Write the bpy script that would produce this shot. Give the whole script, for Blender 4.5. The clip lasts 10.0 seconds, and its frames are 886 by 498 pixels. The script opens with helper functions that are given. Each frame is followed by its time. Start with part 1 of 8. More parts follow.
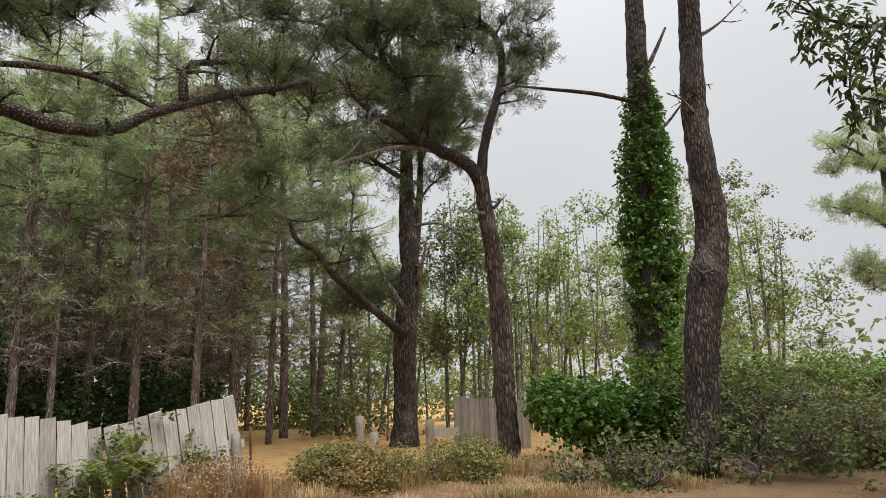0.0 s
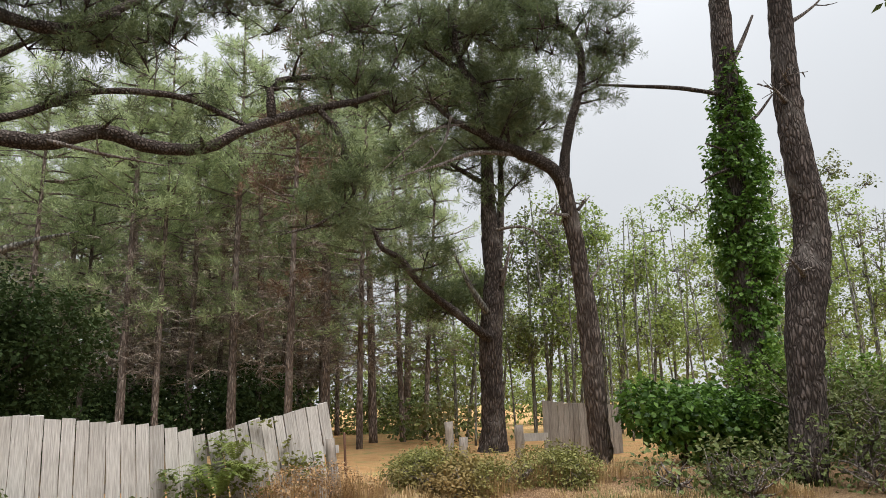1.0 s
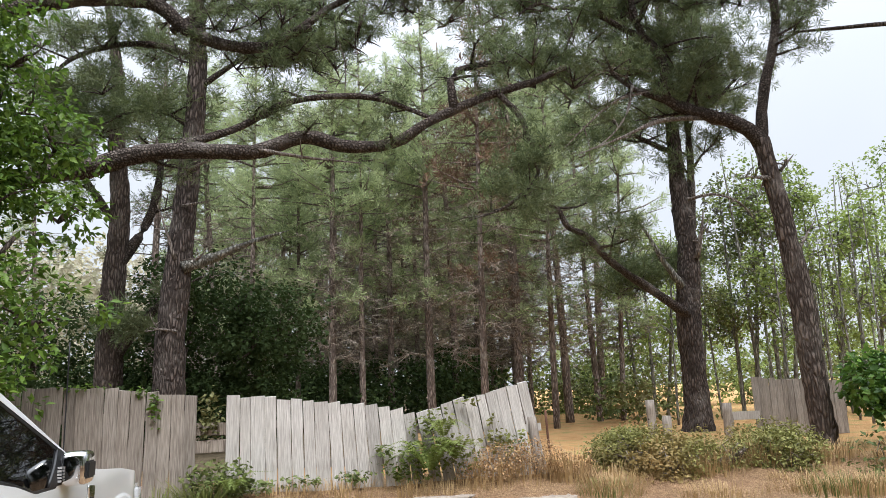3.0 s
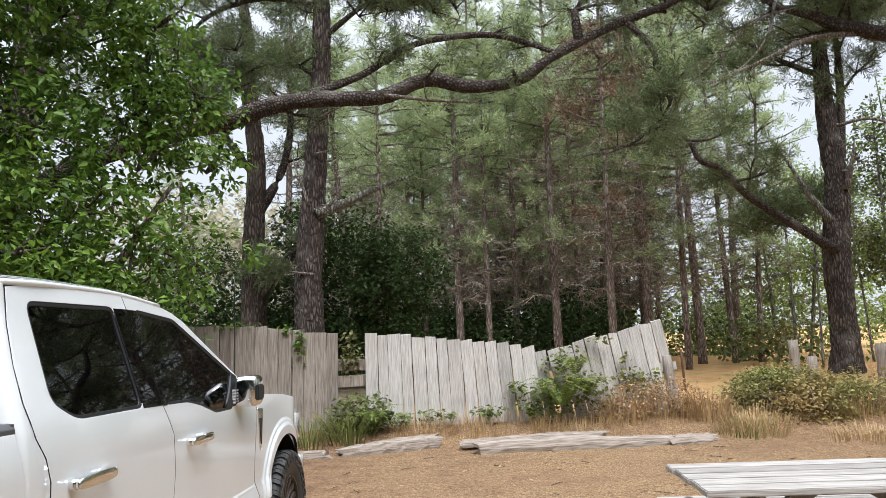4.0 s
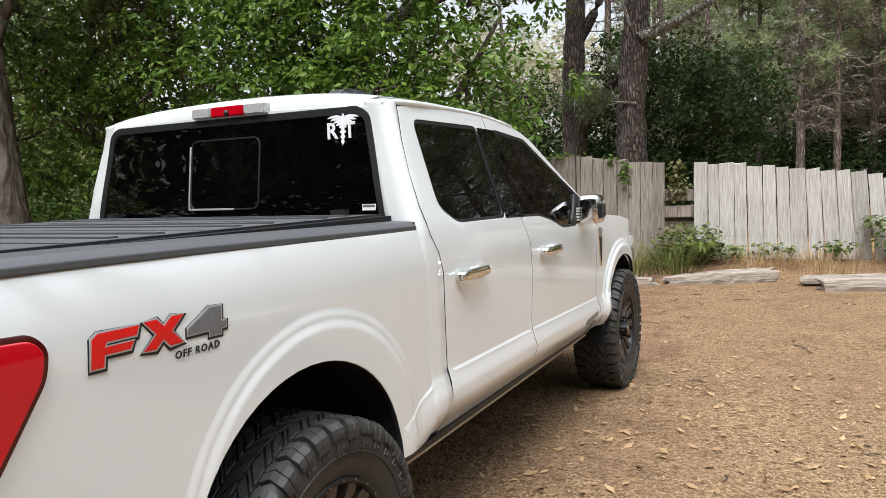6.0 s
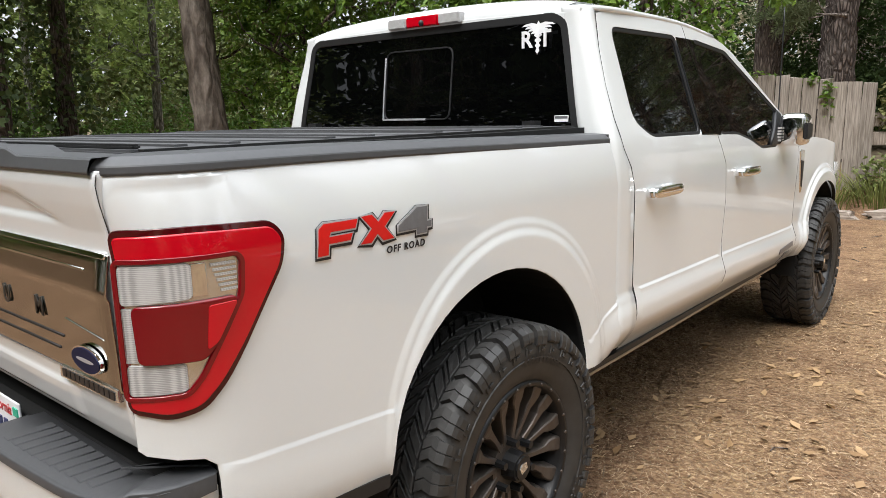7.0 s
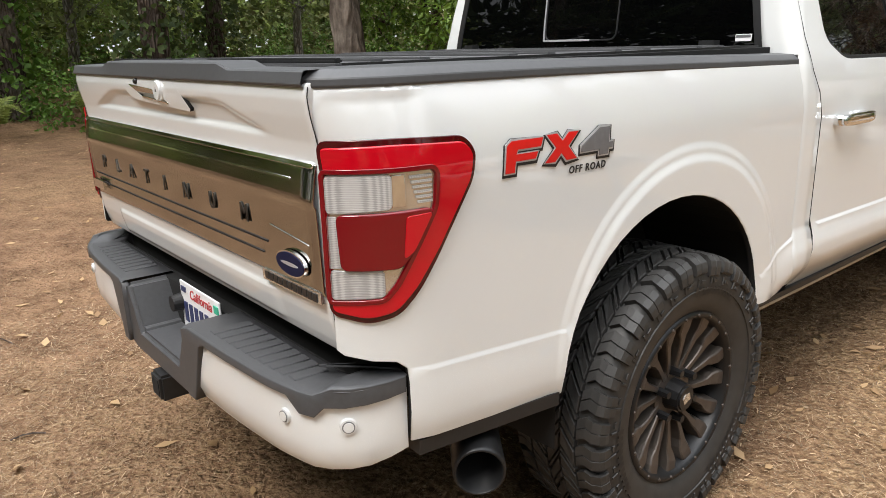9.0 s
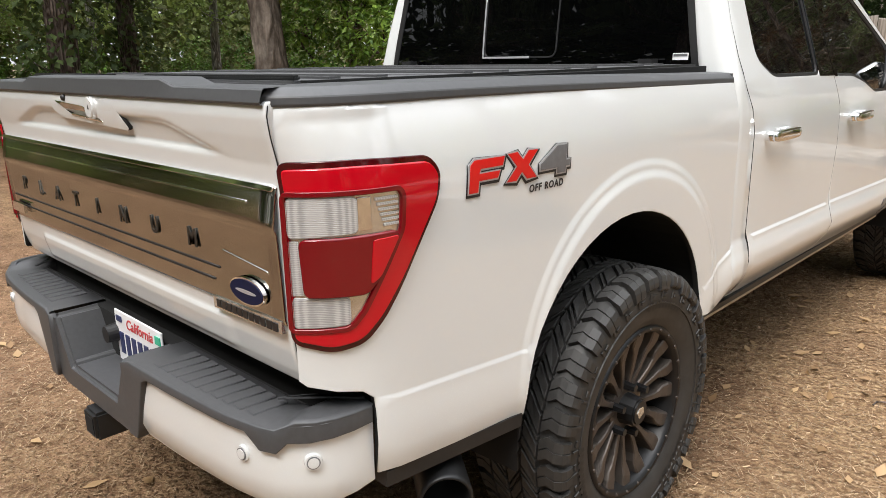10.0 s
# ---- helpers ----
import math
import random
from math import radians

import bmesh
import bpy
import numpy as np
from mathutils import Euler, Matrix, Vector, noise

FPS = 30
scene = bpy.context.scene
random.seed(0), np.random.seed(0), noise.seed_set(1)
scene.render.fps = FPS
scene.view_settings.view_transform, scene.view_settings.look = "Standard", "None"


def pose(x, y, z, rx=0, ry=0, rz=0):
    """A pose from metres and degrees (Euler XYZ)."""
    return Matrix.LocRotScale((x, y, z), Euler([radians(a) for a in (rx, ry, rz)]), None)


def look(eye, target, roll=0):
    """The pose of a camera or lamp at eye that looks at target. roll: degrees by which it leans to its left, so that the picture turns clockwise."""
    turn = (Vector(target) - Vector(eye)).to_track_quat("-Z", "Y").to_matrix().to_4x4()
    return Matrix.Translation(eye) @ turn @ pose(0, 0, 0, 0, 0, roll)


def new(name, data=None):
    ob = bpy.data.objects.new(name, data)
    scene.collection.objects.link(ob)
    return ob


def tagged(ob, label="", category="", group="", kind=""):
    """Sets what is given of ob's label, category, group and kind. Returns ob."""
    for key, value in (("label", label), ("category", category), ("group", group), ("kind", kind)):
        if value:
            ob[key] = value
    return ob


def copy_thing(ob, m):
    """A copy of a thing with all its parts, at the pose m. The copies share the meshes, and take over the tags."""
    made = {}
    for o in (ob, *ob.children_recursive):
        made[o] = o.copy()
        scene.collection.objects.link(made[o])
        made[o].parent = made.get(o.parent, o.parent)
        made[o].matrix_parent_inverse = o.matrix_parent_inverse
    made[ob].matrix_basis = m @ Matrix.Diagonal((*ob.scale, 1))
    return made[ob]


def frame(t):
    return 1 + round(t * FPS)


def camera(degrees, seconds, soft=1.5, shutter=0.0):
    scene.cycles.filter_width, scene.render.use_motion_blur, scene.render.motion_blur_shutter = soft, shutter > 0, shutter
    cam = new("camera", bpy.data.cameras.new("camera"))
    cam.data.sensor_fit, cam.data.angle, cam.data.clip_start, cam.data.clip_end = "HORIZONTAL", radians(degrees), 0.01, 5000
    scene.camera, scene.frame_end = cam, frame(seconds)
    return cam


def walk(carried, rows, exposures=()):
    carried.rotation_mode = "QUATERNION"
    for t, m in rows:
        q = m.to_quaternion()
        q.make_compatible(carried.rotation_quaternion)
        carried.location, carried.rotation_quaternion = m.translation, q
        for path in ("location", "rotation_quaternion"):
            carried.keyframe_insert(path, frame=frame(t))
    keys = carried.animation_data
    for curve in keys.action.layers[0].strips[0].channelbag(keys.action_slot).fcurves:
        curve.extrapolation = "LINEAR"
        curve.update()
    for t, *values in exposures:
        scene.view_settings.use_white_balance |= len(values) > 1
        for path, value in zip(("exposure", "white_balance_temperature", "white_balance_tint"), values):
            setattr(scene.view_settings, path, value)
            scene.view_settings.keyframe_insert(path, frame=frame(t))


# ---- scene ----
cam = camera(63.4, 10.0, 0.8)
PATH = [
    (0, (2.713, -1.566, 1.689), (3.667, 0.143, 2.1), -1.2),
    (0.5, (2.671, -1.54, 1.693), (3.532, 0.218, 2.107), -1.3),
    (1, (2.636, -1.523, 1.729), (3.388, 0.281, 2.155), -1.5),
    (1.5, (2.6, -1.515, 1.733), (3.244, 0.327, 2.173), -1.9),
    (2, (2.575, -1.518, 1.73), (3.107, 0.358, 2.176), -2.2),
    (3.5, (2.422, -1.554, 1.657), (2.531, 0.414, 1.992), -2.1),
    (4, (2.357, -1.531, 1.623), (2.287, 0.452, 1.874), -2.1),
    (4.5, (2.315, -1.541, 1.599), (2.049, 0.436, 1.737), -2.5),
    (5, (2.286, -1.556, 1.581), (1.817, 0.388, 1.606), -3.0),
    (6.5, (2.19, -1.651, 1.522), (1.082, -0.009, 1.247), -1.4),
    (7, (2.153, -1.68, 1.503), (0.881, -0.183, 1.13), -1.3),
    (7.5, (2.134, -1.72, 1.487), (0.732, -0.368, 1.035), -1.5),
    (8, (2.114, -1.756, 1.483), (0.627, -0.516, 0.98), -1.7),
    (8.5, (2.105, -1.765, 1.482), (0.595, -0.567, 0.949), -1.6),
    (9, (2.064, -1.781, 1.479), (0.579, -0.559, 0.928), -1.5),
    (9.5, (1.994, -1.805, 1.484), (0.57, -0.514, 0.935), -1.3),
    (10, (1.971, -1.811, 1.486), (0.624, -0.427, 0.968), -1.0),
]
walk(cam, [(t, look(eye, target, roll)) for t, eye, target, roll in PATH],
     [(0, 0.72, 6500, 10), (1.0, 0.84, 6360, 10), (2.0, 1.06, 6230, 10), (3.5, 1.12, 5970, 10), (5.0, 1.10, 6000, 8), (6.5, 1.16, 6200, 9), (10, 1.26, 6400, 10)])

# ---- world, sun ----
world = bpy.data.worlds.new("overcast_sky")
scene.world = world
world.use_nodes = True
wn, wl = world.node_tree.nodes, world.node_tree.links
sky = wn.new("ShaderNodeTexSky")
sky.sky_type, sky.sun_disc = "NISHITA", False
sky.sun_elevation, sky.sun_rotation = radians(53), radians(167)
sky.air_density, sky.dust_density = 1.0, 6.0
cloud = wn.new("ShaderNodeTexNoise")
cloud.inputs["Scale"].default_value, cloud.inputs["Detail"].default_value = 1.6, 4
cloudramp = wn.new("ShaderNodeValToRGB")
cloudramp.color_ramp.elements[0].position, cloudramp.color_ramp.elements[0].color = 0.3, (7.3, 7.45, 7.6, 1)
cloudramp.color_ramp.elements[1].position, cloudramp.color_ramp.elements[1].color = 0.7, (8.2, 8.35, 8.5, 1)
wmix = wn.new("ShaderNodeMix")
wmix.data_type = "RGBA"
wmix.inputs["Factor"].default_value = 0.9
wl.new(cloud.outputs["Fac"], cloudramp.inputs["Fac"])
wl.new(sky.outputs["Color"], wmix.inputs["A"])
wl.new(cloudramp.outputs["Color"], wmix.inputs["B"])
# an overcast sky is about three times brighter overhead than at the horizon
way = wn.new("ShaderNodeTexCoord")
parts = wn.new("ShaderNodeSeparateXYZ")
rise = wn.new("ShaderNodeMath")
rise.operation = "MAXIMUM"
rise.inputs[1].default_value = 0.0
shade = wn.new("ShaderNodeMath")
shade.operation = "MULTIPLY_ADD"
shade.inputs[1].default_value, shade.inputs[2].default_value = 2.7, 0.55
scaled = wn.new("ShaderNodeVectorMath")
scaled.operation = "SCALE"
wl.new(way.outputs["Generated"], parts.inputs["Vector"])
wl.new(parts.outputs["Z"], rise.inputs[0])
square = wn.new("ShaderNodeMath")
square.operation = "MULTIPLY"
wl.new(rise.outputs[0], square.inputs[0])
wl.new(rise.outputs[0], square.inputs[1])
fourth = wn.new("ShaderNodeMath")
fourth.operation = "MULTIPLY"
wl.new(square.outputs[0], fourth.inputs[0])
wl.new(square.outputs[0], fourth.inputs[1])
wl.new(fourth.outputs[0], shade.inputs[0])
wl.new(wmix.outputs["Result"], scaled.inputs[0])
wl.new(shade.outputs[0], scaled.inputs["Scale"])
wl.new(scaled.outputs["Vector"], wn["Background"].inputs["Color"])
wn["Background"].inputs["Strength"].default_value = 0.1

sun_data = bpy.data.lights.new("sun", "SUN")
sun_data.energy, sun_data.angle, sun_data.color = 1.35, radians(25), (1.0, 0.96, 0.9)
sun = new("sun", sun_data)
sun.matrix_world = look((6, -26, 36), (0, 0, 0))

# ---- materials ----


class Nodes:
    """A small builder for one node material."""

    def __init__(self, name):
        self.mat = bpy.data.materials.new(name)
        self.mat.use_nodes = True
        self.tree = self.mat.node_tree
        self.bsdf = self.tree.nodes["Principled BSDF"]
        self.coord = self.node("TexCoord")

    def node(self, kind, **inputs):
        n = self.tree.nodes.new("ShaderNode" + kind)
        for key, value in inputs.items():
            n.inputs[key.replace("_", " ")].default_value = value
        return n

    def link(self, a, b):
        self.tree.links.new(a, b)

    def noise(self, scale, detail=4.0, stretch=(1, 1, 1), rough=0.55, space="Object"):
        m = self.node("Mapping")
        m.inputs["Scale"].default_value = stretch
        self.link(self.coord.outputs[space], m.inputs["Vector"])
        n = self.node("TexNoise", Scale=scale, Detail=detail, Roughness=rough)
        self.link(m.outputs["Vector"], n.inputs["Vector"])
        return n.outputs["Fac"]

    def voronoi(self, scale, stretch=(1, 1, 1), feature="DISTANCE_TO_EDGE"):
        m = self.node("Mapping")
        m.inputs["Scale"].default_value = stretch
        self.link(self.coord.outputs["Object"], m.inputs["Vector"])
        n = self.node("TexVoronoi", Scale=scale)
        n.feature = feature
        self.link(m.outputs["Vector"], n.inputs["Vector"])
        return n.outputs["Distance"]

    def ramp(self, fac, stops):
        r = self.node("ValToRGB")
        els = r.color_ramp.elements
        while len(els) < len(stops):
            els.new(0.5)
        for e, (p, c) in zip(els, stops):
            e.position, e.color = p, (*c, 1)
        self.link(fac, r.inputs["Fac"])
        return r.outputs["Color"]

    def mix(self, fac, a, b, mode="MIX"):
        m = self.node("Mix")
        m.data_type, m.blend_type = "RGBA", mode
        for value, key in ((fac, "Factor"), (a, "A"), (b, "B")):
            if isinstance(value, (int, float)):
                m.inputs[key].default_value = value
            elif isinstance(value, tuple):
                m.inputs[key].default_value = (*value, 1)
            else:
                self.link(value, m.inputs[key])
        return m.outputs["Result"]

    def math(self, op, a, b=0.0):
        m = self.node("Math")
        m.operation = op
        for value, i in ((a, 0), (b, 1)):
            if isinstance(value, (int, float)):
                m.inputs[i].default_value = value
            else:
                self.link(value, m.inputs[i])
        return m.outputs[0]

    def step(self, value, lo, hi):
        m = self.node("MapRange")
        m.interpolation_type = "SMOOTHSTEP"
        m.inputs["From Min"].default_value, m.inputs["From Max"].default_value = lo, hi
        self.link(value, m.inputs["Value"])
        return m.outputs["Result"]

    def axis(self, name, space="Object"):
        s = self.node("SeparateXYZ")
        self.link(self.coord.outputs[space], s.inputs["Vector"])
        return s.outputs[name]

    def random(self, island=False):
        if island:
            return self.node("NewGeometry").outputs["Random Per Island"]
        return self.node("ObjectInfo").outputs["Random"]

    def color(self, c):
        if isinstance(c, tuple):
            self.bsdf.inputs["Base Color"].default_value = (*c, 1)
        else:
            self.link(c, self.bsdf.inputs["Base Color"])
        return self

    def bump(self, height, strength=0.5, distance=0.01):
        b = self.node("Bump", Strength=strength, Distance=distance)
        self.link(height, b.inputs["Height"])
        self.link(b.outputs["Normal"], self.bsdf.inputs["Normal"])
        return self

    def put(self, **inputs):
        for key, value in inputs.items():
            key = key.replace("_", " ")
            if isinstance(value, (int, float, tuple)):
                self.bsdf.inputs[key].default_value = value
            else:
                self.link(value, self.bsdf.inputs[key])
        return self


def plain(name, color, rough=0.5, metal=0.0, fleck=0.12, scale=30.0, **more):
    n = Nodes(name)
    dark = tuple(c * (1 - fleck) for c in color)
    n.color(n.ramp(n.noise(scale), [(0.3, dark), (0.7, color)]))
    n.put(Roughness=rough, Metallic=metal, **more)
    return n.mat


def bark(name, deep, ridge, lichen, scale=9.0, tall=0.22):
    n = Nodes(name)
    plates = n.voronoi(scale, (1.0, 1.0, tall))
    fine = n.noise(28, 6, (1, 1, 0.13 + tall))
    cracks = n.step(n.math("ADD", plates, n.math("MULTIPLY", n.math("SUBTRACT", n.noise(7, 6, (1, 1, 0.3)), 0.5), 0.55)), -0.02, 0.34)
    c = n.mix(cracks, deep, ridge)
    c = n.mix(n.step(n.noise(1.3, 5), 0.5, 0.75), c, lichen)
    c = n.mix(0.55, c, n.ramp(fine, [(0.25, (0.25, 0.25, 0.25)), (0.75, (1, 1, 1))]), "MULTIPLY")
    n.color(c).put(Roughness=0.95, Specular_IOR_Level=0.15)
    n.bump(n.math("ADD", cracks, n.math("MULTIPLY", fine, 0.5)), 1.0, 0.045)
    return n.mat


def foliage(name, dark, light, tint, glow=0.35, rough=0.55):
    """Leaves or needles: colour by leaf and by tree, with light coming through."""
    n = Nodes(name)
    c = n.mix(n.random(True), dark, light)
    c = n.mix(n.step(n.noise(0.45, 2), 0.45, 0.7), c, tint)
    c = n.mix(n.math("MULTIPLY", n.random(), 0.35), c, light)
    n.color(c).put(Roughness=rough, Specular_IOR_Level=0.3)
    thin = n.node("BsdfTranslucent")
    n.link(c, thin.inputs["Color"])
    blend = n.node("MixShader", Fac=glow)
    n.link(n.bsdf.outputs[0], blend.inputs[1])
    n.link(thin.outputs[0], blend.inputs[2])
    n.link(blend.outputs[0], n.tree.nodes["Material Output"].inputs["Surface"])
    return n.mat


def weathered(name, dark, light, stain):
    """Old grey timber, grain along z."""
    n = Nodes(name)
    grain = n.noise(14, 6, (4.0, 4.0, 0.22))
    line = n.noise(60, 3, (2.0, 2.0, 0.06))
    c = n.ramp(grain, [(0.28, dark), (0.62, light)])
    c = n.mix(0.45, c, n.ramp(line, [(0.35, (0.5, 0.48, 0.46)), (0.6, (1, 1, 1))]), "MULTIPLY")
    c = n.mix(n.step(n.noise(2.2, 4, (1, 1, 0.5)), 0.56, 0.75), c, stain)
    c = n.mix(n.step(n.voronoi(2.3, (1, 1, 0.8), "F1"), 0.075, 0.04), c, (0.05, 0.04, 0.035))
    tone = n.ramp(n.random(), [(0.0, (0.72, 0.71, 0.70)), (0.5, (0.95, 0.94, 0.93)), (1.0, (1, 1, 1))])
    c = n.mix(1.0, c, tone, "MULTIPLY")
    n.color(c).put(Roughness=0.9, Specular_IOR_Level=0.2)
    n.bump(n.math("ADD", grain, line), 0.5, 0.008)
    return n.mat


def ground_material():
    n = Nodes("dirt_and_litter")
    big, mid, fine = n.noise(0.35, 5), n.noise(3.0, 6), n.noise(45, 6)
    flakes = n.voronoi(38, (1, 1, 1), "F1")
    lump, patch = n.noise(16, 5), n.noise(1.1, 6)
    dirt = n.ramp(mid, [(0.3, (0.185, 0.110, 0.066)), (0.7, (0.39, 0.24, 0.146))])
    straw = n.ramp(fine, [(0.32, (0.16, 0.10, 0.058)), (0.5, (0.38, 0.25, 0.137)), (0.68, (0.60, 0.435, 0.25))])
    mottle = n.ramp(lump, [(0.34, (0.50, 0.44, 0.40)), (0.52, (0.95, 0.93, 0.92)), (0.68, (1.0, 1.0, 1.0))])
    x, y = n.axis("X"), n.axis("Y")
    open_right = n.math("MULTIPLY", n.step(n.math("ADD", x, n.math("MULTIPLY", n.math("SUBTRACT", mid, 0.5), 3.0)), 0.1, 1.6), n.step(y, -6.5, -2.5))
    amount = n.math("ADD", n.math("MULTIPLY", open_right, 0.75), n.math("MULTIPLY", 0.7, n.step(n.math("ADD", big, n.math("MULTIPLY", n.math("SUBTRACT", fine, 0.5), 0.6)), 0.38, 0.72)))
    c = n.mix(n.math("MINIMUM", n.math("MULTIPLY", amount, 0.8), 1.0), dirt, straw)
    c = n.mix(n.math("MULTIPLY", n.step(patch, 0.48, 0.62), 0.55), c, dirt)
    c = n.mix(n.step(flakes, 0.2, 0.08), c, (0.52, 0.40, 0.27))
    c = n.mix(0.65, c, mottle, "MULTIPLY")
    grit = n.noise(150, 4)
    c = n.mix(0.5, c, n.ramp(grit, [(0.36, (0.45, 0.42, 0.40)), (0.58, (1.0, 1.0, 1.0))]), "MULTIPLY")
    c = n.mix(n.math("MULTIPLY", n.step(grit, 0.6, 0.72), 0.4), c, (0.56, 0.41, 0.26))
    meadow = n.ramp(n.noise(1.2, 6), [(0.3, (0.42, 0.23, 0.10)), (0.5, (0.56, 0.33, 0.15)), (0.72, (0.24, 0.25, 0.09))])
    past = n.math("MULTIPLY", n.step(y, 11.0, 12.5), n.step(x, -2.0, 5.0))
    c = n.mix(past, c, meadow)
    wood = n.ramp(n.noise(2.0, 6), [(0.3, (0.10, 0.08, 0.05)), (0.7, (0.24, 0.185, 0.12))])
    deep = n.math("MULTIPLY", n.step(y, 12, 16), n.step(n.math("ADD", x, n.math("MULTIPLY", y, -0.15)), 3.0, -1.0))
    c = n.mix(deep, c, wood)
    n.color(c).put(Roughness=0.97, Specular_IOR_Level=0.1)
    n.bump(n.math("ADD", n.math("ADD", fine, n.math("MULTIPLY", lump, 1.6)), n.math("MULTIPLY", flakes, -0.6)), 1.0, 0.035)
    return n.mat


def car_paint(name, color):
    n = Nodes(name)
    c = n.mix(n.step(n.noise(900, 1), 0.62, 0.7), color, tuple(min(1.0, v * 1.08) for v in color))
    dust = n.step(n.axis("Z"), 0.95, 0.45)
    c = n.mix(n.math("MULTIPLY", dust, n.math("MULTIPLY", n.noise(6, 5), 0.22)), c, (0.50, 0.42, 0.33))
    n.color(c).put(Roughness=0.5, Specular_IOR_Level=0.2, Coat_Weight=1.0, Coat_Roughness=0.01, Coat_IOR=2.05)
    return n.mat


def tinted_glass():
    n = Nodes("tinted_glass")
    n.color((0.001, 0.0011, 0.0012)).put(Roughness=0.012, Specular_IOR_Level=0.42, IOR=1.5)
    n.bump(n.noise(2.2, 2), 0.02, 0.02)
    return n.mat


def lens(name, color, rough=0.12, through_part=0.35, scale=240):
    n = Nodes(name)
    n.color(color).put(Roughness=rough, Transmission_Weight=through_part, Specular_IOR_Level=0.15 if through_part == 0 else 0.5, Coat_Weight=1.0, Coat_Roughness=0.02, IOR=1.49)
    if scale > 200:
        along = n.math("SUBTRACT", n.axis("X"), n.axis("Y"))
        grid = n.math("ADD", n.math("SINE", n.math("MULTIPLY", along, 1400.0)), n.math("SINE", n.math("MULTIPLY", n.axis("Z"), 1800.0)))
        n.color(n.mix(n.step(grid, -1.2, 1.2), tuple(0.62 * v for v in color), color))
        n.bump(grid, 0.25, 0.001)
    return n.mat


BARK_PINE = bark("pine_bark", (0.058, 0.046, 0.041), (0.215, 0.172, 0.153), (0.27, 0.235, 0.212), 16.0)
BARK_LIMB = bark("limb_bark", (0.06, 0.047, 0.041), (0.21, 0.17, 0.147), (0.28, 0.245, 0.22), 17.0, 0.9)
BARK_DARK = bark("shaded_bark", (0.07, 0.053, 0.045), (0.24, 0.188, 0.16), (0.30, 0.255, 0.225), 14.0)
BARK_PALE = bark("pale_bark", (0.16, 0.15, 0.13), (0.50, 0.48, 0.43), (0.40, 0.42, 0.34), 14.0)
BARK_SMOOTH = bark("smooth_grey_bark", (0.10, 0.08, 0.065), (0.25, 0.205, 0.17), (0.33, 0.29, 0.25), 5.0)
DEAD_WOOD = bark("dead_grey_wood", (0.20, 0.16, 0.14), (0.46, 0.40, 0.35), (0.54, 0.49, 0.44), 16.0)
# twigs and bark of the pine wood, lightened for light missing under the canopy
TWIG = bark("dry_brown_twigs", (0.30, 0.24, 0.19), (0.64, 0.54, 0.445), (0.66, 0.59, 0.51), 14.0)
BARK_WOOD = bark("brightened_forest_bark", (0.17, 0.128, 0.108), (0.46, 0.37, 0.318), (0.52, 0.45, 0.395), 14.0)
NEEDLES = foliage("pine_needles", (0.035, 0.05, 0.02), (0.22, 0.27, 0.12), (0.13, 0.135, 0.065), 0.3)
# needles of the pine wood, their colour raised to look lit
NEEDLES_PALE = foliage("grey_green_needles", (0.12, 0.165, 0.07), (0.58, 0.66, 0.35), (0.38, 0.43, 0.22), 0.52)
NEEDLES_BROWN = foliage("withered_needles", (0.10, 0.06, 0.038), (0.27, 0.17, 0.105), (0.17, 0.12, 0.08), 0.15)
LEAF_BRIGHT = foliage("glossy_green_leaves", (0.028, 0.07, 0.010), (0.22, 0.34, 0.055), (0.105, 0.195, 0.028), 0.35, 0.42)
LEAF_IVY = foliage("ivy_leaves", (0.025, 0.068, 0.013), (0.19, 0.33, 0.06), (0.09, 0.18, 0.032), 0.35, 0.4)
LEAF_DARK = foliage("shaded_leaves", (0.028, 0.05, 0.018), (0.13, 0.18, 0.06), (0.08, 0.10, 0.04), 0.35)
LEAF_YELLOW = foliage("yellow_green_leaves", (0.11, 0.165, 0.04), (0.34, 0.41, 0.12), (0.20, 0.28, 0.08), 0.5)
LEAF_FERN = foliage("fern_fronds", (0.085, 0.13, 0.025), (0.26, 0.32, 0.085), (0.20, 0.20, 0.06), 0.35)
LITTER = foliage("brown_litter", (0.055, 0.032, 0.018), (0.60, 0.43, 0.265), (0.27, 0.168, 0.092), 0.1)
# far twigs and leaves, paled so that the colour carries the haze
HAZE = foliage("hazy_far_wood", (0.28, 0.25, 0.185), (0.62, 0.57, 0.42), (0.42, 0.44, 0.27), 0.5)
LEAF_BRAMBLE = foliage("bramble_leaves", (0.055, 0.08, 0.024), (0.22, 0.265, 0.085), (0.17, 0.15, 0.065), 0.3)
LEAF_BUSH = foliage("browning_bush_leaves", (0.10, 0.10, 0.03), (0.34, 0.34, 0.11), (0.33, 0.22, 0.09), 0.3)
# darker copy of the leaf colour, with the wood's deep shade in it
LEAF_SHADE = foliage("shade_darkened_leaves", (0.016, 0.034, 0.012), (0.075, 0.115, 0.035), (0.045, 0.07, 0.022), 0.3, 0.85)
LEAF_DRY = foliage("dry_leaves", (0.20, 0.11, 0.05), (0.55, 0.37, 0.20), (0.42, 0.27, 0.13), 0.2)
STRAW = foliage("dry_grass", (0.24, 0.15, 0.07), (0.60, 0.43, 0.22), (0.42, 0.29, 0.14), 0.25)
GRASS_GREEN = foliage("green_grass", (0.07, 0.09, 0.025), (0.22, 0.25, 0.075), (0.32, 0.26, 0.11), 0.35)
BOARD_PALE = weathered("bleached_boards", (0.40, 0.375, 0.35), (0.66, 0.635, 0.605), (0.44, 0.37, 0.32))
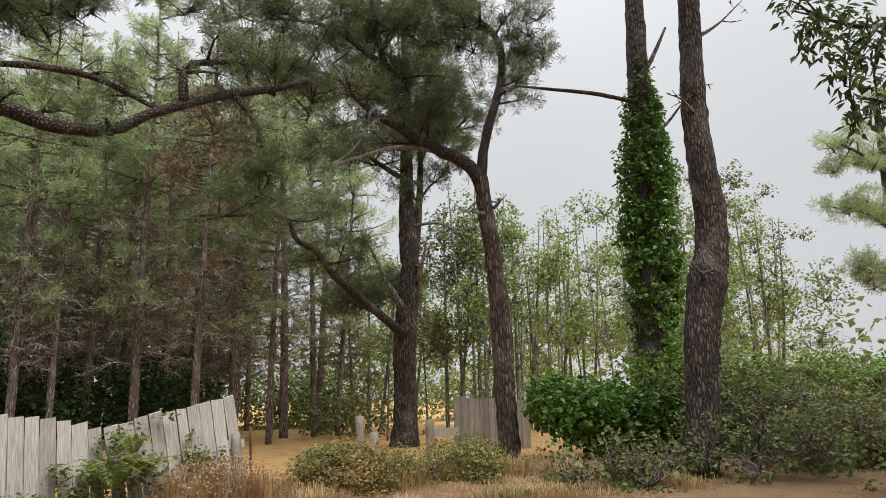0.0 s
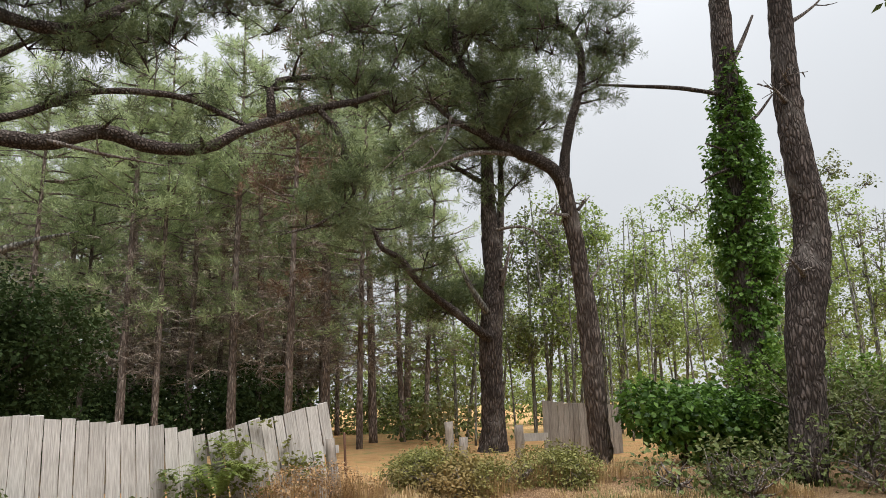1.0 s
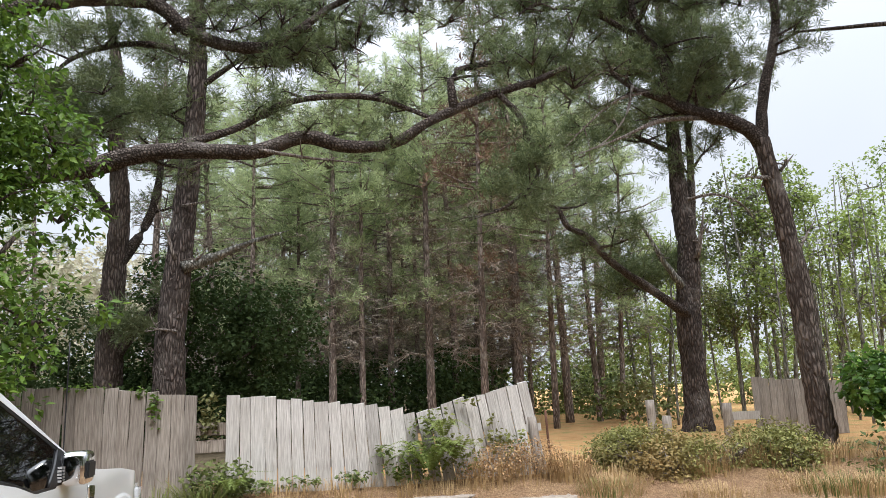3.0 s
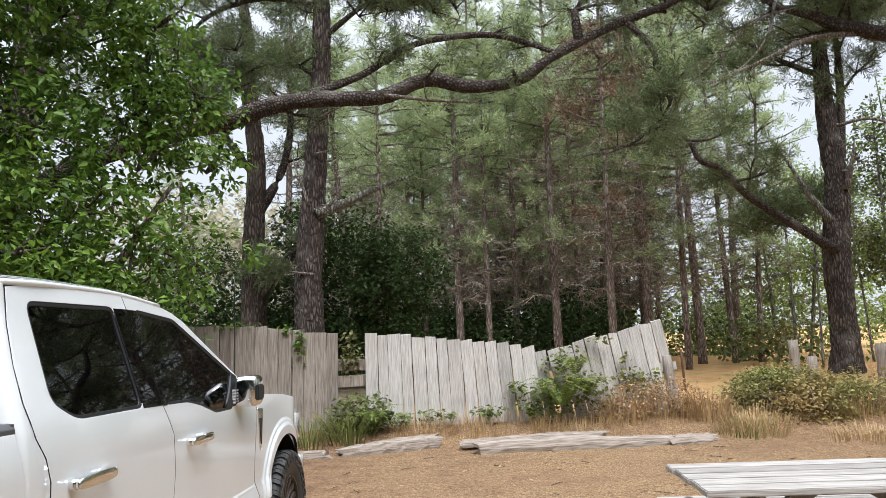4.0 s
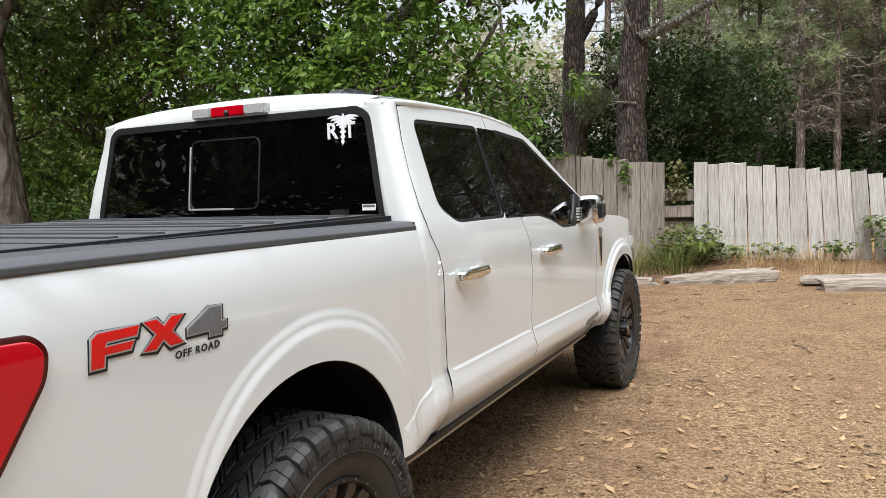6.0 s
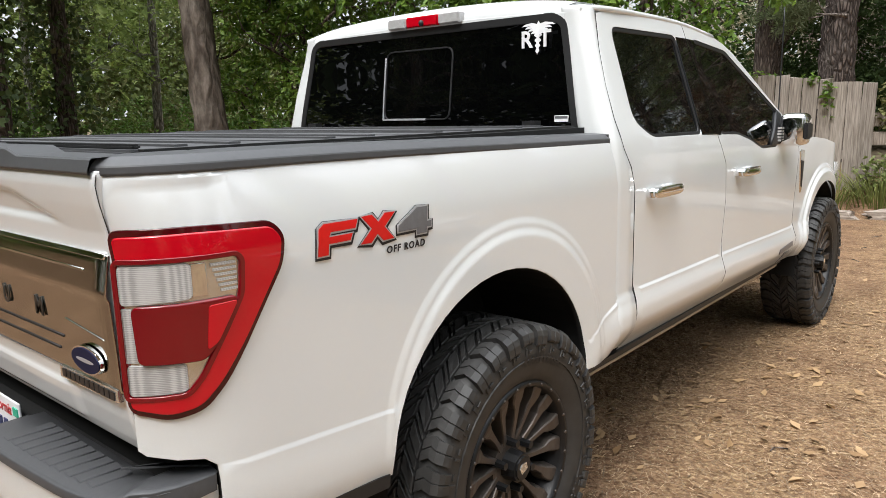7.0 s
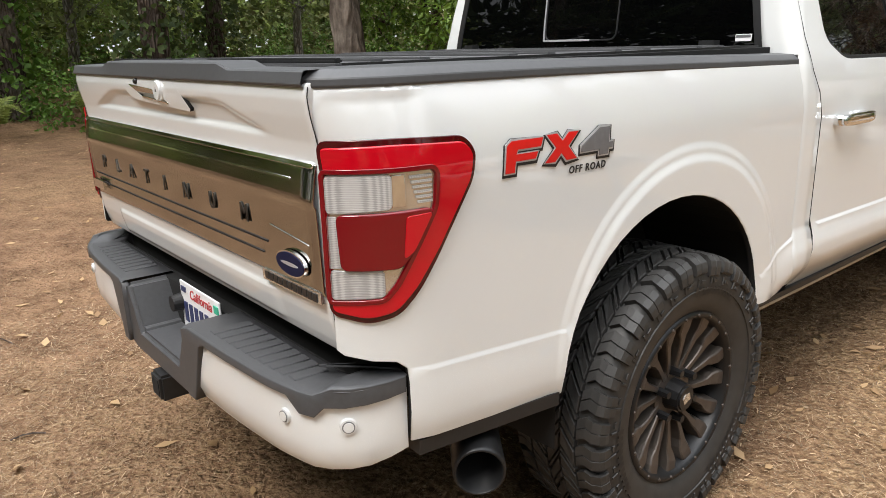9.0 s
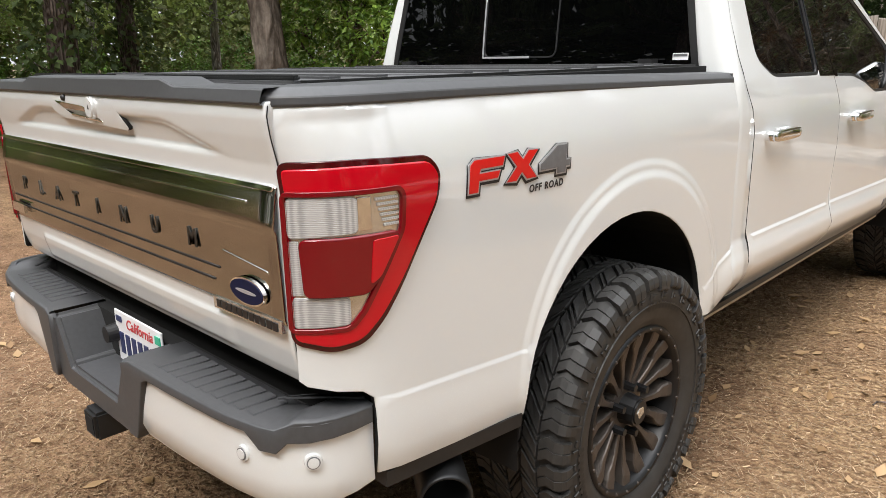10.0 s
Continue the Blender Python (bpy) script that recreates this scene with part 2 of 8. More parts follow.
BOARD_GREY = weathered("old_grey_boards", (0.20, 0.17, 0.145), (0.43, 0.385, 0.34), (0.30, 0.22, 0.165))
TIMBER = weathered("split_timber", (0.15, 0.115, 0.09), (0.46, 0.40, 0.345), (0.27, 0.19, 0.135))
TABLE_WOOD = weathered("table_timber", (0.24, 0.22, 0.20), (0.50, 0.47, 0.44), (0.32, 0.27, 0.23))
GROUND = ground_material()
PAINT = car_paint("pearl_white_paint", (0.73, 0.747, 0.75))
GLASS = tinted_glass()
CHROME = plain("chrome", (0.82, 0.82, 0.82), 0.06, 1.0, 0.03)
LETTER = plain("dark_polished_letter", (0.035, 0.033, 0.03), 0.35, 0.5, 0.1, 30)
GLOSS = plain("gloss_black_trim", (0.002, 0.002, 0.0022), 0.08, 0.0, 0.1, 30, Specular_IOR_Level=0.25)
SATIN = plain("polished_trim", (0.46, 0.44, 0.40), 0.10, 1.0, 0.04, 4.0)
BLACK = plain("black_plastic", (0.014, 0.014, 0.015), 0.5, 0.0, 0.25, 60)
GREY_PLASTIC = plain("charcoal_plastic", (0.068, 0.069, 0.073), 0.48, 0.0, 0.15, 80)
COVER = plain("matte_charcoal_cover", (0.075, 0.076, 0.08), 0.6, 0.0, 0.12, 12)
RUBBER = plain("tyre_rubber", (0.036, 0.0345, 0.033), 0.55, 0.0, 0.4, 26)
RIM = plain("dark_bronze_alloy", (0.105, 0.088, 0.076), 0.42, 0.55, 0.15, 40)
RIM_BLACK = plain("black_alloy", (0.018, 0.018, 0.019), 0.4, 0.4, 0.2, 40)
# near black underbody; the colour also stands in for shade in gaps and wells
VOID = plain("underbody_and_gap_black", (0.004, 0.004, 0.004), 0.9, 0.0, 0.3, 10)
RED = lens("red_lens", (0.50, 0.001, 0.010), 0.16, 0.0, 60)
RED_DARK = lens("dark_red_lens", (0.17, 0.001, 0.005), 0.1, 0.0, 90)
RED_RIM = lens("smoked_red_lens", (0.06, 0.001, 0.003), 0.12, 0.0, 60)
CLEAR = lens("clear_ribbed_lens", (0.60, 0.595, 0.59), 0.2, 0.1, 320)
SILVER = plain("silver_reflector", (0.74, 0.72, 0.68), 0.2, 0.85, 0.15, 60)
DECAL_RED = plain("red_decal", (0.66, 0.008, 0.006), 0.3, 0.0, 0.08, 90)
DECAL_GREY = plain("grey_decal", (0.18, 0.18, 0.19), 0.35, 0.2, 0.2, 60)
DECAL_BLACK = plain("black_decal", (0.012, 0.012, 0.014), 0.35, 0.0, 0.1, 60)
DECAL_SILVER = plain("silver_decal", (0.50, 0.50, 0.52), 0.3, 0.4, 0.1, 60)
DECAL_WHITE = plain("white_decal", (0.82, 0.82, 0.84), 0.4, 0.0, 0.05, 60)
OVAL_BLUE = plain("blue_enamel", (0.006, 0.010, 0.042), 0.45, 0.0, 0.1, 60, Specular_IOR_Level=0.15)
STRIP = plain("brushed_step_strip", (0.40, 0.35, 0.29), 0.45, 0.5, 0.15, 30)
RUST = plain("rusty_iron", (0.16, 0.075, 0.045), 0.85, 0.2, 0.4, 30)
GREEN_TAB = plain("green_sticker", (0.03, 0.45, 0.28), 0.4, 0.0, 0.05, 60)
INK_BLUE = plain("dark_blue_ink", (0.03, 0.04, 0.12), 0.45, 0.0, 0.1, 60)
INK_RED = plain("red_ink", (0.55, 0.04, 0.05), 0.45, 0.0, 0.1, 60)

# ---- builders ----


def link_mesh(name, mesh, mat, parent=None, label="", smooth=True):
    mesh.materials.append(mat)
    if smooth:
        mesh.polygons.foreach_set("use_smooth", np.ones(len(mesh.polygons), bool))
    ob = new(name, mesh)
    if parent:
        ob.parent = parent
    if label:
        ob["label"] = label
    return ob


def part(name, bm, mat, parent=None, label="", smooth=False):
    """One mesh object from a bmesh."""
    mesh = bpy.data.meshes.new(name)
    bm.normal_update()
    bm.to_mesh(mesh)
    bm.free()
    return link_mesh(name, mesh, mat, parent, label, smooth)


def arrays(name, verts, faces, mat, parent=None, label="", smooth=False):
    """One mesh object from vertex and face arrays; faces all have the same number of corners."""
    verts, faces = np.asarray(verts, float), np.asarray(faces, int)
    mesh = bpy.data.meshes.new(name)
    n, k = faces.shape
    mesh.vertices.add(len(verts))
    mesh.vertices.foreach_set("co", verts.ravel())
    mesh.loops.add(n * k)
    mesh.loops.foreach_set("vertex_index", faces.ravel())
    mesh.polygons.add(n)
    mesh.polygons.foreach_set("loop_start", np.arange(0, n * k, k))
    mesh.polygons.foreach_set("loop_total", np.full(n, k))
    mesh.update(calc_edges=True)
    return link_mesh(name, mesh, mat, parent, label, smooth)


def joined(pieces):
    """Several (verts, faces) as one."""
    vs, fs, at = [], [], 0
    for v, f in pieces:
        vs.append(v), fs.append(np.asarray(f) + at)
        at += len(v)
    return np.concatenate(vs), np.concatenate(fs)


def empty(name, label, category, group="", kind="", at=(0, 0, 0)):
    ob = new(name)
    ob.location = at
    return tagged(ob, label, category, group, kind)


def spline(points, n):
    """n points along a smooth line through the given ones, all columns alike."""
    p = np.asarray(points, float)
    d = np.r_[0, np.cumsum(np.linalg.norm(np.diff(p[:, :3], axis=0), axis=1))]
    s = np.linspace(0, d[-1], n)
    i = np.clip(np.searchsorted(d, s, "right") - 1, 0, len(p) - 2)
    u = ((s - d[i]) / (d[i + 1] - d[i]))[:, None]
    m = np.gradient(p, d, axis=0)
    h = (d[i + 1] - d[i])[:, None]
    return (2 * u**3 - 3 * u**2 + 1) * p[i] + (u**3 - 2 * u**2 + u) * h * m[i] + (-2 * u**3 + 3 * u**2) * p[i + 1] + (u**3 - u**2) * h * m[i + 1]


def tube(rng, points, radii, seg=8, rough=0.08, per=3.0):
    """A knotty limb along points, with quads."""
    pts = np.c_[np.asarray(points, float), np.asarray(radii, float)]
    length = np.linalg.norm(np.diff(pts[:, :3], axis=0), axis=1).sum()
    n = max(4, int(length * per))
    q = spline(pts, n)
    way = np.gradient(q[:, :3], axis=0)
    way /= np.linalg.norm(way, axis=1, keepdims=True) + 1e-9
    ref = np.where(np.abs(way[:, 2:]) > 0.9, (1.0, 0, 0), (0, 0, 1.0))
    a = np.cross(way, ref)
    a /= np.linalg.norm(a, axis=1, keepdims=True)
    b = np.cross(way, a)
    ang = np.linspace(0, 2 * np.pi, seg, endpoint=False)
    r = np.maximum(q[:, 3], 0.004)[:, None] * (1 + rough * rng.normal(size=(n, seg)))
    v = q[:, None, :3] + r[..., None] * (np.cos(ang)[None, :, None] * a[:, None] + np.sin(ang)[None, :, None] * b[:, None])
    i, j = np.meshgrid(np.arange(n - 1), np.arange(seg), indexing="ij")
    k = (j + 1) % seg
    f = np.stack([i * seg + j, i * seg + k, (i + 1) * seg + k, (i + 1) * seg + j], -1).reshape(-1, 4)
    last = (n - 1) * seg
    ends = [(0, k + 2, k + 1, k) for k in range(1, seg - 2, 2)] + [(last, last + k, last + k + 1, last + k + 2) for k in range(1, seg - 2, 2)]
    return v.reshape(-1, 3), np.r_[f, np.array(ends, int)], q


def units(rng, n):
    v = rng.normal(size=(n, 3))
    return v / np.linalg.norm(v, axis=1, keepdims=True)


def leaf_mesh(rng, places, size, droop=0.3, spread=0.35, long=1.0, out=None):
    """A folded pointed leaf of four triangles at each place, facing mostly up and, where given, outwards."""
    n = len(places)
    tip = units(rng, n) * (1, 1, 0.5) + (0, 0, -droop)
    up = units(rng, n) * 0.7 + (0, 0, 1.0)
    if out is not None:
        tip = tip * 0.8 + out * 0.6
        up = units(rng, n) * 0.45 + (0, 0, 0.55) + out * 0.55
    tip /= np.linalg.norm(tip, axis=1, keepdims=True)
    across = np.cross(tip, up)
    across /= np.linalg.norm(across, axis=1, keepdims=True) + 1e-9
    up = np.cross(across, tip)
    s = (size * rng.uniform(0.6, 1.3, n))[:, None]
    base, end = places, places + tip * s * long
    wide = spread * s
    left = places + tip * s * 0.42 * long + across * wide + up * s * 0.12
    right = places + tip * s * 0.42 * long - across * wide + up * s * 0.12
    mid = places + tip * s * 0.5 * long - up * s * 0.04
    v = np.stack([base, left, end, right, mid], 1).reshape(-1, 3)
    o = (np.arange(n) * 5)[:, None, None]
    f = (o + np.array([[0, 4, 1], [1, 4, 2], [0, 3, 4], [3, 2, 4]])[None]).reshape(-1, 3)
    return v, f


def tuft_mesh(rng, places, ways, size, blades=9, width=0.05, fan=0.75):
    """A brush of needle bundles at each place, all from one root, so that a brush has one tone."""
    n = len(places)
    c = np.repeat(places, blades, 0)
    d = np.repeat(ways, blades, 0) + fan * units(rng, n * blades)
    d /= np.linalg.norm(d, axis=1, keepdims=True) + 1e-9
    s = np.repeat(size * rng.uniform(0.7, 1.25, n), blades)[:, None] * rng.uniform(0.7, 1.1, (n * blades, 1))
    side = np.cross(d, units(rng, n * blades))
    side /= np.linalg.norm(side, axis=1, keepdims=True) + 1e-9
    ends = np.stack([c + d * s * 0.8 - side * s * width, c + d * s + side * s * width * 0.4], 1).reshape(n, -1, 3)
    v = np.concatenate([places[:, None], ends], 1).reshape(-1, 3)
    k = np.arange(blades)
    tri = np.stack([np.zeros(blades, int), 1 + 2 * k, 2 + 2 * k], 1)
    return v, ((np.arange(n) * (2 * blades + 1))[:, None, None] + tri[None]).reshape(-1, 3)


def height(x, y):
    """The lie of the land: level yard, a low bank at the fence, level beyond."""
    x, y = np.asarray(x, float), np.asarray(y, float)
    t = np.clip((y - 9.2) / 1.6, 0, 1)
    bank = 0.27 * t * t * (3 - 2 * t)
    t2 = np.clip((-x - 12.0) / 5.0, 0, 1)
    return bank + 0.25 * t2 * t2 + 0.012 * np.sin(x * 1.7 + 0.6 * y) * np.sin(y * 1.3) + 0.008 * np.sin(3.9 * x) * np.cos(4.3 * y + x)

# ---- ground ----


def build_ground():
    near = np.linspace(-16, 24, 150)
    xs = np.r_[-1500, -600, -250, -120, -70, -45, -32, -24, -19, near, 28, 34, 44, 60, 90, 160, 320, 700, 1500]
    near = np.linspace(-12, 24, 140)
    ys = np.r_[-1500, -600, -250, -120, -60, -35, -22, -16, near, 28, 34, 44, 60, 90, 160, 320, 700, 1500]
    gx, gy = np.meshgrid(xs, ys, indexing="ij")
    v = np.stack([gx, gy, height(gx, gy)], -1).reshape(-1, 3)
    m = len(ys)
    i, j = np.meshgrid(np.arange(len(xs) - 1), np.arange(m - 1), indexing="ij")
    f = np.stack([i * m + j, (i + 1) * m + j, (i + 1) * m + j + 1, i * m + j + 1], -1).reshape(-1, 4)
    ob = arrays("ground", v, f, GROUND, smooth=True)
    tagged(ob, "bare brown dirt yard strewn with dry needles and chips", "ground", kind="structure")


build_ground()

# ---- fences ----


def board_mesh(name, width, length, thick, seed, cut=0.0):
    """A sawn plank standing on its lower end, with a worn top and nibbled edges."""
    rng = np.random.default_rng(seed)
    rows = 7
    bm = bmesh.new()
    rings = []
    for k in range(rows):
        t = k / (rows - 1)
        w = width / 2 * (1 + rng.uniform(-0.05, 0.02))
        bow = 0.012 * math.sin(t * 3.0 + seed)
        z = length * t
        ring = []
        for sx, sy in ((-1, -1), (1, -1), (1, 1), (-1, 1)):
            dz = cut * sx if k == rows - 1 else 0
            ring.append(bm.verts.new((sx * w + bow * 0.3, sy * thick / 2 + bow, z + dz + (rng.uniform(-0.008, 0.008) if k == rows - 1 else 0))))
        rings.append(ring)
    for a, b in zip(rings, rings[1:]):
        for k in range(4):
            bm.faces.new((a[k], a[(k + 1) % 4], b[(k + 1) % 4], b[k]))
    bm.faces.new(rings[0][::-1])
    bm.faces.new(rings[-1])
    bmesh.ops.bevel(bm, geom=[e for e in bm.edges if e.is_boundary is False and abs(e.verts[0].co.z - e.verts[1].co.z) > 0.05], offset=0.004, segments=1, affect="EDGES")
    mesh = bpy.data.meshes.new(name)
    bm.to_mesh(mesh)
    bm.free()
    return mesh


def bar(bm, a, b, w, h, up=(0, 0, 1)):
    """A squared beam from a to b."""
    a, b = Vector(a), Vector(b)
    d = (b - a).normalized()
    s = d.cross(Vector(up)).normalized()
    u = s.cross(d)
    vs = [bm.verts.new(p + s * (w / 2) * i + u * (h / 2) * j) for p in (a, b) for i, j in ((-1, -1), (1, -1), (1, 1), (-1, 1))]
    for q in ((0, 1, 2, 3), (7, 6, 5, 4), (0, 4, 5, 1), (1, 5, 6, 2), (2, 6, 7, 3), (3, 7, 4, 0)):
        bm.faces.new([vs[k] for k in q])
    return vs


def build_fence(label, mat, start, end, tops, base, lean, width=0.165, seed=1, rails=(), back=0.0, gap=0.006):
    """Planks side by side from start to end. tops: heights along the run; lean: sideways tilt in degrees at both ends."""
    rng = np.random.default_rng(seed)
    fence = empty("board_fence", label, "fence", "old fence sections", at=(start[0], start[1], 0))
    run = math.hypot(end[0] - start[0], end[1] - start[1])
    turn = math.degrees(math.atan2(end[1] - start[1], end[0] - start[0]))
    s, k = 0.0, 0
    while s < run - 0.05:
        w = width * rng.uniform(0.82, 1.15)
        t = (s + w / 2) / run
        x, y = start[0] + (end[0] - start[0]) * t, start[1] + (end[1] - start[1]) * t
        top = np.interp(t, np.linspace(0, 1, len(tops)), tops) + rng.uniform(-0.02, 0.02)
        foot = float(height(x, y)) + base
        ob = new("board", board_mesh("board", w - gap, top - foot, rng.uniform(0.022, 0.03), seed * 50 + k, rng.uniform(-0.012, 0.012)))
        ob.data.materials.append(mat)
        ob.parent = fence
        side = np.interp(t, (0, 1), lean) + rng.uniform(-0.6, 0.6)
        foot_shift = math.tan(radians(side)) * (top - foot)
        wx = -math.cos(radians(turn)) * foot_shift
        ob.matrix_basis = pose(x + wx - start[0], y - start[1] + rng.uniform(-0.008, 0.008), foot, back + rng.uniform(-0.8, 0.8), side, turn)
        s += w
        k += 1
    for h0, h1 in rails:
        bm = bmesh.new()
        bar(bm, (0, 0.05, h0), (end[0] - start[0], end[1] - start[1] + 0.05, h1), 0.045, 0.13)
        part("rail", bm, BOARD_GREY, fence)
    return fence


build_fence("old grey board fence overgrown with ivy", BOARD_GREY, (-3.2, 10.25), (0.02, 10.45), (1.95, 1.99, 1.93, 1.80), -0.05, (0, 0.5), 0.20, 3, ((0.75, 0.75), (1.5, 1.5)))
build_fence("bleached board fence leaning at its middle", BOARD_PALE, (0.56, 10.5), (3.52, 10.6), (1.77, 1.73, 1.66, 1.61, 1.52, 1.39), -0.08, (0.5, -6.0), 0.20, 5, ((0.7, 0.62), (1.35, 1.15)))
build_fence("bleached board fence panel tilted and fanned out", BOARD_PALE, (3.60, 10.7), (5.48, 10.95), (1.40, 1.56, 1.70, 1.84), -0.05, (-11, -10), 0.19, 9, ((0.62, 0.95), (1.1, 1.5)))
build_fence("old grey board fence beyond the bushes", BOARD_GREY, (12.75, 16.0), (15.4, 16.25), (1.78, 1.70, 1.66, 1.62), -0.05, (0, 0), 0.17, 13, ((0.8, 0.8),))


def build_gap_rails():
    fence = empty("fence_rails", "rough brown timbers bridging the gap between fence sections", "fence rail", at=(0, 10.6, 0))
    for z, dz in ((0.52, 0.02), (0.98, 0.02), (1.27, -0.02)):
        bm = bmesh.new()
        bar(bm, (-0.12, 0.0, z), (0.75, 0.03, z + dz), 0.06, 0.2)
        bmesh.ops.bevel(bm, geom=bm.edges, offset=0.012, segments=2, affect="EDGES")
        part("rail", bm, TIMBER, fence)


build_gap_rails()


def post(name, label, x, y, top, r, lean, mat, square=False, group="old posts"):
    rng = np.random.default_rng(int(abs(x) * 100 + abs(y) * 7))
    z = float(height(x, y)) - 0.1
    lx, ly = math.tan(radians(lean)) * (top - z), 0.03
    v, f, _ = tube(rng, [(x, y, z), (x + lx * 0.5, y + ly * 0.5, (top + z) / 2), (x + lx, y + ly, top)], (r * 1.05, r, r * 0.95), 4 if square else 10, 0.05, 6)
    ob = arrays(name, v, f, mat, smooth=not square)
    return tagged(ob, label, "post", group)


post("fence_post", "weathered round post with a split top", 9.75, 15.4, 1.33, 0.11, -1, BOARD_GREY)
post("fence_post", "short grey stub of a post", 10.0, 15.2, 0.95, 0.11, 3, BOARD_GREY)
post("fence_post", "weathered round post beside a pale rail", 11.75, 15.5, 1.18, 0.12, 0, BOARD_GREY)
post("fence_post", "squared grey post at the end of the fence", 5.72, 10.9, 1.22, 0.085, -4, BOARD_GREY, True)
post("iron_stake", "thin rusty iron stake beside the fence end", 5.92, 10.85, 1.32, 0.022, -2, RUST)
rail_bm = bmesh.new()
bar(rail_bm, (11.8, 15.55, 0.86), (12.8, 15.9, 0.84), 0.05, 0.2)
tagged(part("fence_rail", rail_bm, BOARD_PALE), "pale short rail between post and fence", "rail")
rail_bm = bmesh.new()
bar(rail_bm, (5.35, 10.95, 1.02), (5.8, 10.95, 1.05), 0.04, 0.13)
tagged(part("fence_rail", rail_bm, BOARD_PALE), "pale rail stub nailed to the end post", "rail")

# ---- logs ----


def timber_log(label, a, b, w, h, seed, mat=TIMBER, split=0.0):
    """A long weathered beam lying on the dirt, cracked and broken at the ends."""
    rng = np.random.default_rng(seed)
    a, b = np.array(a, float), np.array(b, float)
    n, seg = 16, 9
    d = (b - a) / np.linalg.norm(b - a)
    s = np.array([-d[1], d[0], 0])
    prof = [(-0.5, 0.02), (-0.52, 0.45), (-0.40, 0.9), (-0.12, 1.0), (0.05, 0.93 - split), (0.18, 0.98), (0.42, 0.86), (0.5, 0.4), (0.48, 0.02)]
    vs = []
    for k in range(n):
        t = k / (n - 1)
        c = a + (b - a) * t
        taper = (1 - 0.35 * t**3) * (1 - 0.12 * (1 - t) ** 4)
        for px, pz in prof:
            jag = rng.uniform(-0.05, 0.05) if k in (0, n - 1) else 0
            wob = rng.normal() * 0.006
            p = c + s * (px * w * taper + wob) + d * jag * 2
            p[2] = float(height(p[0], p[1])) - 0.02 + pz * h * taper + wob * (pz > 0.1) + (b[2] - a[2]) * t + a[2]
            vs.append(p)
    vs = np.array(vs)
    i, j = np.meshgrid(np.arange(n - 1), np.arange(seg), indexing="ij")
    k = (j + 1) % seg
    f = np.stack([i * seg + j, (i + 1) * seg + j, (i + 1) * seg + k, i * seg + k], -1).reshape(-1, 4).tolist()
    mesh = bpy.data.meshes.new("timber")
    # grain runs along local z
    m = Matrix.Translation(Vector(a)) @ Vector(d).to_track_quat("Z", "Y").to_matrix().to_4x4()
    inv = m.inverted()
    mesh.from_pydata([inv @ Vector(v) for v in vs], [], f + [list(range(seg)), list(range((n - 1) * seg, n * seg))[::-1]])
    ob = link_mesh("fallen_timber", mesh, mat, smooth=False)
    ob.matrix_world = m
    return tagged(ob, label, "timber", "fallen timbers")


timber_log("cracked weathered timber lying along the fence foot", (2.35, 8.95, 0), (5.3, 9.35, 0), 0.30, 0.2, 21, split=0.12)
timber_log("thin bleached plank on top of a fallen timber", (2.2, 9.35, 0.06), (4.3, 9.55, 0.10), 0.2, 0.1, 22)
timber_log("brown broken timber lying on the dirt", (1.75, 9.6, 0), (0.35, 9.1, 0), 0.28, 0.2, 23, split=0.05)
timber_log("short grey timber lying half in the weeds", (0.25, 8.95, 0), (-1.3, 8.75, 0), 0.26, 0.14, 24)
timber_log("broken end of a rotten timber", (5.2, 9.3, 0), (5.9, 9.45, 0), 0.28, 0.14, 25)

# ---- picnic table ----


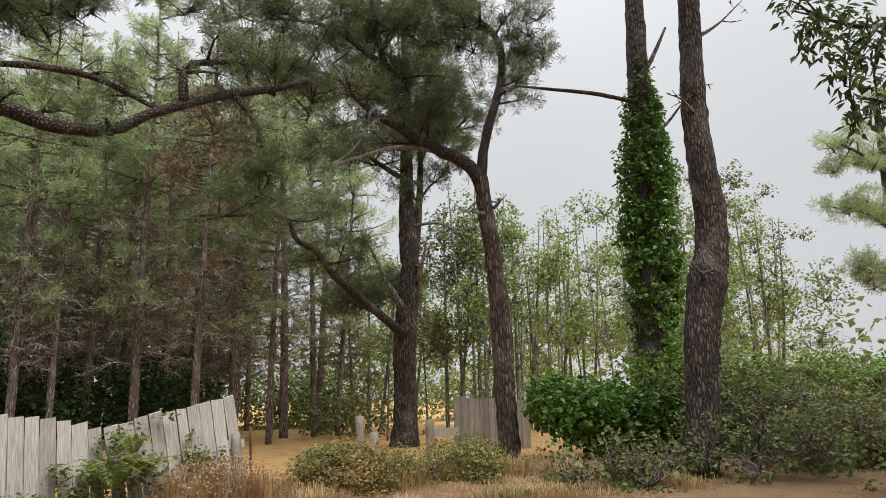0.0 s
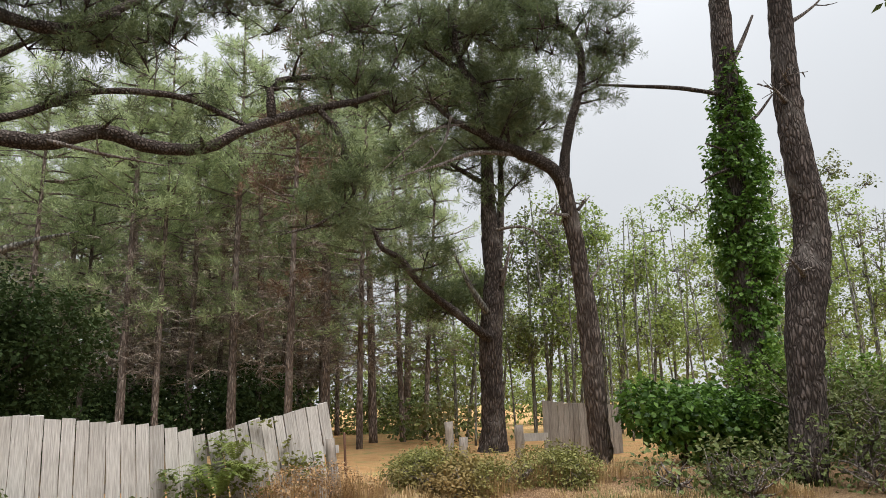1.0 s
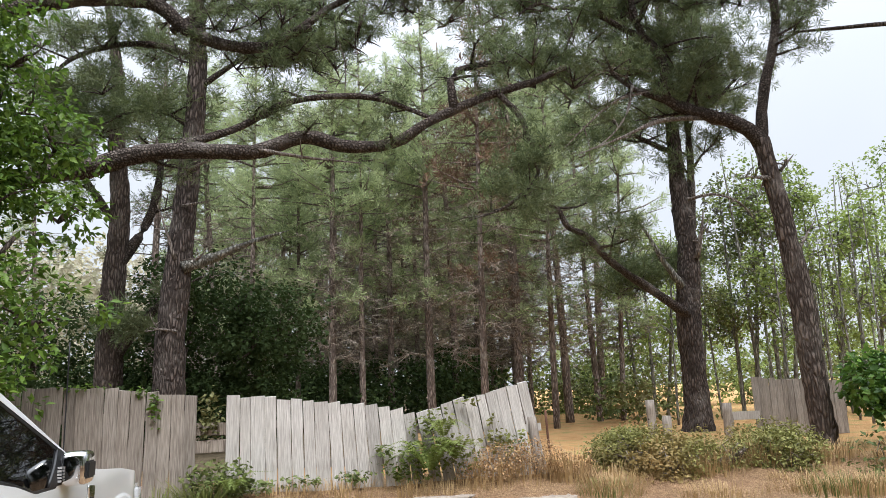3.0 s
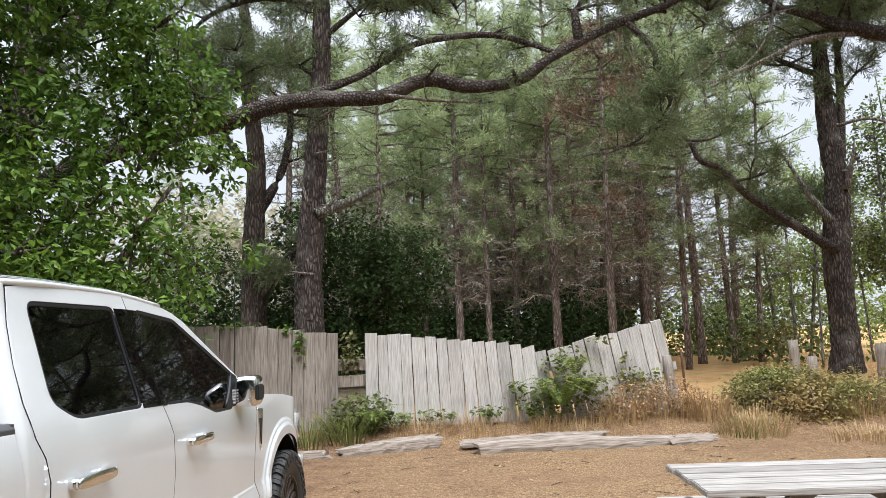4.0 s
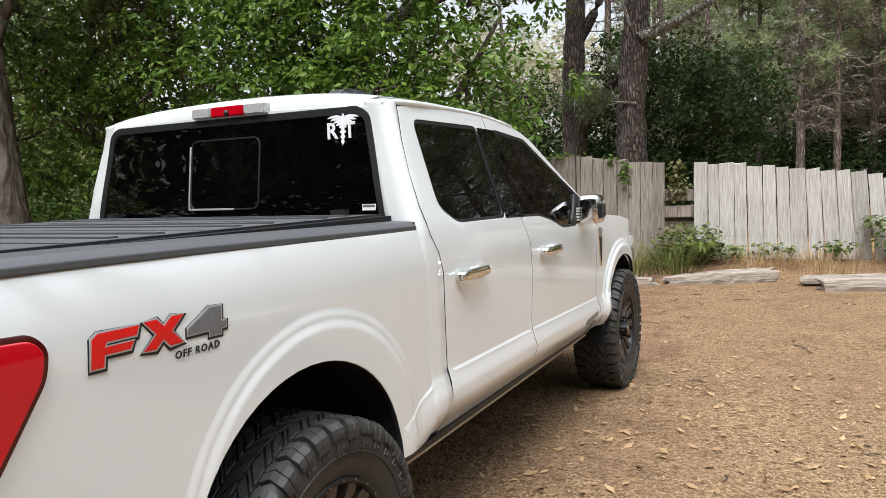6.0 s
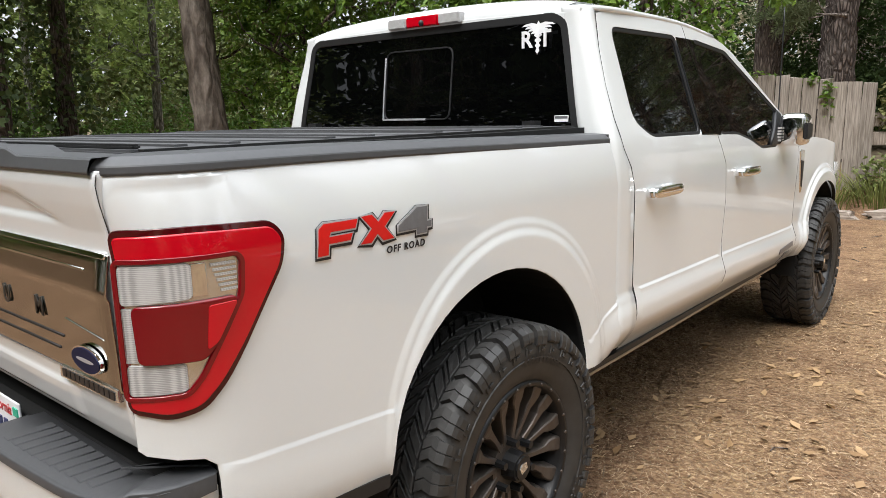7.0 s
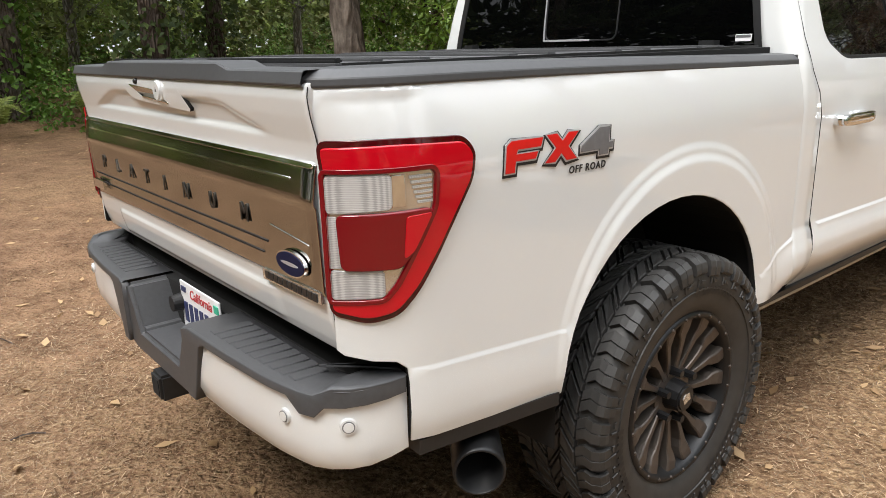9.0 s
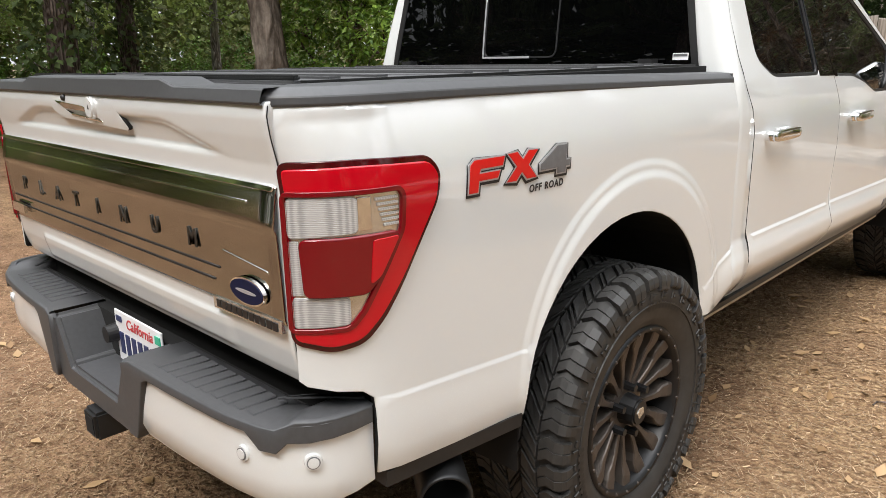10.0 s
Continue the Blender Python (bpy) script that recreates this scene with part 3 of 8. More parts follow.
def build_table():
    table = empty("picnic_table", "weathered grey wooden picnic table with attached benches", "picnic table", at=(0, 0, 0))
    x0, x1, yc = 3.60, 5.45, 2.98
    for k in range(5):
        y = yc - 0.345 + k * 0.1725
        bm = bmesh.new()
        bar(bm, (x0 + 0.01 * (k % 2), y, 0.735), (x1, y, 0.735), 0.16, 0.038)
        bmesh.ops.bevel(bm, geom=bm.edges, offset=0.006, segments=2, affect="EDGES")
        bmesh.ops.rotate(bm, verts=bm.verts, cent=(0, 0, 0), matrix=Matrix.Rotation(radians(90), 3, "Y"))
        ob = part("tabletop_board", bm, TABLE_WOOD, table)
        ob.rotation_euler = (0, radians(-90), 0)
    for y in (yc - 0.70, yc + 0.70):
        for k in (-1, 1):
            bm = bmesh.new()
            bar(bm, (x0 + 0.02, y + k * 0.07, 0.44), (x1, y + k * 0.07, 0.44), 0.13, 0.038)
            bmesh.ops.bevel(bm, geom=bm.edges, offset=0.006, segments=2, affect="EDGES")
            bmesh.ops.rotate(bm, verts=bm.verts, cent=(0, 0, 0), matrix=Matrix.Rotation(radians(90), 3, "Y"))
            ob = part("bench_board", bm, TABLE_WOOD, table)
            ob.rotation_euler = (0, radians(-90), 0)
    for x in (x0 + 0.28, x1 - 0.28):
        for name, a, b, w, h in (
            ("leg", (x, yc - 0.2, 0.715), (x, yc - 0.62, 0.0), 0.04, 0.1),
            ("leg", (x, yc + 0.2, 0.715), (x, yc + 0.62, 0.0), 0.04, 0.1),
            ("cross_beam", (x + 0.045, yc - 0.78, 0.395), (x + 0.045, yc + 0.78, 0.395), 0.04, 0.09),
            ("top_beam", (x + 0.045, yc - 0.34, 0.69), (x + 0.045, yc + 0.34, 0.69), 0.04, 0.055),
        ):
            bm = bmesh.new()
            bar(bm, a, b, w, h, (1, 0, 0) if name == "leg" else (0, 0, 1))
            if name == "leg":
                bm.free()
                bm = bmesh.new()
                bar(bm, a, b, 0.1, 0.04, (1, 0, 0))
            bmesh.ops.bevel(bm, geom=bm.edges, offset=0.005, segments=1, affect="EDGES")
            part(name, bm, TABLE_WOOD, table)
    xm = (x0 + x1) / 2
    for x, s in ((x0 + 0.3, 1), (x1 - 0.3, -1)):
        bm = bmesh.new()
        bar(bm, (x + s * 0.03, yc, 0.40), (xm - s * 0.12, yc, 0.70), 0.04, 0.085)
        part("brace", bm, TABLE_WOOD, table)


build_table()

# ---- trees ----


def side_shoots(rng, q, count, length, rise, start=0.3, seg=4, droop=0.0, fork=2):
    """Smaller limbs off a limb. q: its points and radii. Returns pieces of wood and the tips with their directions."""
    wood, tips, ways = [], [], []
    for _ in range(count):
        k = int(rng.uniform(start, 0.98) * (len(q) - 1))
        p, r = q[k, :3], q[k, 3]
        d = units(rng, 1)[0] * (1, 1, 0.5) + (0, 0, rise)
        d /= np.linalg.norm(d)
        l = length * rng.uniform(0.5, 1.2)
        bend = units(rng, 1)[0] * 0.25 * l
        mid = p + d * l * 0.5 + bend * 0.5
        end = p + d * l + bend * 0.3 - np.array((0, 0, droop * l))
        v, f, qq = tube(rng, [p, mid, end], (min(r * 0.6, 0.05), min(r * 0.4, 0.03), 0.008), seg, 0.05, max(2.0, 5 / l))
        wood.append((v, f))
        for _ in range(fork):
            kk = int(rng.uniform(0.35, 0.95) * (len(qq) - 1))
            d2 = d + 0.9 * units(rng, 1)[0]
            d2 /= np.linalg.norm(d2)
            l2 = l * rng.uniform(0.3, 0.55)
            v, f, q3 = tube(rng, [qq[kk, :3], qq[kk, :3] + d2 * l2 * 0.5 + (0, 0, 0.05 * l2), qq[kk, :3] + d2 * l2], (0.02, 0.014, 0.006), seg, 0.05, max(2.0, 4 / l2))
            wood.append((v, f))
            tips.append(q3[-1, :3]), ways.append(d2)
        tips.append(end), ways.append(d)
    return wood, np.array(tips), np.array(ways)


def clumps(rng, centres, radius, per, size, flat=0.6, blades=9, width=0.05):
    """Needle brushes in rounded clumps about the centres."""
    c = np.repeat(np.asarray(centres, float), max(3, per // 3), 0)
    off = units(rng, len(c)) * (radius * rng.uniform(0.3, 1.0, (len(c), 1))) * (1, 1, flat)
    way = off / (np.linalg.norm(off, axis=1, keepdims=True) + 1e-9) + (0, 0, 0.5)
    way /= np.linalg.norm(way, axis=1, keepdims=True)
    # each brush: needles along a short shoot
    p = np.repeat(c + off, 4, 0) + np.repeat(way, 4, 0) * size * np.tile((0.0, 0.22, 0.45, 0.68), len(c))[:, None]
    return tuft_mesh(rng, p, np.repeat(way, 4, 0) * 0.55, size * 0.85, blades, width * 1.2, 1.0)


def slender_pine(seed, tall, r, crown, spread, needles=NEEDLES, full=1.0):
    """A forest pine: bare dead branches below, a ragged crown above. Stands at the origin."""
    rng = np.random.default_rng(seed)
    sway = rng.normal(size=2) * 0.25
    v, f, q = tube(rng, [(0, 0, -0.3), (sway[0] * 0.4, sway[1] * 0.4, tall * 0.35), (sway[0], sway[1], tall * 0.7), (sway[0] * 1.3, sway[1] * 1.3, tall)], (r * 1.15, r * 0.85, r * 0.5, 0.03), 8, 0.06, 1.6)
    trunk, dead, live, tips, ways, spray = [(v, f)], [], [], [], [], []
    z = 2.9
    while z < tall - 0.4:
        t = z / tall
        c = np.array([np.interp(z, q[:, 2], q[:, 0]), np.interp(z, q[:, 2], q[:, 1]), z])
        up = (z - crown) / (tall - crown)
        for _ in range(rng.integers(2, 4)):
            a = rng.uniform(0, 2 * np.pi)
            d = np.array([math.cos(a), math.sin(a), 0])
            if z < crown:
                l = rng.uniform(0.5, 1.0) * spread * 0.75
                pts = [c, c + d * l * 0.5 + (0, 0, rng.uniform(-0.1, 0.2)), c + d * l + (0, 0, rng.uniform(-0.5, 0.35))]
                w, g, qq = tube(rng, pts, (0.028, 0.018, 0.005), 4, 0.05, 3)
                dead.append((w, g))
                if z > 0.5 * crown and rng.random() < 0.35:
                    for _ in range(7):
                        tips.append(qq[rng.integers(len(qq) // 2, len(qq)), :3] + rng.normal(size=3) * (0.2, 0.2, 0.1))
                        ways.append(d * 0.6 + (0, 0, 0.4))
                for _ in range(20):
                    b = qq[rng.integers(1, len(qq)), :3]
                    e = (d * 0.5 + units(rng, 1)[0] * (1, 1, 0.7)) * rng.uniform(0.25, 0.75) - (0, 0, 0.08)
                    o = np.cross(e, units(rng, 1)[0])
                    o *= 0.015 / max(np.linalg.norm(o), 1e-6)
                    m = b + e * 0.55 + units(rng, 1)[0] * 0.05
                    spray.append((np.array([b - o, b + o, m + o * 0.7, m - o * 0.7, b + e]), [(0, 1, 2), (0, 2, 3), (3, 2, 4)]))
                for _ in range(2):
                    k = rng.integers(1, len(qq))
                    e = d * 0.5 + units(rng, 1)[0] * (1, 1, 0.6)
                    w, g, _q = tube(rng, [qq[k, :3], qq[k, :3] + e * 0.25, qq[k, :3] + e * 0.55 + (0, 0, -0.05)], (0.012, 0.009, 0.004), 4, 0.02, 3)
                    dead.append((w, g))
            else:
                l = (spread * (1 - up**1.5) + 0.35) * rng.uniform(0.65, 1.1)
                pts = [c, c + d * l * 0.5 + (0, 0, 0.1 * l), c + d * l + (0, 0, l * rng.uniform(0.05, 0.4))]
                w, g, qq = tube(rng, pts, (0.045, 0.03, 0.008), 4, 0.05, 2.5)
                live.append((w, g))
                for k in range(max(2, int(l * 5.5 * full))):
                    s = rng.uniform(0.35, 1.0)
                    p = qq[int(s * (len(qq) - 1)), :3] + rng.normal(size=3) * (0.28, 0.28, 0.14) * (0.5 + l * 0.3)
                    tips.append(p), ways.append(d * 0.5 + (0, 0, 0.6))
        z += rng.uniform(0.28, 0.5)
    tips, ways = np.array(tips), np.array(ways)
    ways = ways + rng.normal(size=ways.shape) * 0.45
    ways /= np.linalg.norm(ways, axis=1, keepdims=True)
    shoot = np.repeat(tips, 3, 0) + np.repeat(ways, 3, 0) * np.tile((0.0, 0.13, 0.26), len(tips))[:, None]
    tv, tf = tuft_mesh(rng, shoot, np.repeat(ways, 3, 0) * 0.7, 0.29, 8, 0.085, 0.9)
    return joined(trunk), joined(dead), joined(live), (tv, tf), joined(spray)


def forest_pine(name, label, seed, tall, r, crown, spread, needles, at, full=1.0):
    trunk, dead, live, crown_mesh, spray = slender_pine(seed, tall, r, crown, spread, needles, full)
    tree = empty(name, label, "tree", "pine wood")
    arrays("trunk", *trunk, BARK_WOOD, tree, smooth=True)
    for name, mesh, mat in (("dead_wood", dead, DEAD_WOOD if seed % 2 else TWIG), ("branchwork", live, BARK_WOOD), ("dead_twig_spray", spray, TWIG)):
        arrays(name, *mesh, mat, tree)["kind"] = "stuff"
    arrays("crown", *crown_mesh, needles, tree)
    tree.matrix_basis = at
    return tree


def build_forest():
    rng = np.random.default_rng(11)
    kinds = []
    for k, (tall, r, crown, spread, mat, full) in enumerate((
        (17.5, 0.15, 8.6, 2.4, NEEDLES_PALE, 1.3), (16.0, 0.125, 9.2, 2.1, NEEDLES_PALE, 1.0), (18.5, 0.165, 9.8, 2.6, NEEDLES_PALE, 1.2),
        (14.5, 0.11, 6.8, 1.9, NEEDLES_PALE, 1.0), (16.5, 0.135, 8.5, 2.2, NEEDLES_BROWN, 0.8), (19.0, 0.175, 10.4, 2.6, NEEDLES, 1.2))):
        kinds.append((tall, r, crown, spread, mat, full))
    spots = [(1.9, 27.5, 0), (3.1, 28, 1), (5.8, 27.5, 2), (9.3, 27, 5), (11.6, 28, 2), (13.0, 28.3, 1), (13.9, 28.0, 3), (10.0, 30.5, 1), (4.4, 31, 0), (7.4, 31, 2), (0.4, 30, 3), (2.2, 33, 2), (6.0, 34.5, 4), (8.7, 33.5, 0), (-1.4, 28.5, 1), (-3.0, 31, 2), (-0.6, 34, 0), (3.9, 36.5, 5), (11.0, 35, 0), (14.8, 33, 5), (-5.5, 29, 5), (-10.5, 31, 1), (-16.5, 33, 5), (7.4, 24.6, 4), (9.9, 24.2, 3)]
    for _ in range(17):
        spots.append((rng.uniform(-6, 13), rng.uniform(36, 47), int(rng.integers(0, 6))))
    first = {}
    for x, y, k in spots:
        m = pose(x, y, float(height(x, y)), rng.uniform(-2, 2), rng.uniform(-2, 2), rng.uniform(0, 360))
        if k not in first:
            tall, r, crown, spread, mat, full = kinds[k]
            label = {4: "slender forest pine with withered brown needles"}.get(k, "slender forest pine with bare lower branches")
            first[k] = forest_pine("forest_pine", label, 100 + k, tall, r, crown, spread, mat, m, full)
        else:
            copy_thing(first[k], m)


build_forest()


def big_pine(name, label, trunk, limbs, centres, seed, mat=BARK_PINE, needles=NEEDLES, radius=0.9, per=90, size=0.3, twigs=(), seg=14):
    """A large pine: a trunk line (x, y, z, r), limb lines with end radii, dead twigs, and needle clumps round the given centres."""
    rng = np.random.default_rng(seed)
    t = np.array(trunk, float)
    tree = empty(name, label, "tree", "large pines")
    v, f, _ = tube(rng, t[:, :3], t[:, 3], seg, 0.055, 5)
    arrays("trunk", v, f, mat, tree, smooth=True)
    tips = [np.zeros((0, 3))]
    for pts, r0, r1, shoots, length in limbs:
        p = np.array(pts, float)
        v, f, q = tube(rng, p, np.linspace(r0, r1, len(p)), 8, 0.1, 4)
        wood = [(v, f)]
        if shoots:
            w, tp, _w = side_shoots(rng, q, shoots, length, 0.35)
            wood += w
            tips.append(tp)
        arrays("limb", *joined(wood), BARK_LIMB, tree, smooth=True)
    for pts, r0 in twigs:
        p = np.array(pts, float)
        v, f, q = tube(rng, p, np.linspace(r0, 0.01, len(p)), 6, 0.12, 5)
        w, _t, _w = side_shoots(rng, q, 3, 0.5, 0.1, 0.4, 4, 0, 1)
        arrays("dead_branch", *joined([(v, f)] + w), BARK_PALE if r0 > 0.1 else DEAD_WOOD, tree, smooth=True)
    c = np.concatenate(tips + [np.array(centres, float).reshape(-1, 3)])
    if len(c):
        wood = []
        for p in np.array(centres, float).reshape(-1, 3):
            for d in units(rng, 5):
                w, g, _q = tube(rng, [p + d * radius * 0.9, p + d * radius * 0.4 - (0, 0, 0.15), p - (0, 0, 0.3)], (0.008, 0.016, 0.025), 4, 0.05, 3)
                wood.append((w, g))
        if wood:
            arrays("twigwork", *joined(wood), mat, tree)["kind"] = "stuff"
        v, f = clumps(rng, c, radius * 0.6, per // 3, size, 0.7)
        if len(centres):
            v2, f2 = clumps(rng, centres, radius, per, size, 0.55)
            v, f = joined([(v, f), (v2, f2)])
        arrays("crown", v, f, needles, tree)
    return tree


def cloud_points(rng, boxes):
    """Points strewn through boxes (x, y, z, half sizes, count), thicker towards the middle."""
    return np.concatenate([np.array(b[:3]) + rng.uniform(-1, 1, (b[6], 3)) * b[3:6] for b in boxes])


def build_large_pines():
    rng = np.random.default_rng(5)
    big_pine("large_pine", "tall furrowed pine with a low sweeping dead limb",
             [(12.9, 19.5, 0.0, 0.55), (12.95, 19.5, 0.7, 0.44), (13.0, 19.5, 3.8, 0.37), (13.2, 19.5, 5.9, 0.33), (13.1, 19.5, 7.8, 0.27), (13.1, 19.5, 9.4, 0.22), (13.1, 19.5, 13.6, 0.14), (13.0, 19.6, 16.5, 0.05)],
             [([(12.9, 19.3, 3.75), (12.42, 19, 3.95), (11.83, 19, 4.37), (10.88, 19, 5.04), (10.14, 19, 5.7), (9.77, 19, 6.19), (9.15, 19, 6.49), (8.87, 19, 7.08), (8.35, 19, 7.23), (7.36, 19, 7.06), (6.3, 19, 6.95)], 0.16, 0.03, 10, 1.2),
              ([(13.3, 19.6, 5.6), (13.7, 19.8, 8.0), (13.9, 20, 10.0), (13.9, 20.2, 12.5)], 0.17, 0.06, 5, 1.6),
              ([(13.1, 19.5, 9.0), (11.5, 19.2, 9.6), (10.0, 19.0, 10.6)], 0.10, 0.02, 8, 1.6),
              ([(13.1, 19.5, 10.2), (14.6, 19.2, 10.8), (15.6, 19.0, 11.9)], 0.10, 0.02, 8, 1.6),
              ([(13.1, 19.5, 11.6), (12.0, 18.6, 12.6), (11.0, 18, 13.4)], 0.09, 0.02, 8, 1.6)],
             cloud_points(rng, [(12.6, 19.3, 12.0, 2.6, 1.6, 2.4, 26), (11.3, 20.4, 5.0, 0.7, 0.4, 0.25, 3), (12.8, 20.8, 5.5, 1.4, 0.4, 0.35, 6)]), 31,
             twigs=[([(12.7, 19.1, 4.6), (12.1, 19, 5.4), (11.7, 19, 6.2), (11.2, 19, 7.0)], 0.12), ([(13.3, 19.2, 5.5), (13.45, 19, 6.3), (13.6, 19, 7.0)], 0.10), ([(13.2, 19.3, 7.4), (14.1, 19, 7.5), (15.0, 18.9, 7.0), (15.3, 18.9, 6.4)], 0.06)])
    big_pine("large_pine", "crooked forked pine with dark drooping crown",
             [(12.84, 13.5, 0.0, 0.32), (12.86, 13.5, 0.5, 0.28), (12.79, 13.5, 1.76, 0.252), (12.77, 13.5, 3.15, 0.266), (12.70, 13.5, 4.14, 0.25), (12.62, 13.5, 4.86, 0.21), (12.47, 13.5, 6.03, 0.205), (12.34, 13.5, 6.77, 0.195), (12.28, 13.5, 7.3, 0.195)],
             [([(12.28, 13.5, 7.2), (12.39, 13.5, 8.0), (12.65, 13.5, 8.92), (12.96, 13.5, 9.87), (13.1, 13.5, 10.81), (12.9, 13.5, 11.44), (12.35, 13.5, 11.75), (11.55, 13.5, 11.88), (10.54, 13.5, 11.9), (9.4, 13.4, 12.2)], 0.14, 0.06, 18, 1.4),
              ([(12.3, 13.5, 7.15), (12.02, 13.5, 7.49), (11.44, 13.5, 7.78), (10.8, 13.5, 7.94), (10.17, 13.5, 8.16), (9.91, 13.5, 8.43), (10.05, 13.5, 9.05), (9.84, 13.5, 9.54), (9.56, 13.5, 9.93), (9.38, 13.5, 10.66), (9.45, 13.5, 12.0)], 0.19, 0.06, 14, 1.2),
              ([(10.1, 13.5, 8.2), (9.2, 13.6, 8.6), (8.4, 13.8, 9.4), (7.7, 14, 9.6)], 0.08, 0.02, 9, 1.0),
              ([(9.4, 13.5, 9.9), (8.0, 13.3, 10.4), (6.5, 13.2, 10.2)], 0.08, 0.02, 9, 1.2)],
             cloud_points(rng, [(9.3, 13.6, 10.9, 2.9, 1.3, 1.1, 24), (12.2, 13.6, 11.6, 2.0, 0.9, 0.8, 13), (5.3, 13.5, 10.9, 1.6, 0.9, 0.7, 9), (10.4, 14.0, 9.2, 0.9, 0.8, 0.8, 8), (14.0, 13.6, 11.4, 0.8, 0.6, 0.5, 5)]), 32, BARK_DARK, radius=0.62, per=70, size=0.22,
             twigs=[([(11.1, 13.5, 7.85), (9.7, 13.5, 7.7), (8.8, 13.5, 7.3), (8.0, 13.5, 7.0)], 0.07), ([(12.4, 13.4, 6.3), (11.7, 13.4, 6.35)], 0.08), ([(12.6, 13.4, 6.5), (13.0, 13.4, 6.9)], 0.05), ([(12.7, 13.4, 4.5), (13.3, 13.4, 5.3)], 0.05),
                    ([(9.9, 13.5, 8.5), (8.9, 13.6, 8.3), (8.0, 13.7, 7.6), (7.4, 13.7, 7.0)], 0.04), ([(9.7, 13.5, 9.0), (8.6, 13.3, 8.9), (7.5, 13.2, 8.2)], 0.04), ([(9.2, 13.5, 8.6), (9.0, 13.5, 7.9), (8.4, 13.5, 7.2), (7.6, 13.4, 6.8)], 0.035)])
    big_pine("large_pine", "bare grey pine trunk bending above the brambles",
             [(15.05, 9.6, 0.0, 0.40), (15.1, 9.6, 0.3, 0.38), (15.34, 9.6, 1.66, 0.368), (15.45, 9.6, 2.89, 0.375), (15.66, 9.6, 3.7, 0.41), (15.79, 9.6, 4.17, 0.44), (15.99, 9.6, 4.71, 0.39), (16.15, 9.6, 5.53, 0.369), (16.06, 9.6, 6.48, 0.345), (15.95, 9.6, 7.59, 0.309), (15.94, 9.6, 8.59, 0.30), (16.06, 9.6, 10.4, 0.265), (16.15, 9.6, 12.5, 0.24), (16.3, 9.7, 16, 0.1)],
             [([(16.2, 9.6, 12.6), (14.5, 9.0, 13.6), (12.2, 8.2, 14.0), (10.4, 7.4, 14.8)], 0.12, 0.04, 10, 1.4), ([(16.2, 9.6, 13.4), (17.8, 8.4, 14.2), (19.6, 7.6, 14.6)], 0.11, 0.04, 9, 1.4), ([(16.2, 9.6, 13.0), (15.6, 7.6, 13.8), (14.6, 5.6, 14.2), (14.0, 4.2, 15.0)], 0.11, 0.04, 10, 1.4), ([(16.3, 9.7, 14.4), (16.8, 11.6, 15.4), (17.6, 13.4, 15.9)], 0.09, 0.03, 8, 1.3)],
             cloud_points(rng, [(15.8, 8.9, 16.2, 4.0, 3.6, 1.4, 26)]), 33, BARK_PINE,
             twigs=[([(15.5, 9.4, 4.2), (15.2, 9.3, 4.35), (14.9, 9.3, 4.65)], 0.07), ([(15.8, 9.5, 8.2), (15.5, 9.4, 8.3), (15.1, 9.3, 8.5)], 0.08), ([(16.2, 9.6, 10.3), (16.8, 9.5, 10.7), (17.9, 9.4, 11.7)], 0.07), ([(16.0, 9.5, 8.6), (15.6, 9.3, 8.7), (15.3, 9.2, 8.9)], 0.05)])
    big_pine("large_pine", "straight furrowed pine with broken dead branches behind the fence",
             [(-1.65, 16, 0.0, 0.46), (-1.6, 16, 0.8, 0.38), (-1.6, 16, 2.1, 0.36), (-1.6, 16, 3.1, 0.34), (-1.5, 16, 4.7, 0.32), (-1.4, 16, 6.1, 0.28), (-1.3, 16, 7.5, 0.26), (-1.2, 16, 9.0, 0.24), (-1.2, 16, 10.6, 0.21), (-1.3, 16, 12.2, 0.18), (-1.4, 16, 16, 0.05)],
             [([(-1.3, 16, 10.3), (-2.3, 16, 10.6), (-3.4, 16, 10.5), (-4.4, 16, 10.0), (-4.8, 16, 9.2)], 0.10, 0.03, 8, 1.0),
              ([(-1.3, 16, 8.4), (-2.0, 16, 8.8), (-2.7, 16, 8.8), (-3.5, 16.2, 8.5)], 0.07, 0.02, 5, 0.8),
              ([(-1.2, 16, 9.4), (0.2, 15.6, 10.2), (1.4, 15.3, 10.4)], 0.08, 0.02, 8, 1.1),
              ([(-1.2, 16, 11.2), (-0.2, 15.3, 12.2), (0.8, 15, 12.6)], 0.08, 0.02, 8, 1.2),
              ([(-1.3, 16, 12.0), (-2.6, 15.6, 12.7), (-3.6, 15.4, 12.8)], 0.08, 0.02, 8, 1.2)],
             cloud_points(rng, [(-1.2, 16, 12.6, 3.0, 1.8, 1.2, 13), (-4.2, 16.3, 9.7, 1.1, 0.9, 0.9, 4), (1.3, 15.5, 10.6, 0.9, 0.7, 0.6, 6)]), 34, radius=0.7, per=70,
             twigs=[([(-1.35, 15.8, 4.8), (-0.6, 15.9, 5.1), (0.3, 16, 5.5), (1.1, 16, 5.75)], 0.16), ([(-1.3, 15.8, 4.75), (-0.8, 15.7, 5.2)], 0.06), ([(-1.5, 15.7, 5.0), (-1.9, 15.7, 6.2)], 0.06), ([(-1.4, 15.7, 3.3), (-2.0, 15.6, 3.4)], 0.05), ([(-1.4, 15.7, 6.3), (-0.7, 15.6, 6.4)], 0.04), ([(-1.3, 15.7, 7.2), (-0.4, 15.6, 7.5), (0.2, 15.6, 7.3)], 0.04)])
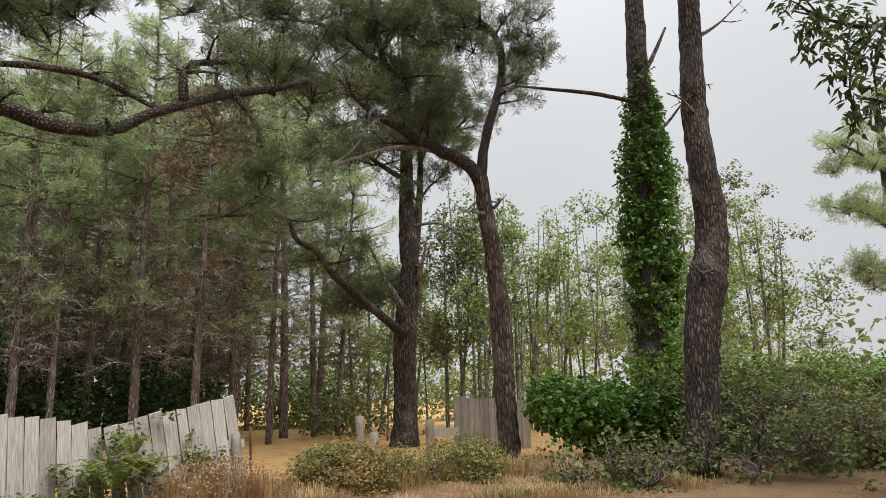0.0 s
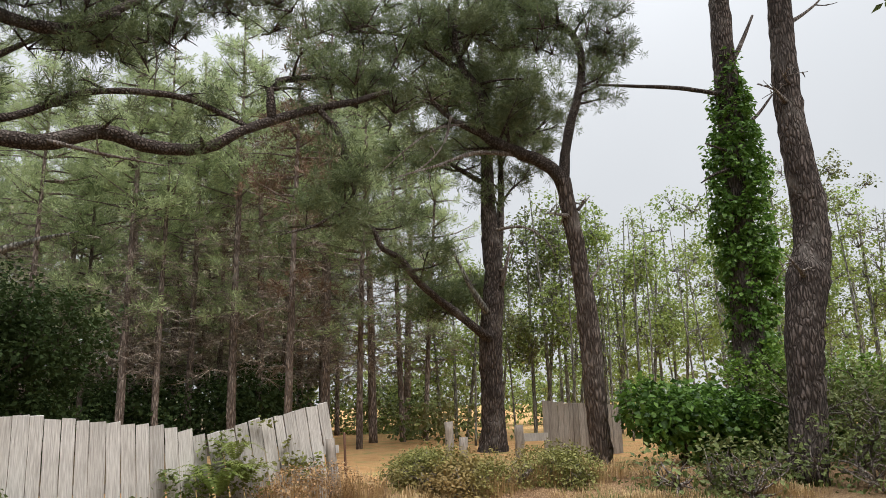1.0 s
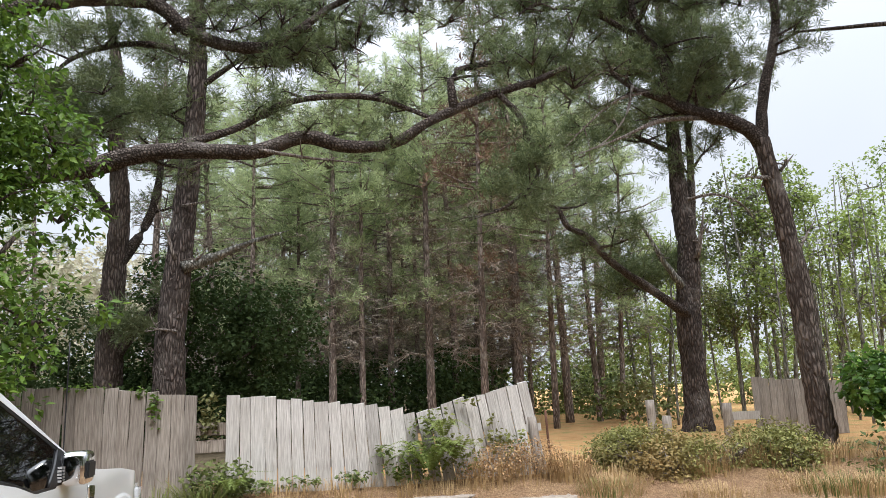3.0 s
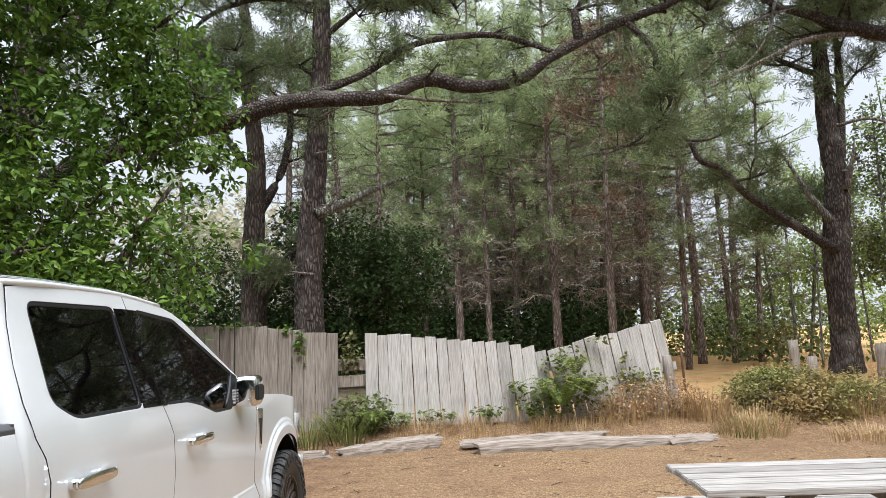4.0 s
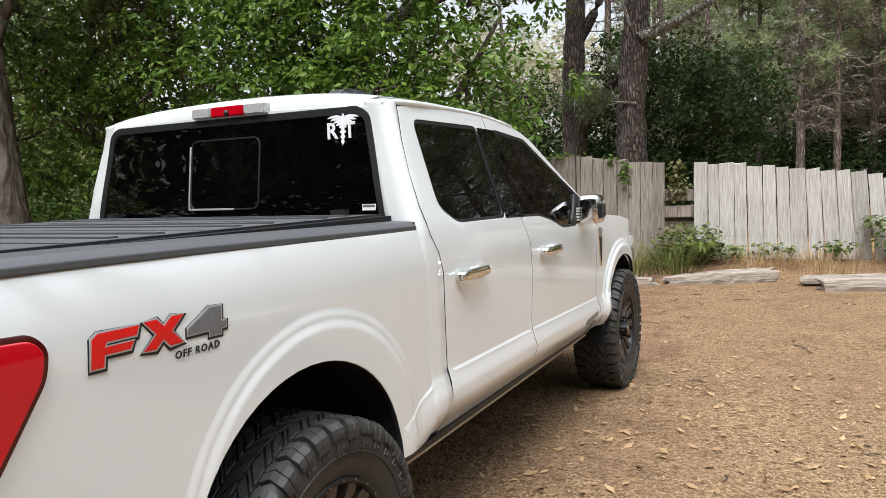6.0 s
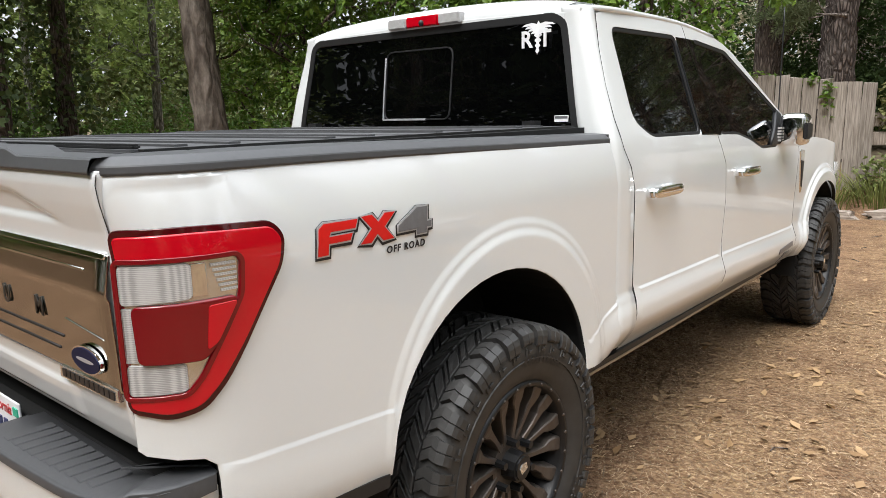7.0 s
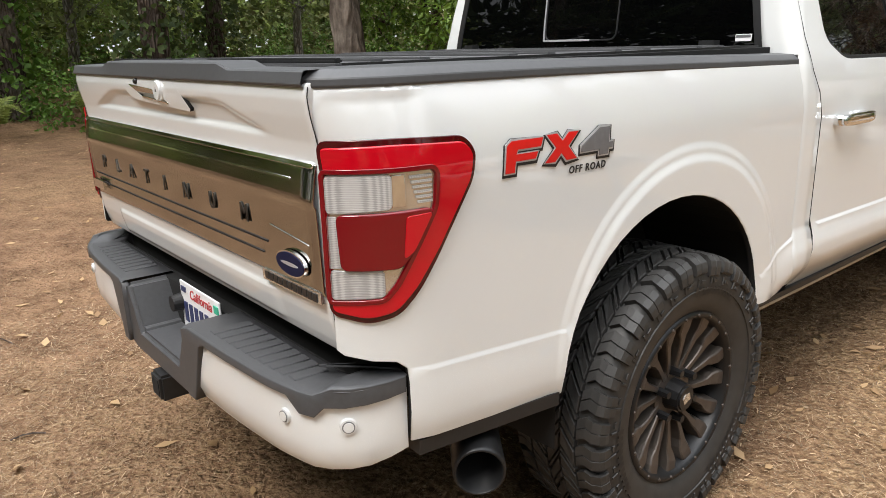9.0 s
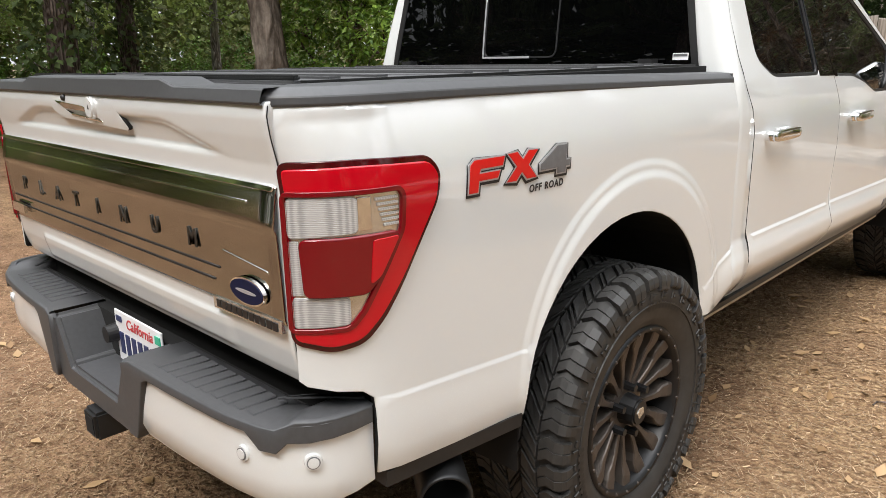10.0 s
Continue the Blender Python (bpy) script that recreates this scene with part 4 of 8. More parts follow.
    big_pine("large_pine", "old many-stemmed pine in the shade behind the fence",
             [(-4.3, 20, 0.0, 0.6), (-4.2, 20, 1.2, 0.45), (-4.2, 20, 3.0, 0.36), (-4.2, 20, 4.9, 0.33), (-4.1, 20, 7.1, 0.28), (-4.3, 20, 9.5, 0.24), (-4.4, 20, 11.7, 0.18), (-4.8, 20, 14, 0.08)],
             [([(-4.2, 20, 2.6), (-3.5, 19.8, 3.7), (-2.6, 19.6, 4.6), (-1.6, 19.4, 5.2)], 0.17, 0.05, 5, 1.0), ([(-4.1, 20, 6.8), (-4.9, 20, 7.9), (-5.4, 20, 8.8), (-6.2, 20, 10.4)], 0.14, 0.05, 8, 1.2),
              ([(-4.1, 20, 5.6), (-3.3, 20, 7.0), (-3.0, 20, 9.0), (-3.2, 20, 11.0)], 0.16, 0.05, 8, 1.2), ([(-4.3, 20, 9.4), (-5.4, 20, 10.6), (-6.8, 20, 12.0)], 0.1, 0.03, 8, 1.3)],
             cloud_points(rng, [(-4.6, 20, 12.8, 3.0, 2.0, 1.8, 9), (-6.0, 20, 9.8, 1.2, 1, 0.8, 3)]), 35, BARK_DARK, radius=0.8, per=70)
    big_pine("large_pine", "old pine reaching one long knotty limb over the yard",
             [(-7.0, 11.6, 0.0, 0.5), (-6.9, 11.6, 1.5, 0.42), (-6.5, 11.7, 4.0, 0.36), (-6.2, 11.8, 7.5, 0.30), (-6.0, 12, 11, 0.2), (-6, 12, 15, 0.06)],
             [([(-6.4, 11.8, 4.6), (-4.6, 11.9, 5.5), (-3.1, 12, 5.9), (-2.1, 12, 6.1), (-1.5, 12, 6.3), (-0.4, 12, 6.4), (0.8, 12, 6.4), (1.7, 12, 6.7), (2.6, 12, 6.5), (3.5, 12, 6.6), (4.1, 12, 7.0), (4.7, 12, 7.3), (5.6, 12, 7.7), (6.5, 12, 8.0), (7.1, 12, 8.3)], 0.22, 0.06, 5, 0.8),
              ([(-0.7, 12.2, 6.6), (-0.18, 12.5, 6.86), (0.45, 12.5, 7.1), (1.09, 12.5, 7.52), (2.14, 12.5, 7.76), (3.25, 12.5, 7.72), (3.76, 12.5, 7.54), (4.23, 12.3, 7.25)], 0.085, 0.05, 6, 0.7),
              ([(-6.2, 12, 7.6), (-3.6, 12.6, 9.7), (-1.9, 13, 10.1), (-1.46, 13, 10.0), (-0.86, 13, 9.5), (-0.32, 13, 9.19), (0.33, 13, 9.07), (0.97, 13, 9.13), (1.35, 13, 9.43), (1.79, 13, 9.59)], 0.19, 0.09, 9, 0.9),
              ([(-1.2, 13.4, 9.6), (-0.78, 13.5, 9.99), (0.31, 13.5, 10.32), (1.22, 13.5, 10.34), (2.06, 13.5, 10.12), (3.15, 13.5, 9.87)], 0.09, 0.05, 8, 0.9),
              ([(4.7, 12, 7.3), (4.7, 12, 8.1), (5.2, 12, 8.3), (6.0, 12, 8.4)], 0.10, 0.03, 6, 0.8),
              ([(5.6, 12, 7.7), (6.1, 12, 7.1), (6.2, 12, 6.7), (6.4, 12, 6.2), (5.7, 12, 5.3), (4.9, 12, 5.0)], 0.07, 0.02, 9, 0.6),
              ([(1.4, 13, 9.4), (2.4, 13, 10.2), (3.8, 13, 10.6), (5.0, 13, 10.4)], 0.09, 0.03, 10, 1.0)],
             cloud_points(rng, [(0.6, 13.2, 9.7, 2.4, 0.8, 0.6, 14), (3.9, 13.1, 10.6, 1.3, 0.7, 0.5, 8), (7.4, 12.4, 8.5, 1.1, 0.7, 0.4, 7), (6.2, 12.2, 8.9, 1.0, 0.7, 0.4, 6), (-6, 12, 13, 2.4, 2, 1.6, 16), (2.3, 12.6, 9.1, 0.7, 0.5, 0.3, 4)]), 36, BARK_PINE, radius=0.55, per=60, size=0.2,
             twigs=[([(0.8, 11.9, 6.4), (1.8, 11.8, 6.2), (2.8, 11.8, 6.1)], 0.05), ([(2.3, 12.9, 9.4), (2.5, 12.9, 8.8), (2.5, 12.9, 8.0)], 0.03)])


build_large_pines()


def leaf_crown(rng, lumps, count, size, cluster=0, ball=0.15, **shape):
    """Leaves over lumps (x, y, z, rx, ry, rz): most near the outside, some within. cluster: leaves to a shoot, with gaps between the shoots."""
    lumps = np.array(lumps, float)
    leaves, count = count, count // cluster if cluster else count
    area = (lumps[:, 3] * lumps[:, 4] * lumps[:, 5]) ** (2 / 3)
    pick = rng.choice(len(lumps), count, p=area / area.sum())
    d = units(rng, count)
    wob = 1 + 0.16 * np.sin(5 * d[:, 0] + pick) * np.sin(6 * d[:, 1] + 2 * pick) + 0.10 * np.sin(13 * d[:, 2] + pick) * np.sin(11 * d[:, 0])
    rad = np.where(rng.random(count) < 0.75, rng.normal(0.95, 0.09, count), rng.uniform(0.3, 0.9, count)) * wob
    p = lumps[pick, :3] + d * lumps[pick, 3:] * rad[:, None]
    out = None
    if cluster:
        way = np.repeat(d, cluster, 0) * 0.6 + units(rng, count * cluster)
        p = np.repeat(p, cluster, 0) + way * ball * rng.uniform(0.2, 1.0, (count * cluster, 1))
        out = way / np.linalg.norm(way, axis=1, keepdims=True)
    p[:, 2] = np.maximum(p[:, 2], height(p[:, 0], p[:, 1]) + 0.03)
    return leaf_mesh(rng, p, size, out=out, **shape)


def twig_skeleton(rng, root, lumps, per, r=0.03):
    wood = []
    for x, y, z, rx, ry, rz in lumps:
        for d in units(rng, per):
            e = np.array((x, y, z)) + d * (rx, ry, rz) * 0.9
            c = np.array((x, y, z)) - (0, 0, rz * 0.4)
            v, f, _q = tube(rng, [c, (c + e) / 2 + rng.normal(size=3) * 0.1, e], (r, r * 0.6, 0.005), 4, 0.05, 2.5)
            wood.append((v, f))
    return wood


def leafy_tree(name, label, stems, lumps, count, size, leaf, wood, seed, group="", twigs=4, category="tree", **shape):
    """stems: lines of (x, y, z, r). lumps: the crown's masses."""
    rng = np.random.default_rng(seed)
    tree = empty(name, label, category, group)
    for k, s in enumerate(stems):
        s = np.array(s, float)
        v, f, _q = tube(rng, s[:, :3], s[:, 3], 12 if s[0, 3] > 0.12 else 6, 0.05, 4)
        arrays("trunk" if k == 0 else "limb", v, f, wood, tree, smooth=True)
    if twigs:
        arrays("twigwork", *joined(twig_skeleton(rng, None, lumps, twigs)), wood, tree)["kind"] = "stuff"
    arrays("crown" if category == "tree" else "leaves", *leaf_crown(rng, lumps, count, size, **shape), leaf, tree)
    return tree


def lumps_in(rng, n, box, lo, hi, flat=0.8):
    x0, x1, y0, y1, z0, z1 = box
    r = rng.uniform(lo, hi, n)
    return np.c_[rng.uniform(x0, x1, n), rng.uniform(y0, y1, n), rng.uniform(z0, z1, n), r, r * rng.uniform(0.8, 1.1, n), r * flat]


def build_broadleaf():
    rng = np.random.default_rng(77)
    # the bright broadleaf tree beside the truck's nose
    lumps = np.r_[lumps_in(rng, 110, (-11.0, -2.35, 7.0, 9.3, 1.4, 8.6), 0.65, 1.1), lumps_in(rng, 11, (-2.7, -1.6, 8.2, 9.4, 3.0, 6.6), 0.5, 0.8), lumps_in(rng, 6, (-3.4, -1.9, 8.9, 9.6, 1.1, 2.0), 0.3, 0.5)]
    leafy_tree("broadleaf_tree", "dense bright green broadleaf tree beside the fence", [[(-4.0, 8.6, 0, 0.2), (-4.1, 8.5, 1.6, 0.16), (-4.3, 8.4, 4, 0.1)], [(-4.0, 8.5, 1.0, 0.12), (-2.9, 8.6, 2.6, 0.08), (-2.0, 8.7, 4, 0.03)], [(-4.1, 8.4, 1.2, 0.1), (-5.4, 8.2, 3, 0.07), (-6, 8.1, 5, 0.03)]], lumps, 74000, 0.135, LEAF_BRIGHT, BARK_DARK, 41, spread=0.25, droop=0.35, cluster=14, ball=0.17)
    # the ivy-clad trunk
    ivy = [(18.1, 13.8, 0.7, 0.8, 0.75, 0.8), (18.2, 13.8, 1.7, 0.62, 0.6, 0.8), (18.28, 13.8, 2.7, 0.60, 0.6, 0.8), (18.38, 13.8, 3.8, 0.64, 0.62, 0.8), (18.46, 13.8, 4.8, 0.78, 0.72, 0.8), (18.48, 13.8, 5.7, 0.86, 0.78, 0.8), (18.38, 13.8, 6.7, 0.83, 0.78, 0.8), (18.4, 13.8, 7.6, 0.78, 0.72, 0.8), (18.44, 13.8, 8.5, 0.74, 0.7, 0.8), (18.58, 13.8, 9.4, 0.68, 0.62, 0.75), (18.6, 13.8, 10.2, 0.56, 0.5, 0.65), (18.52, 13.8, 10.9, 0.36, 0.34, 0.5), (18.48, 13.7, 11.6, 0.2, 0.25, 0.5)]
    leafy_tree("ivy_clad_pine", "pine trunk wrapped in a thick column of ivy", [[(18.0, 13.8, 0, 0.5), (18.2, 13.8, 4, 0.42), (18.4, 13.8, 8, 0.37), (18.5, 13.8, 12, 0.33), (18.6, 13.8, 15, 0.27)], [(18.2, 13.7, 10.6, 0.07), (16.5, 13.7, 10.55, 0.06), (14.8, 13.7, 10.35, 0.045), (13.5, 13.7, 10.2, 0.02)], [(18.6, 13.8, 11.5, 0.09), (19.2, 13.8, 12.4, 0.07), (19.9, 13.8, 13.6, 0.04)], [(18.8, 13.8, 9.6, 0.07), (19.6, 13.8, 10.2, 0.05), (20.2, 13.7, 10.9, 0.03)], [(18.0, 13.5, 8.2, 0.05), (17.2, 13.4, 7.9, 0.04), (16.7, 13.4, 7.6, 0.02)], [(18.0, 13.5, 8.7, 0.05), (17.0, 13.4, 8.8, 0.02)]], ivy, 16800, 0.15, LEAF_IVY, BARK_PINE, 42, twigs=0, spread=0.40, droop=0.7, cluster=8, ball=0.14)
    # ivy and bramble hedge at the right
    hedge = np.r_[lumps_in(rng, 12, (13.6, 18.5, 11.6, 13.2, 0.8, 1.6), 0.6, 0.95)]
    leafy_tree("ivy_thicket", "dark green ivy thicket at the foot of the trees", [[(14, 12, 0, 0.08), (14.2, 12, 1.2, 0.05)]], hedge, 12600, 0.16, LEAF_IVY, BARK_DARK, 43, category="bush", twigs=3, spread=0.40, cluster=9, ball=0.16)
    hedge = np.r_[lumps_in(rng, 52, (16.5, 30, 9.0, 13.5, 0.6, 1.9), 0.7, 1.3), lumps_in(rng, 12, (11.0, 18, 8.6, 10.3, 0.2, 0.45), 0.45, 0.7), lumps_in(rng, 26, (13.4, 24, 7.4, 9.3, 0.3, 1.0), 0.5, 0.85), lumps_in(rng, 14, (15.5, 24, 5.0, 9.5, 0.3, 1.0), 0.6, 1.0)]
    leafy_tree("bramble_hedge", "tangled hedge of dull green and brown brambles", [[(19, 10, 0, 0.05), (19.2, 10, 1.5, 0.03)]], hedge, 36000, 0.115, LEAF_BRAMBLE, DEAD_WOOD, 44, category="hedge", twigs=14, spread=0.33, cluster=6, ball=0.13)
    crest = lumps_in(rng, 26, (16.8, 30, 10.5, 13.8, 1.9, 2.5), 0.5, 0.9, 0.6)
    leafy_tree("bramble_crest", "fresh bright green shoots along the hedge top", [[(20, 12, 0.3, 0.04), (20.1, 12, 2.0, 0.02)]], crest, 9000, 0.13, LEAF_BRIGHT, BARK_DARK, 46, category="bush", twigs=8, spread=0.34, cluster=8, ball=0.16)
    # bushes in the opening of the fence
    bush = np.r_[lumps_in(rng, 34, (7.0, 10.9, 10.4, 11.9, 0.28, 0.52), 0.36, 0.55, 0.8), lumps_in(rng, 10, (7.2, 8.6, 10.8, 11.6, 0.45, 0.65), 0.3, 0.45, 0.8)]
    leafy_tree("bramble_bush", "low bramble bush browning among dry grass", [[(9, 12.5, 0, 0.03), (9.1, 12.5, 0.6, 0.02)]], bush, 34000, 0.07, LEAF_BUSH, DEAD_WOOD, 45, category="bush", twigs=14, spread=0.3, cluster=7, ball=0.09)
    # birches and light trees at the right
    for k, (x, y, tall, wide) in enumerate(((20.5, 24, 10, 1.8), (23.0, 25, 10, 2.0), (17.6, 25, 10.5, 1.2), (18.6, 24, 11, 1.3), (26, 23, 12, 2.3), (30, 22, 13.5, 2.8), (33, 24, 14, 3.0), (27.5, 28, 12, 2.5), (22, 30, 11, 2.3), (16, 29.5, 9, 1.8), (19.5, 33, 10, 2.2), (37, 24, 12, 3.0), (24.5, 18.5, 8, 1.6), (29, 18, 9.5, 2.0))):
        lump = lumps_in(rng, 26, (x - wide, x + wide, y - wide, y + wide, tall * 0.3, tall * 0.93), 0.35, 0.95)
        stems = [[(x + dx, y + dy, 0.1, 0.085), (x + dx * 1.6, y, tall * 0.5, 0.06), (x + dx * 2.2, y, tall * 0.97, 0.015)] for dx, dy in ((0, 0), (0.7, 0.4), (-0.6, 0.3))[: 2 + k % 2]]
        leafy_tree("birch", "slim pale-stemmed birch with thin yellow-green leaves", stems, lump, 4200, 0.145, LEAF_YELLOW if k % 3 != 2 else LEAF_BRAMBLE, BARK_PALE, 60 + k, "birches", twigs=7, spread=0.36, cluster=6, ball=0.22)
    # thin bare saplings standing among the birches
    for k in range(22):
        x, y = rng.uniform(13.6, 26), rng.uniform(18.5, 27)
        tall, lean = rng.uniform(5.0, 8.5), rng.uniform(-0.9, 0.5)
        v, f, q = tube(rng, [(x, y, 0.1), (x + lean * 0.4, y, tall * 0.5), (x + lean, y, tall)], (0.045, 0.034, 0.01), 6, 0.06, 2)
        w, tp, _w = side_shoots(rng, q, 8, 0.8, 0.7, 0.45, 4, 0, 1)
        ob = arrays("sapling", *joined([(v, f)] + w), BARK_PALE, smooth=True)
        tagged(ob, "thin pale bare sapling stem among the birches", "sapling", "saplings")
    # shrubs under the pine wood, the shade there put into their leaf colour
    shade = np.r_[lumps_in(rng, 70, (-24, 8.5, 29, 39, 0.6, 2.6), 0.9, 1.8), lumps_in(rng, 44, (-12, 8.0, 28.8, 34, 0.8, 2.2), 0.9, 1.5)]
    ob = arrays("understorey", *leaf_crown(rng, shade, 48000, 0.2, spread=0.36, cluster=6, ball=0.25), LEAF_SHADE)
    tagged(ob, "dark green undergrowth beneath the pine wood, shade in its colour", "undergrowth", kind="stuff")
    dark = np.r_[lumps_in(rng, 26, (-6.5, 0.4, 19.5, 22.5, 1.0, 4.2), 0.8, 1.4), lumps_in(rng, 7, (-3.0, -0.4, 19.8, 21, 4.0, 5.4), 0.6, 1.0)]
    leafy_tree("shade_bush", "tall dark evergreen bush behind the fence, shade in its colour", [[(-2.5, 21, 0, 0.1), (-2.4, 21, 2.5, 0.06), (-2.0, 21, 4.8, 0.02)]], dark, 30000, 0.15, LEAF_SHADE, BARK_DARK, 47, category="bush", twigs=4, spread=0.33, cluster=9, ball=0.2)
    # backdrop of the pine wood, with distance haze put into its leaf colour
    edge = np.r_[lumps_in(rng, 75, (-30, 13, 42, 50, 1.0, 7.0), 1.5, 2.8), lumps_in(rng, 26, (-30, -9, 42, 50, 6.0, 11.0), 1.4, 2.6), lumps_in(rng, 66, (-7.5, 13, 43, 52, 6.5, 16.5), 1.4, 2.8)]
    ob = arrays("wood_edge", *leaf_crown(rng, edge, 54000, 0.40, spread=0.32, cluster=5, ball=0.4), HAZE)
    tagged(ob, "dense trees at the back of the pine wood, haze in their colour", "woods", kind="stuff")
    glade = lumps_in(rng, 50, (13, 56, 34, 50, 0.8, 8.5), 1.6, 3.2)
    ob = arrays("glade_trees", *leaf_crown(rng, glade, 38000, 0.21, spread=0.36, cluster=6, ball=0.4), LEAF_YELLOW)
    tagged(ob, "light green trees closing the far side of the meadow", "woods", kind="stuff")
    light = np.r_[lumps_in(rng, 22, (9, 34, 36, 46, 0.8, 3.0), 1.2, 2.4), lumps_in(rng, 10, (12, 17, 24, 30, 0.5, 1.4), 0.5, 0.9)]
    ob = arrays("far_shrubs", *leaf_crown(rng, light, 14000, 0.22, spread=0.36, cluster=6, ball=0.25), LEAF_BRAMBLE)
    tagged(ob, "light green shrubs at the far side of the meadow", "undergrowth", kind="stuff")


build_broadleaf()


def build_left_woods():
    """The shady wood on the far side of the truck."""
    rng = np.random.default_rng(88)
    leafy_tree("shade_tree", "grey-barked tree with a scarred trunk in the shade", [[(-10.0, 6.0, 0.0, 0.38), (-10.05, 6.0, 1.3, 0.31), (-10.2, 6.0, 2.8, 0.29), (-10.35, 6.0, 4.4, 0.26), (-10.6, 6.0, 8, 0.13)], [(-10.3, 6.0, 3.9, 0.12), (-9.6, 6.2, 5.2, 0.08), (-8.6, 6.3, 6.6, 0.04)]], lumps_in(rng, 16, (-13, -8, 4, 8, 5.0, 9), 0.9, 1.5), 5200, 0.17, LEAF_DARK, BARK_SMOOTH, 91, "shade trees", spread=0.3)
    leafy_tree("shade_tree", "thin dark tree among low leaves", [[(-11.6, 9.2, 0, 0.16), (-11.5, 9.2, 1.6, 0.12), (-10.9, 9.2, 3.0, 0.09), (-9.6, 9.0, 4.6, 0.05)], [(-11.5, 9.2, 1.6, 0.09), (-12, 9.2, 3.2, 0.06)]], lumps_in(rng, 16, (-13, -8.5, 8, 10.5, 2.6, 6.0), 0.6, 1.1), 5200, 0.15, LEAF_BRAMBLE, BARK_DARK, 92, "shade trees", spread=0.3, droop=0.6)
    for k, (x, y, r) in enumerate(((-13.8, 3.6, 0.3), (-16.0, 1.2, 0.32), (-17.5, 6.5, 0.25), (-14.6, -3.0, 0.3))):
        col = [(x, y, z, 0.75 + 0.15 * math.sin(z * 2 + k), 0.75, 0.7) for z in (0.6, 1.6, 2.6, 3.6, 4.6, 5.6)]
        leafy_tree("ivy_clad_tree", "dark tree trunk smothered in hanging ivy", [[(x, y, 0, r), (x + 0.1, y, 3, r * 0.85), (x + 0.2, y, 9, r * 0.5)]], col + list(lumps_in(rng, 8, (x - 2.5, x + 2.5, y - 2, y + 2, 6.5, 9.5), 0.9, 1.5)), 6500, 0.17, LEAF_IVY if k % 2 else LEAF_DARK, BARK_DARK, 93 + k, "ivy-clad trees", twigs=2, spread=0.4, droop=0.8)
    for k, (x, y, lean) in enumerate(((-19, 3.2, 1.2), (-20.5, -0.5, -0.8), (-22, 4, 0.4), (-18.5, 9.5, 0.5), (-24, 8, 0.8), (-21, -5, 0.6), (-26, 1, 0.5))):
        leafy_tree("thin_tree", "thin pale-trunked tree with sparse light leaves", [[(x, y, 0, 0.15), (x + lean * 0.4, y, 3, 0.12), (x + lean, y, 8, 0.06)]], lumps_in(rng, 12, (x - 2, x + 2, y - 2, y + 2, 2.5, 8.5), 0.6, 1.3), 1900, 0.17, LEAF_YELLOW, BARK_PALE, 100 + k, "thin trees", spread=0.35)
    low = np.r_[lumps_in(rng, 30, (-17, -13.2, -5, 4.5, 0.4, 1.1), 0.5, 0.95), lumps_in(rng, 16, (-14, -8.5, 6.6, 9.5, 0.4, 1.0), 0.5, 0.8), lumps_in(rng, 22, (-24, -18, -6, 14, 0.5, 1.5), 0.8, 1.6)]
    ob = arrays("undergrowth", *leaf_crown(rng, low, 34000, 0.10, spread=0.34, cluster=7, ball=0.12), LEAF_IVY)
    tagged(ob, "low green undergrowth along the edge of the yard", "undergrowth", kind="stuff")
    mid = lumps_in(rng, 85, (-27, -17, -9, 20, 1.0, 12.5), 1.0, 2.0)
    ob = arrays("shade_woods", *leaf_crown(rng, mid, 32000, 0.17, spread=0.34, cluster=6, ball=0.25), LEAF_BRAMBLE)
    tagged(ob, "shaded green woods behind the yard", "woods", kind="stuff")
    far = lumps_in(rng, 80, (-46, -28, -20, 30, 1, 17), 2.0, 4.0)
    ob = arrays("far_woods", *leaf_crown(rng, far, 36000, 0.55, spread=0.38, cluster=5, ball=0.6), LEAF_BRAMBLE)
    tagged(ob, "hazy light green woods in the distance", "woods", kind="stuff")
    veil = lumps_in(rng, 110, (-44, -30, -26, 34, 1, 15), 2.2, 4.0)
    ob = arrays("veil_woods", *leaf_crown(rng, veil, 46000, 0.5, spread=0.4, cluster=5, ball=0.6), LEAF_YELLOW)
    tagged(ob, "pale yellow-green trees far behind the shady wood", "woods", kind="stuff")
    roof = lumps_in(rng, 36, (-19, -8, -4, 12, 5.5, 11), 1.0, 1.9)
    ob = arrays("high_canopy", *leaf_crown(rng, roof, 26000, 0.19, spread=0.34, cluster=6, ball=0.25), LEAF_DARK)
    tagged(ob, "dark leaf canopy high over the shady wood", "canopy", kind="stuff")


build_left_woods()


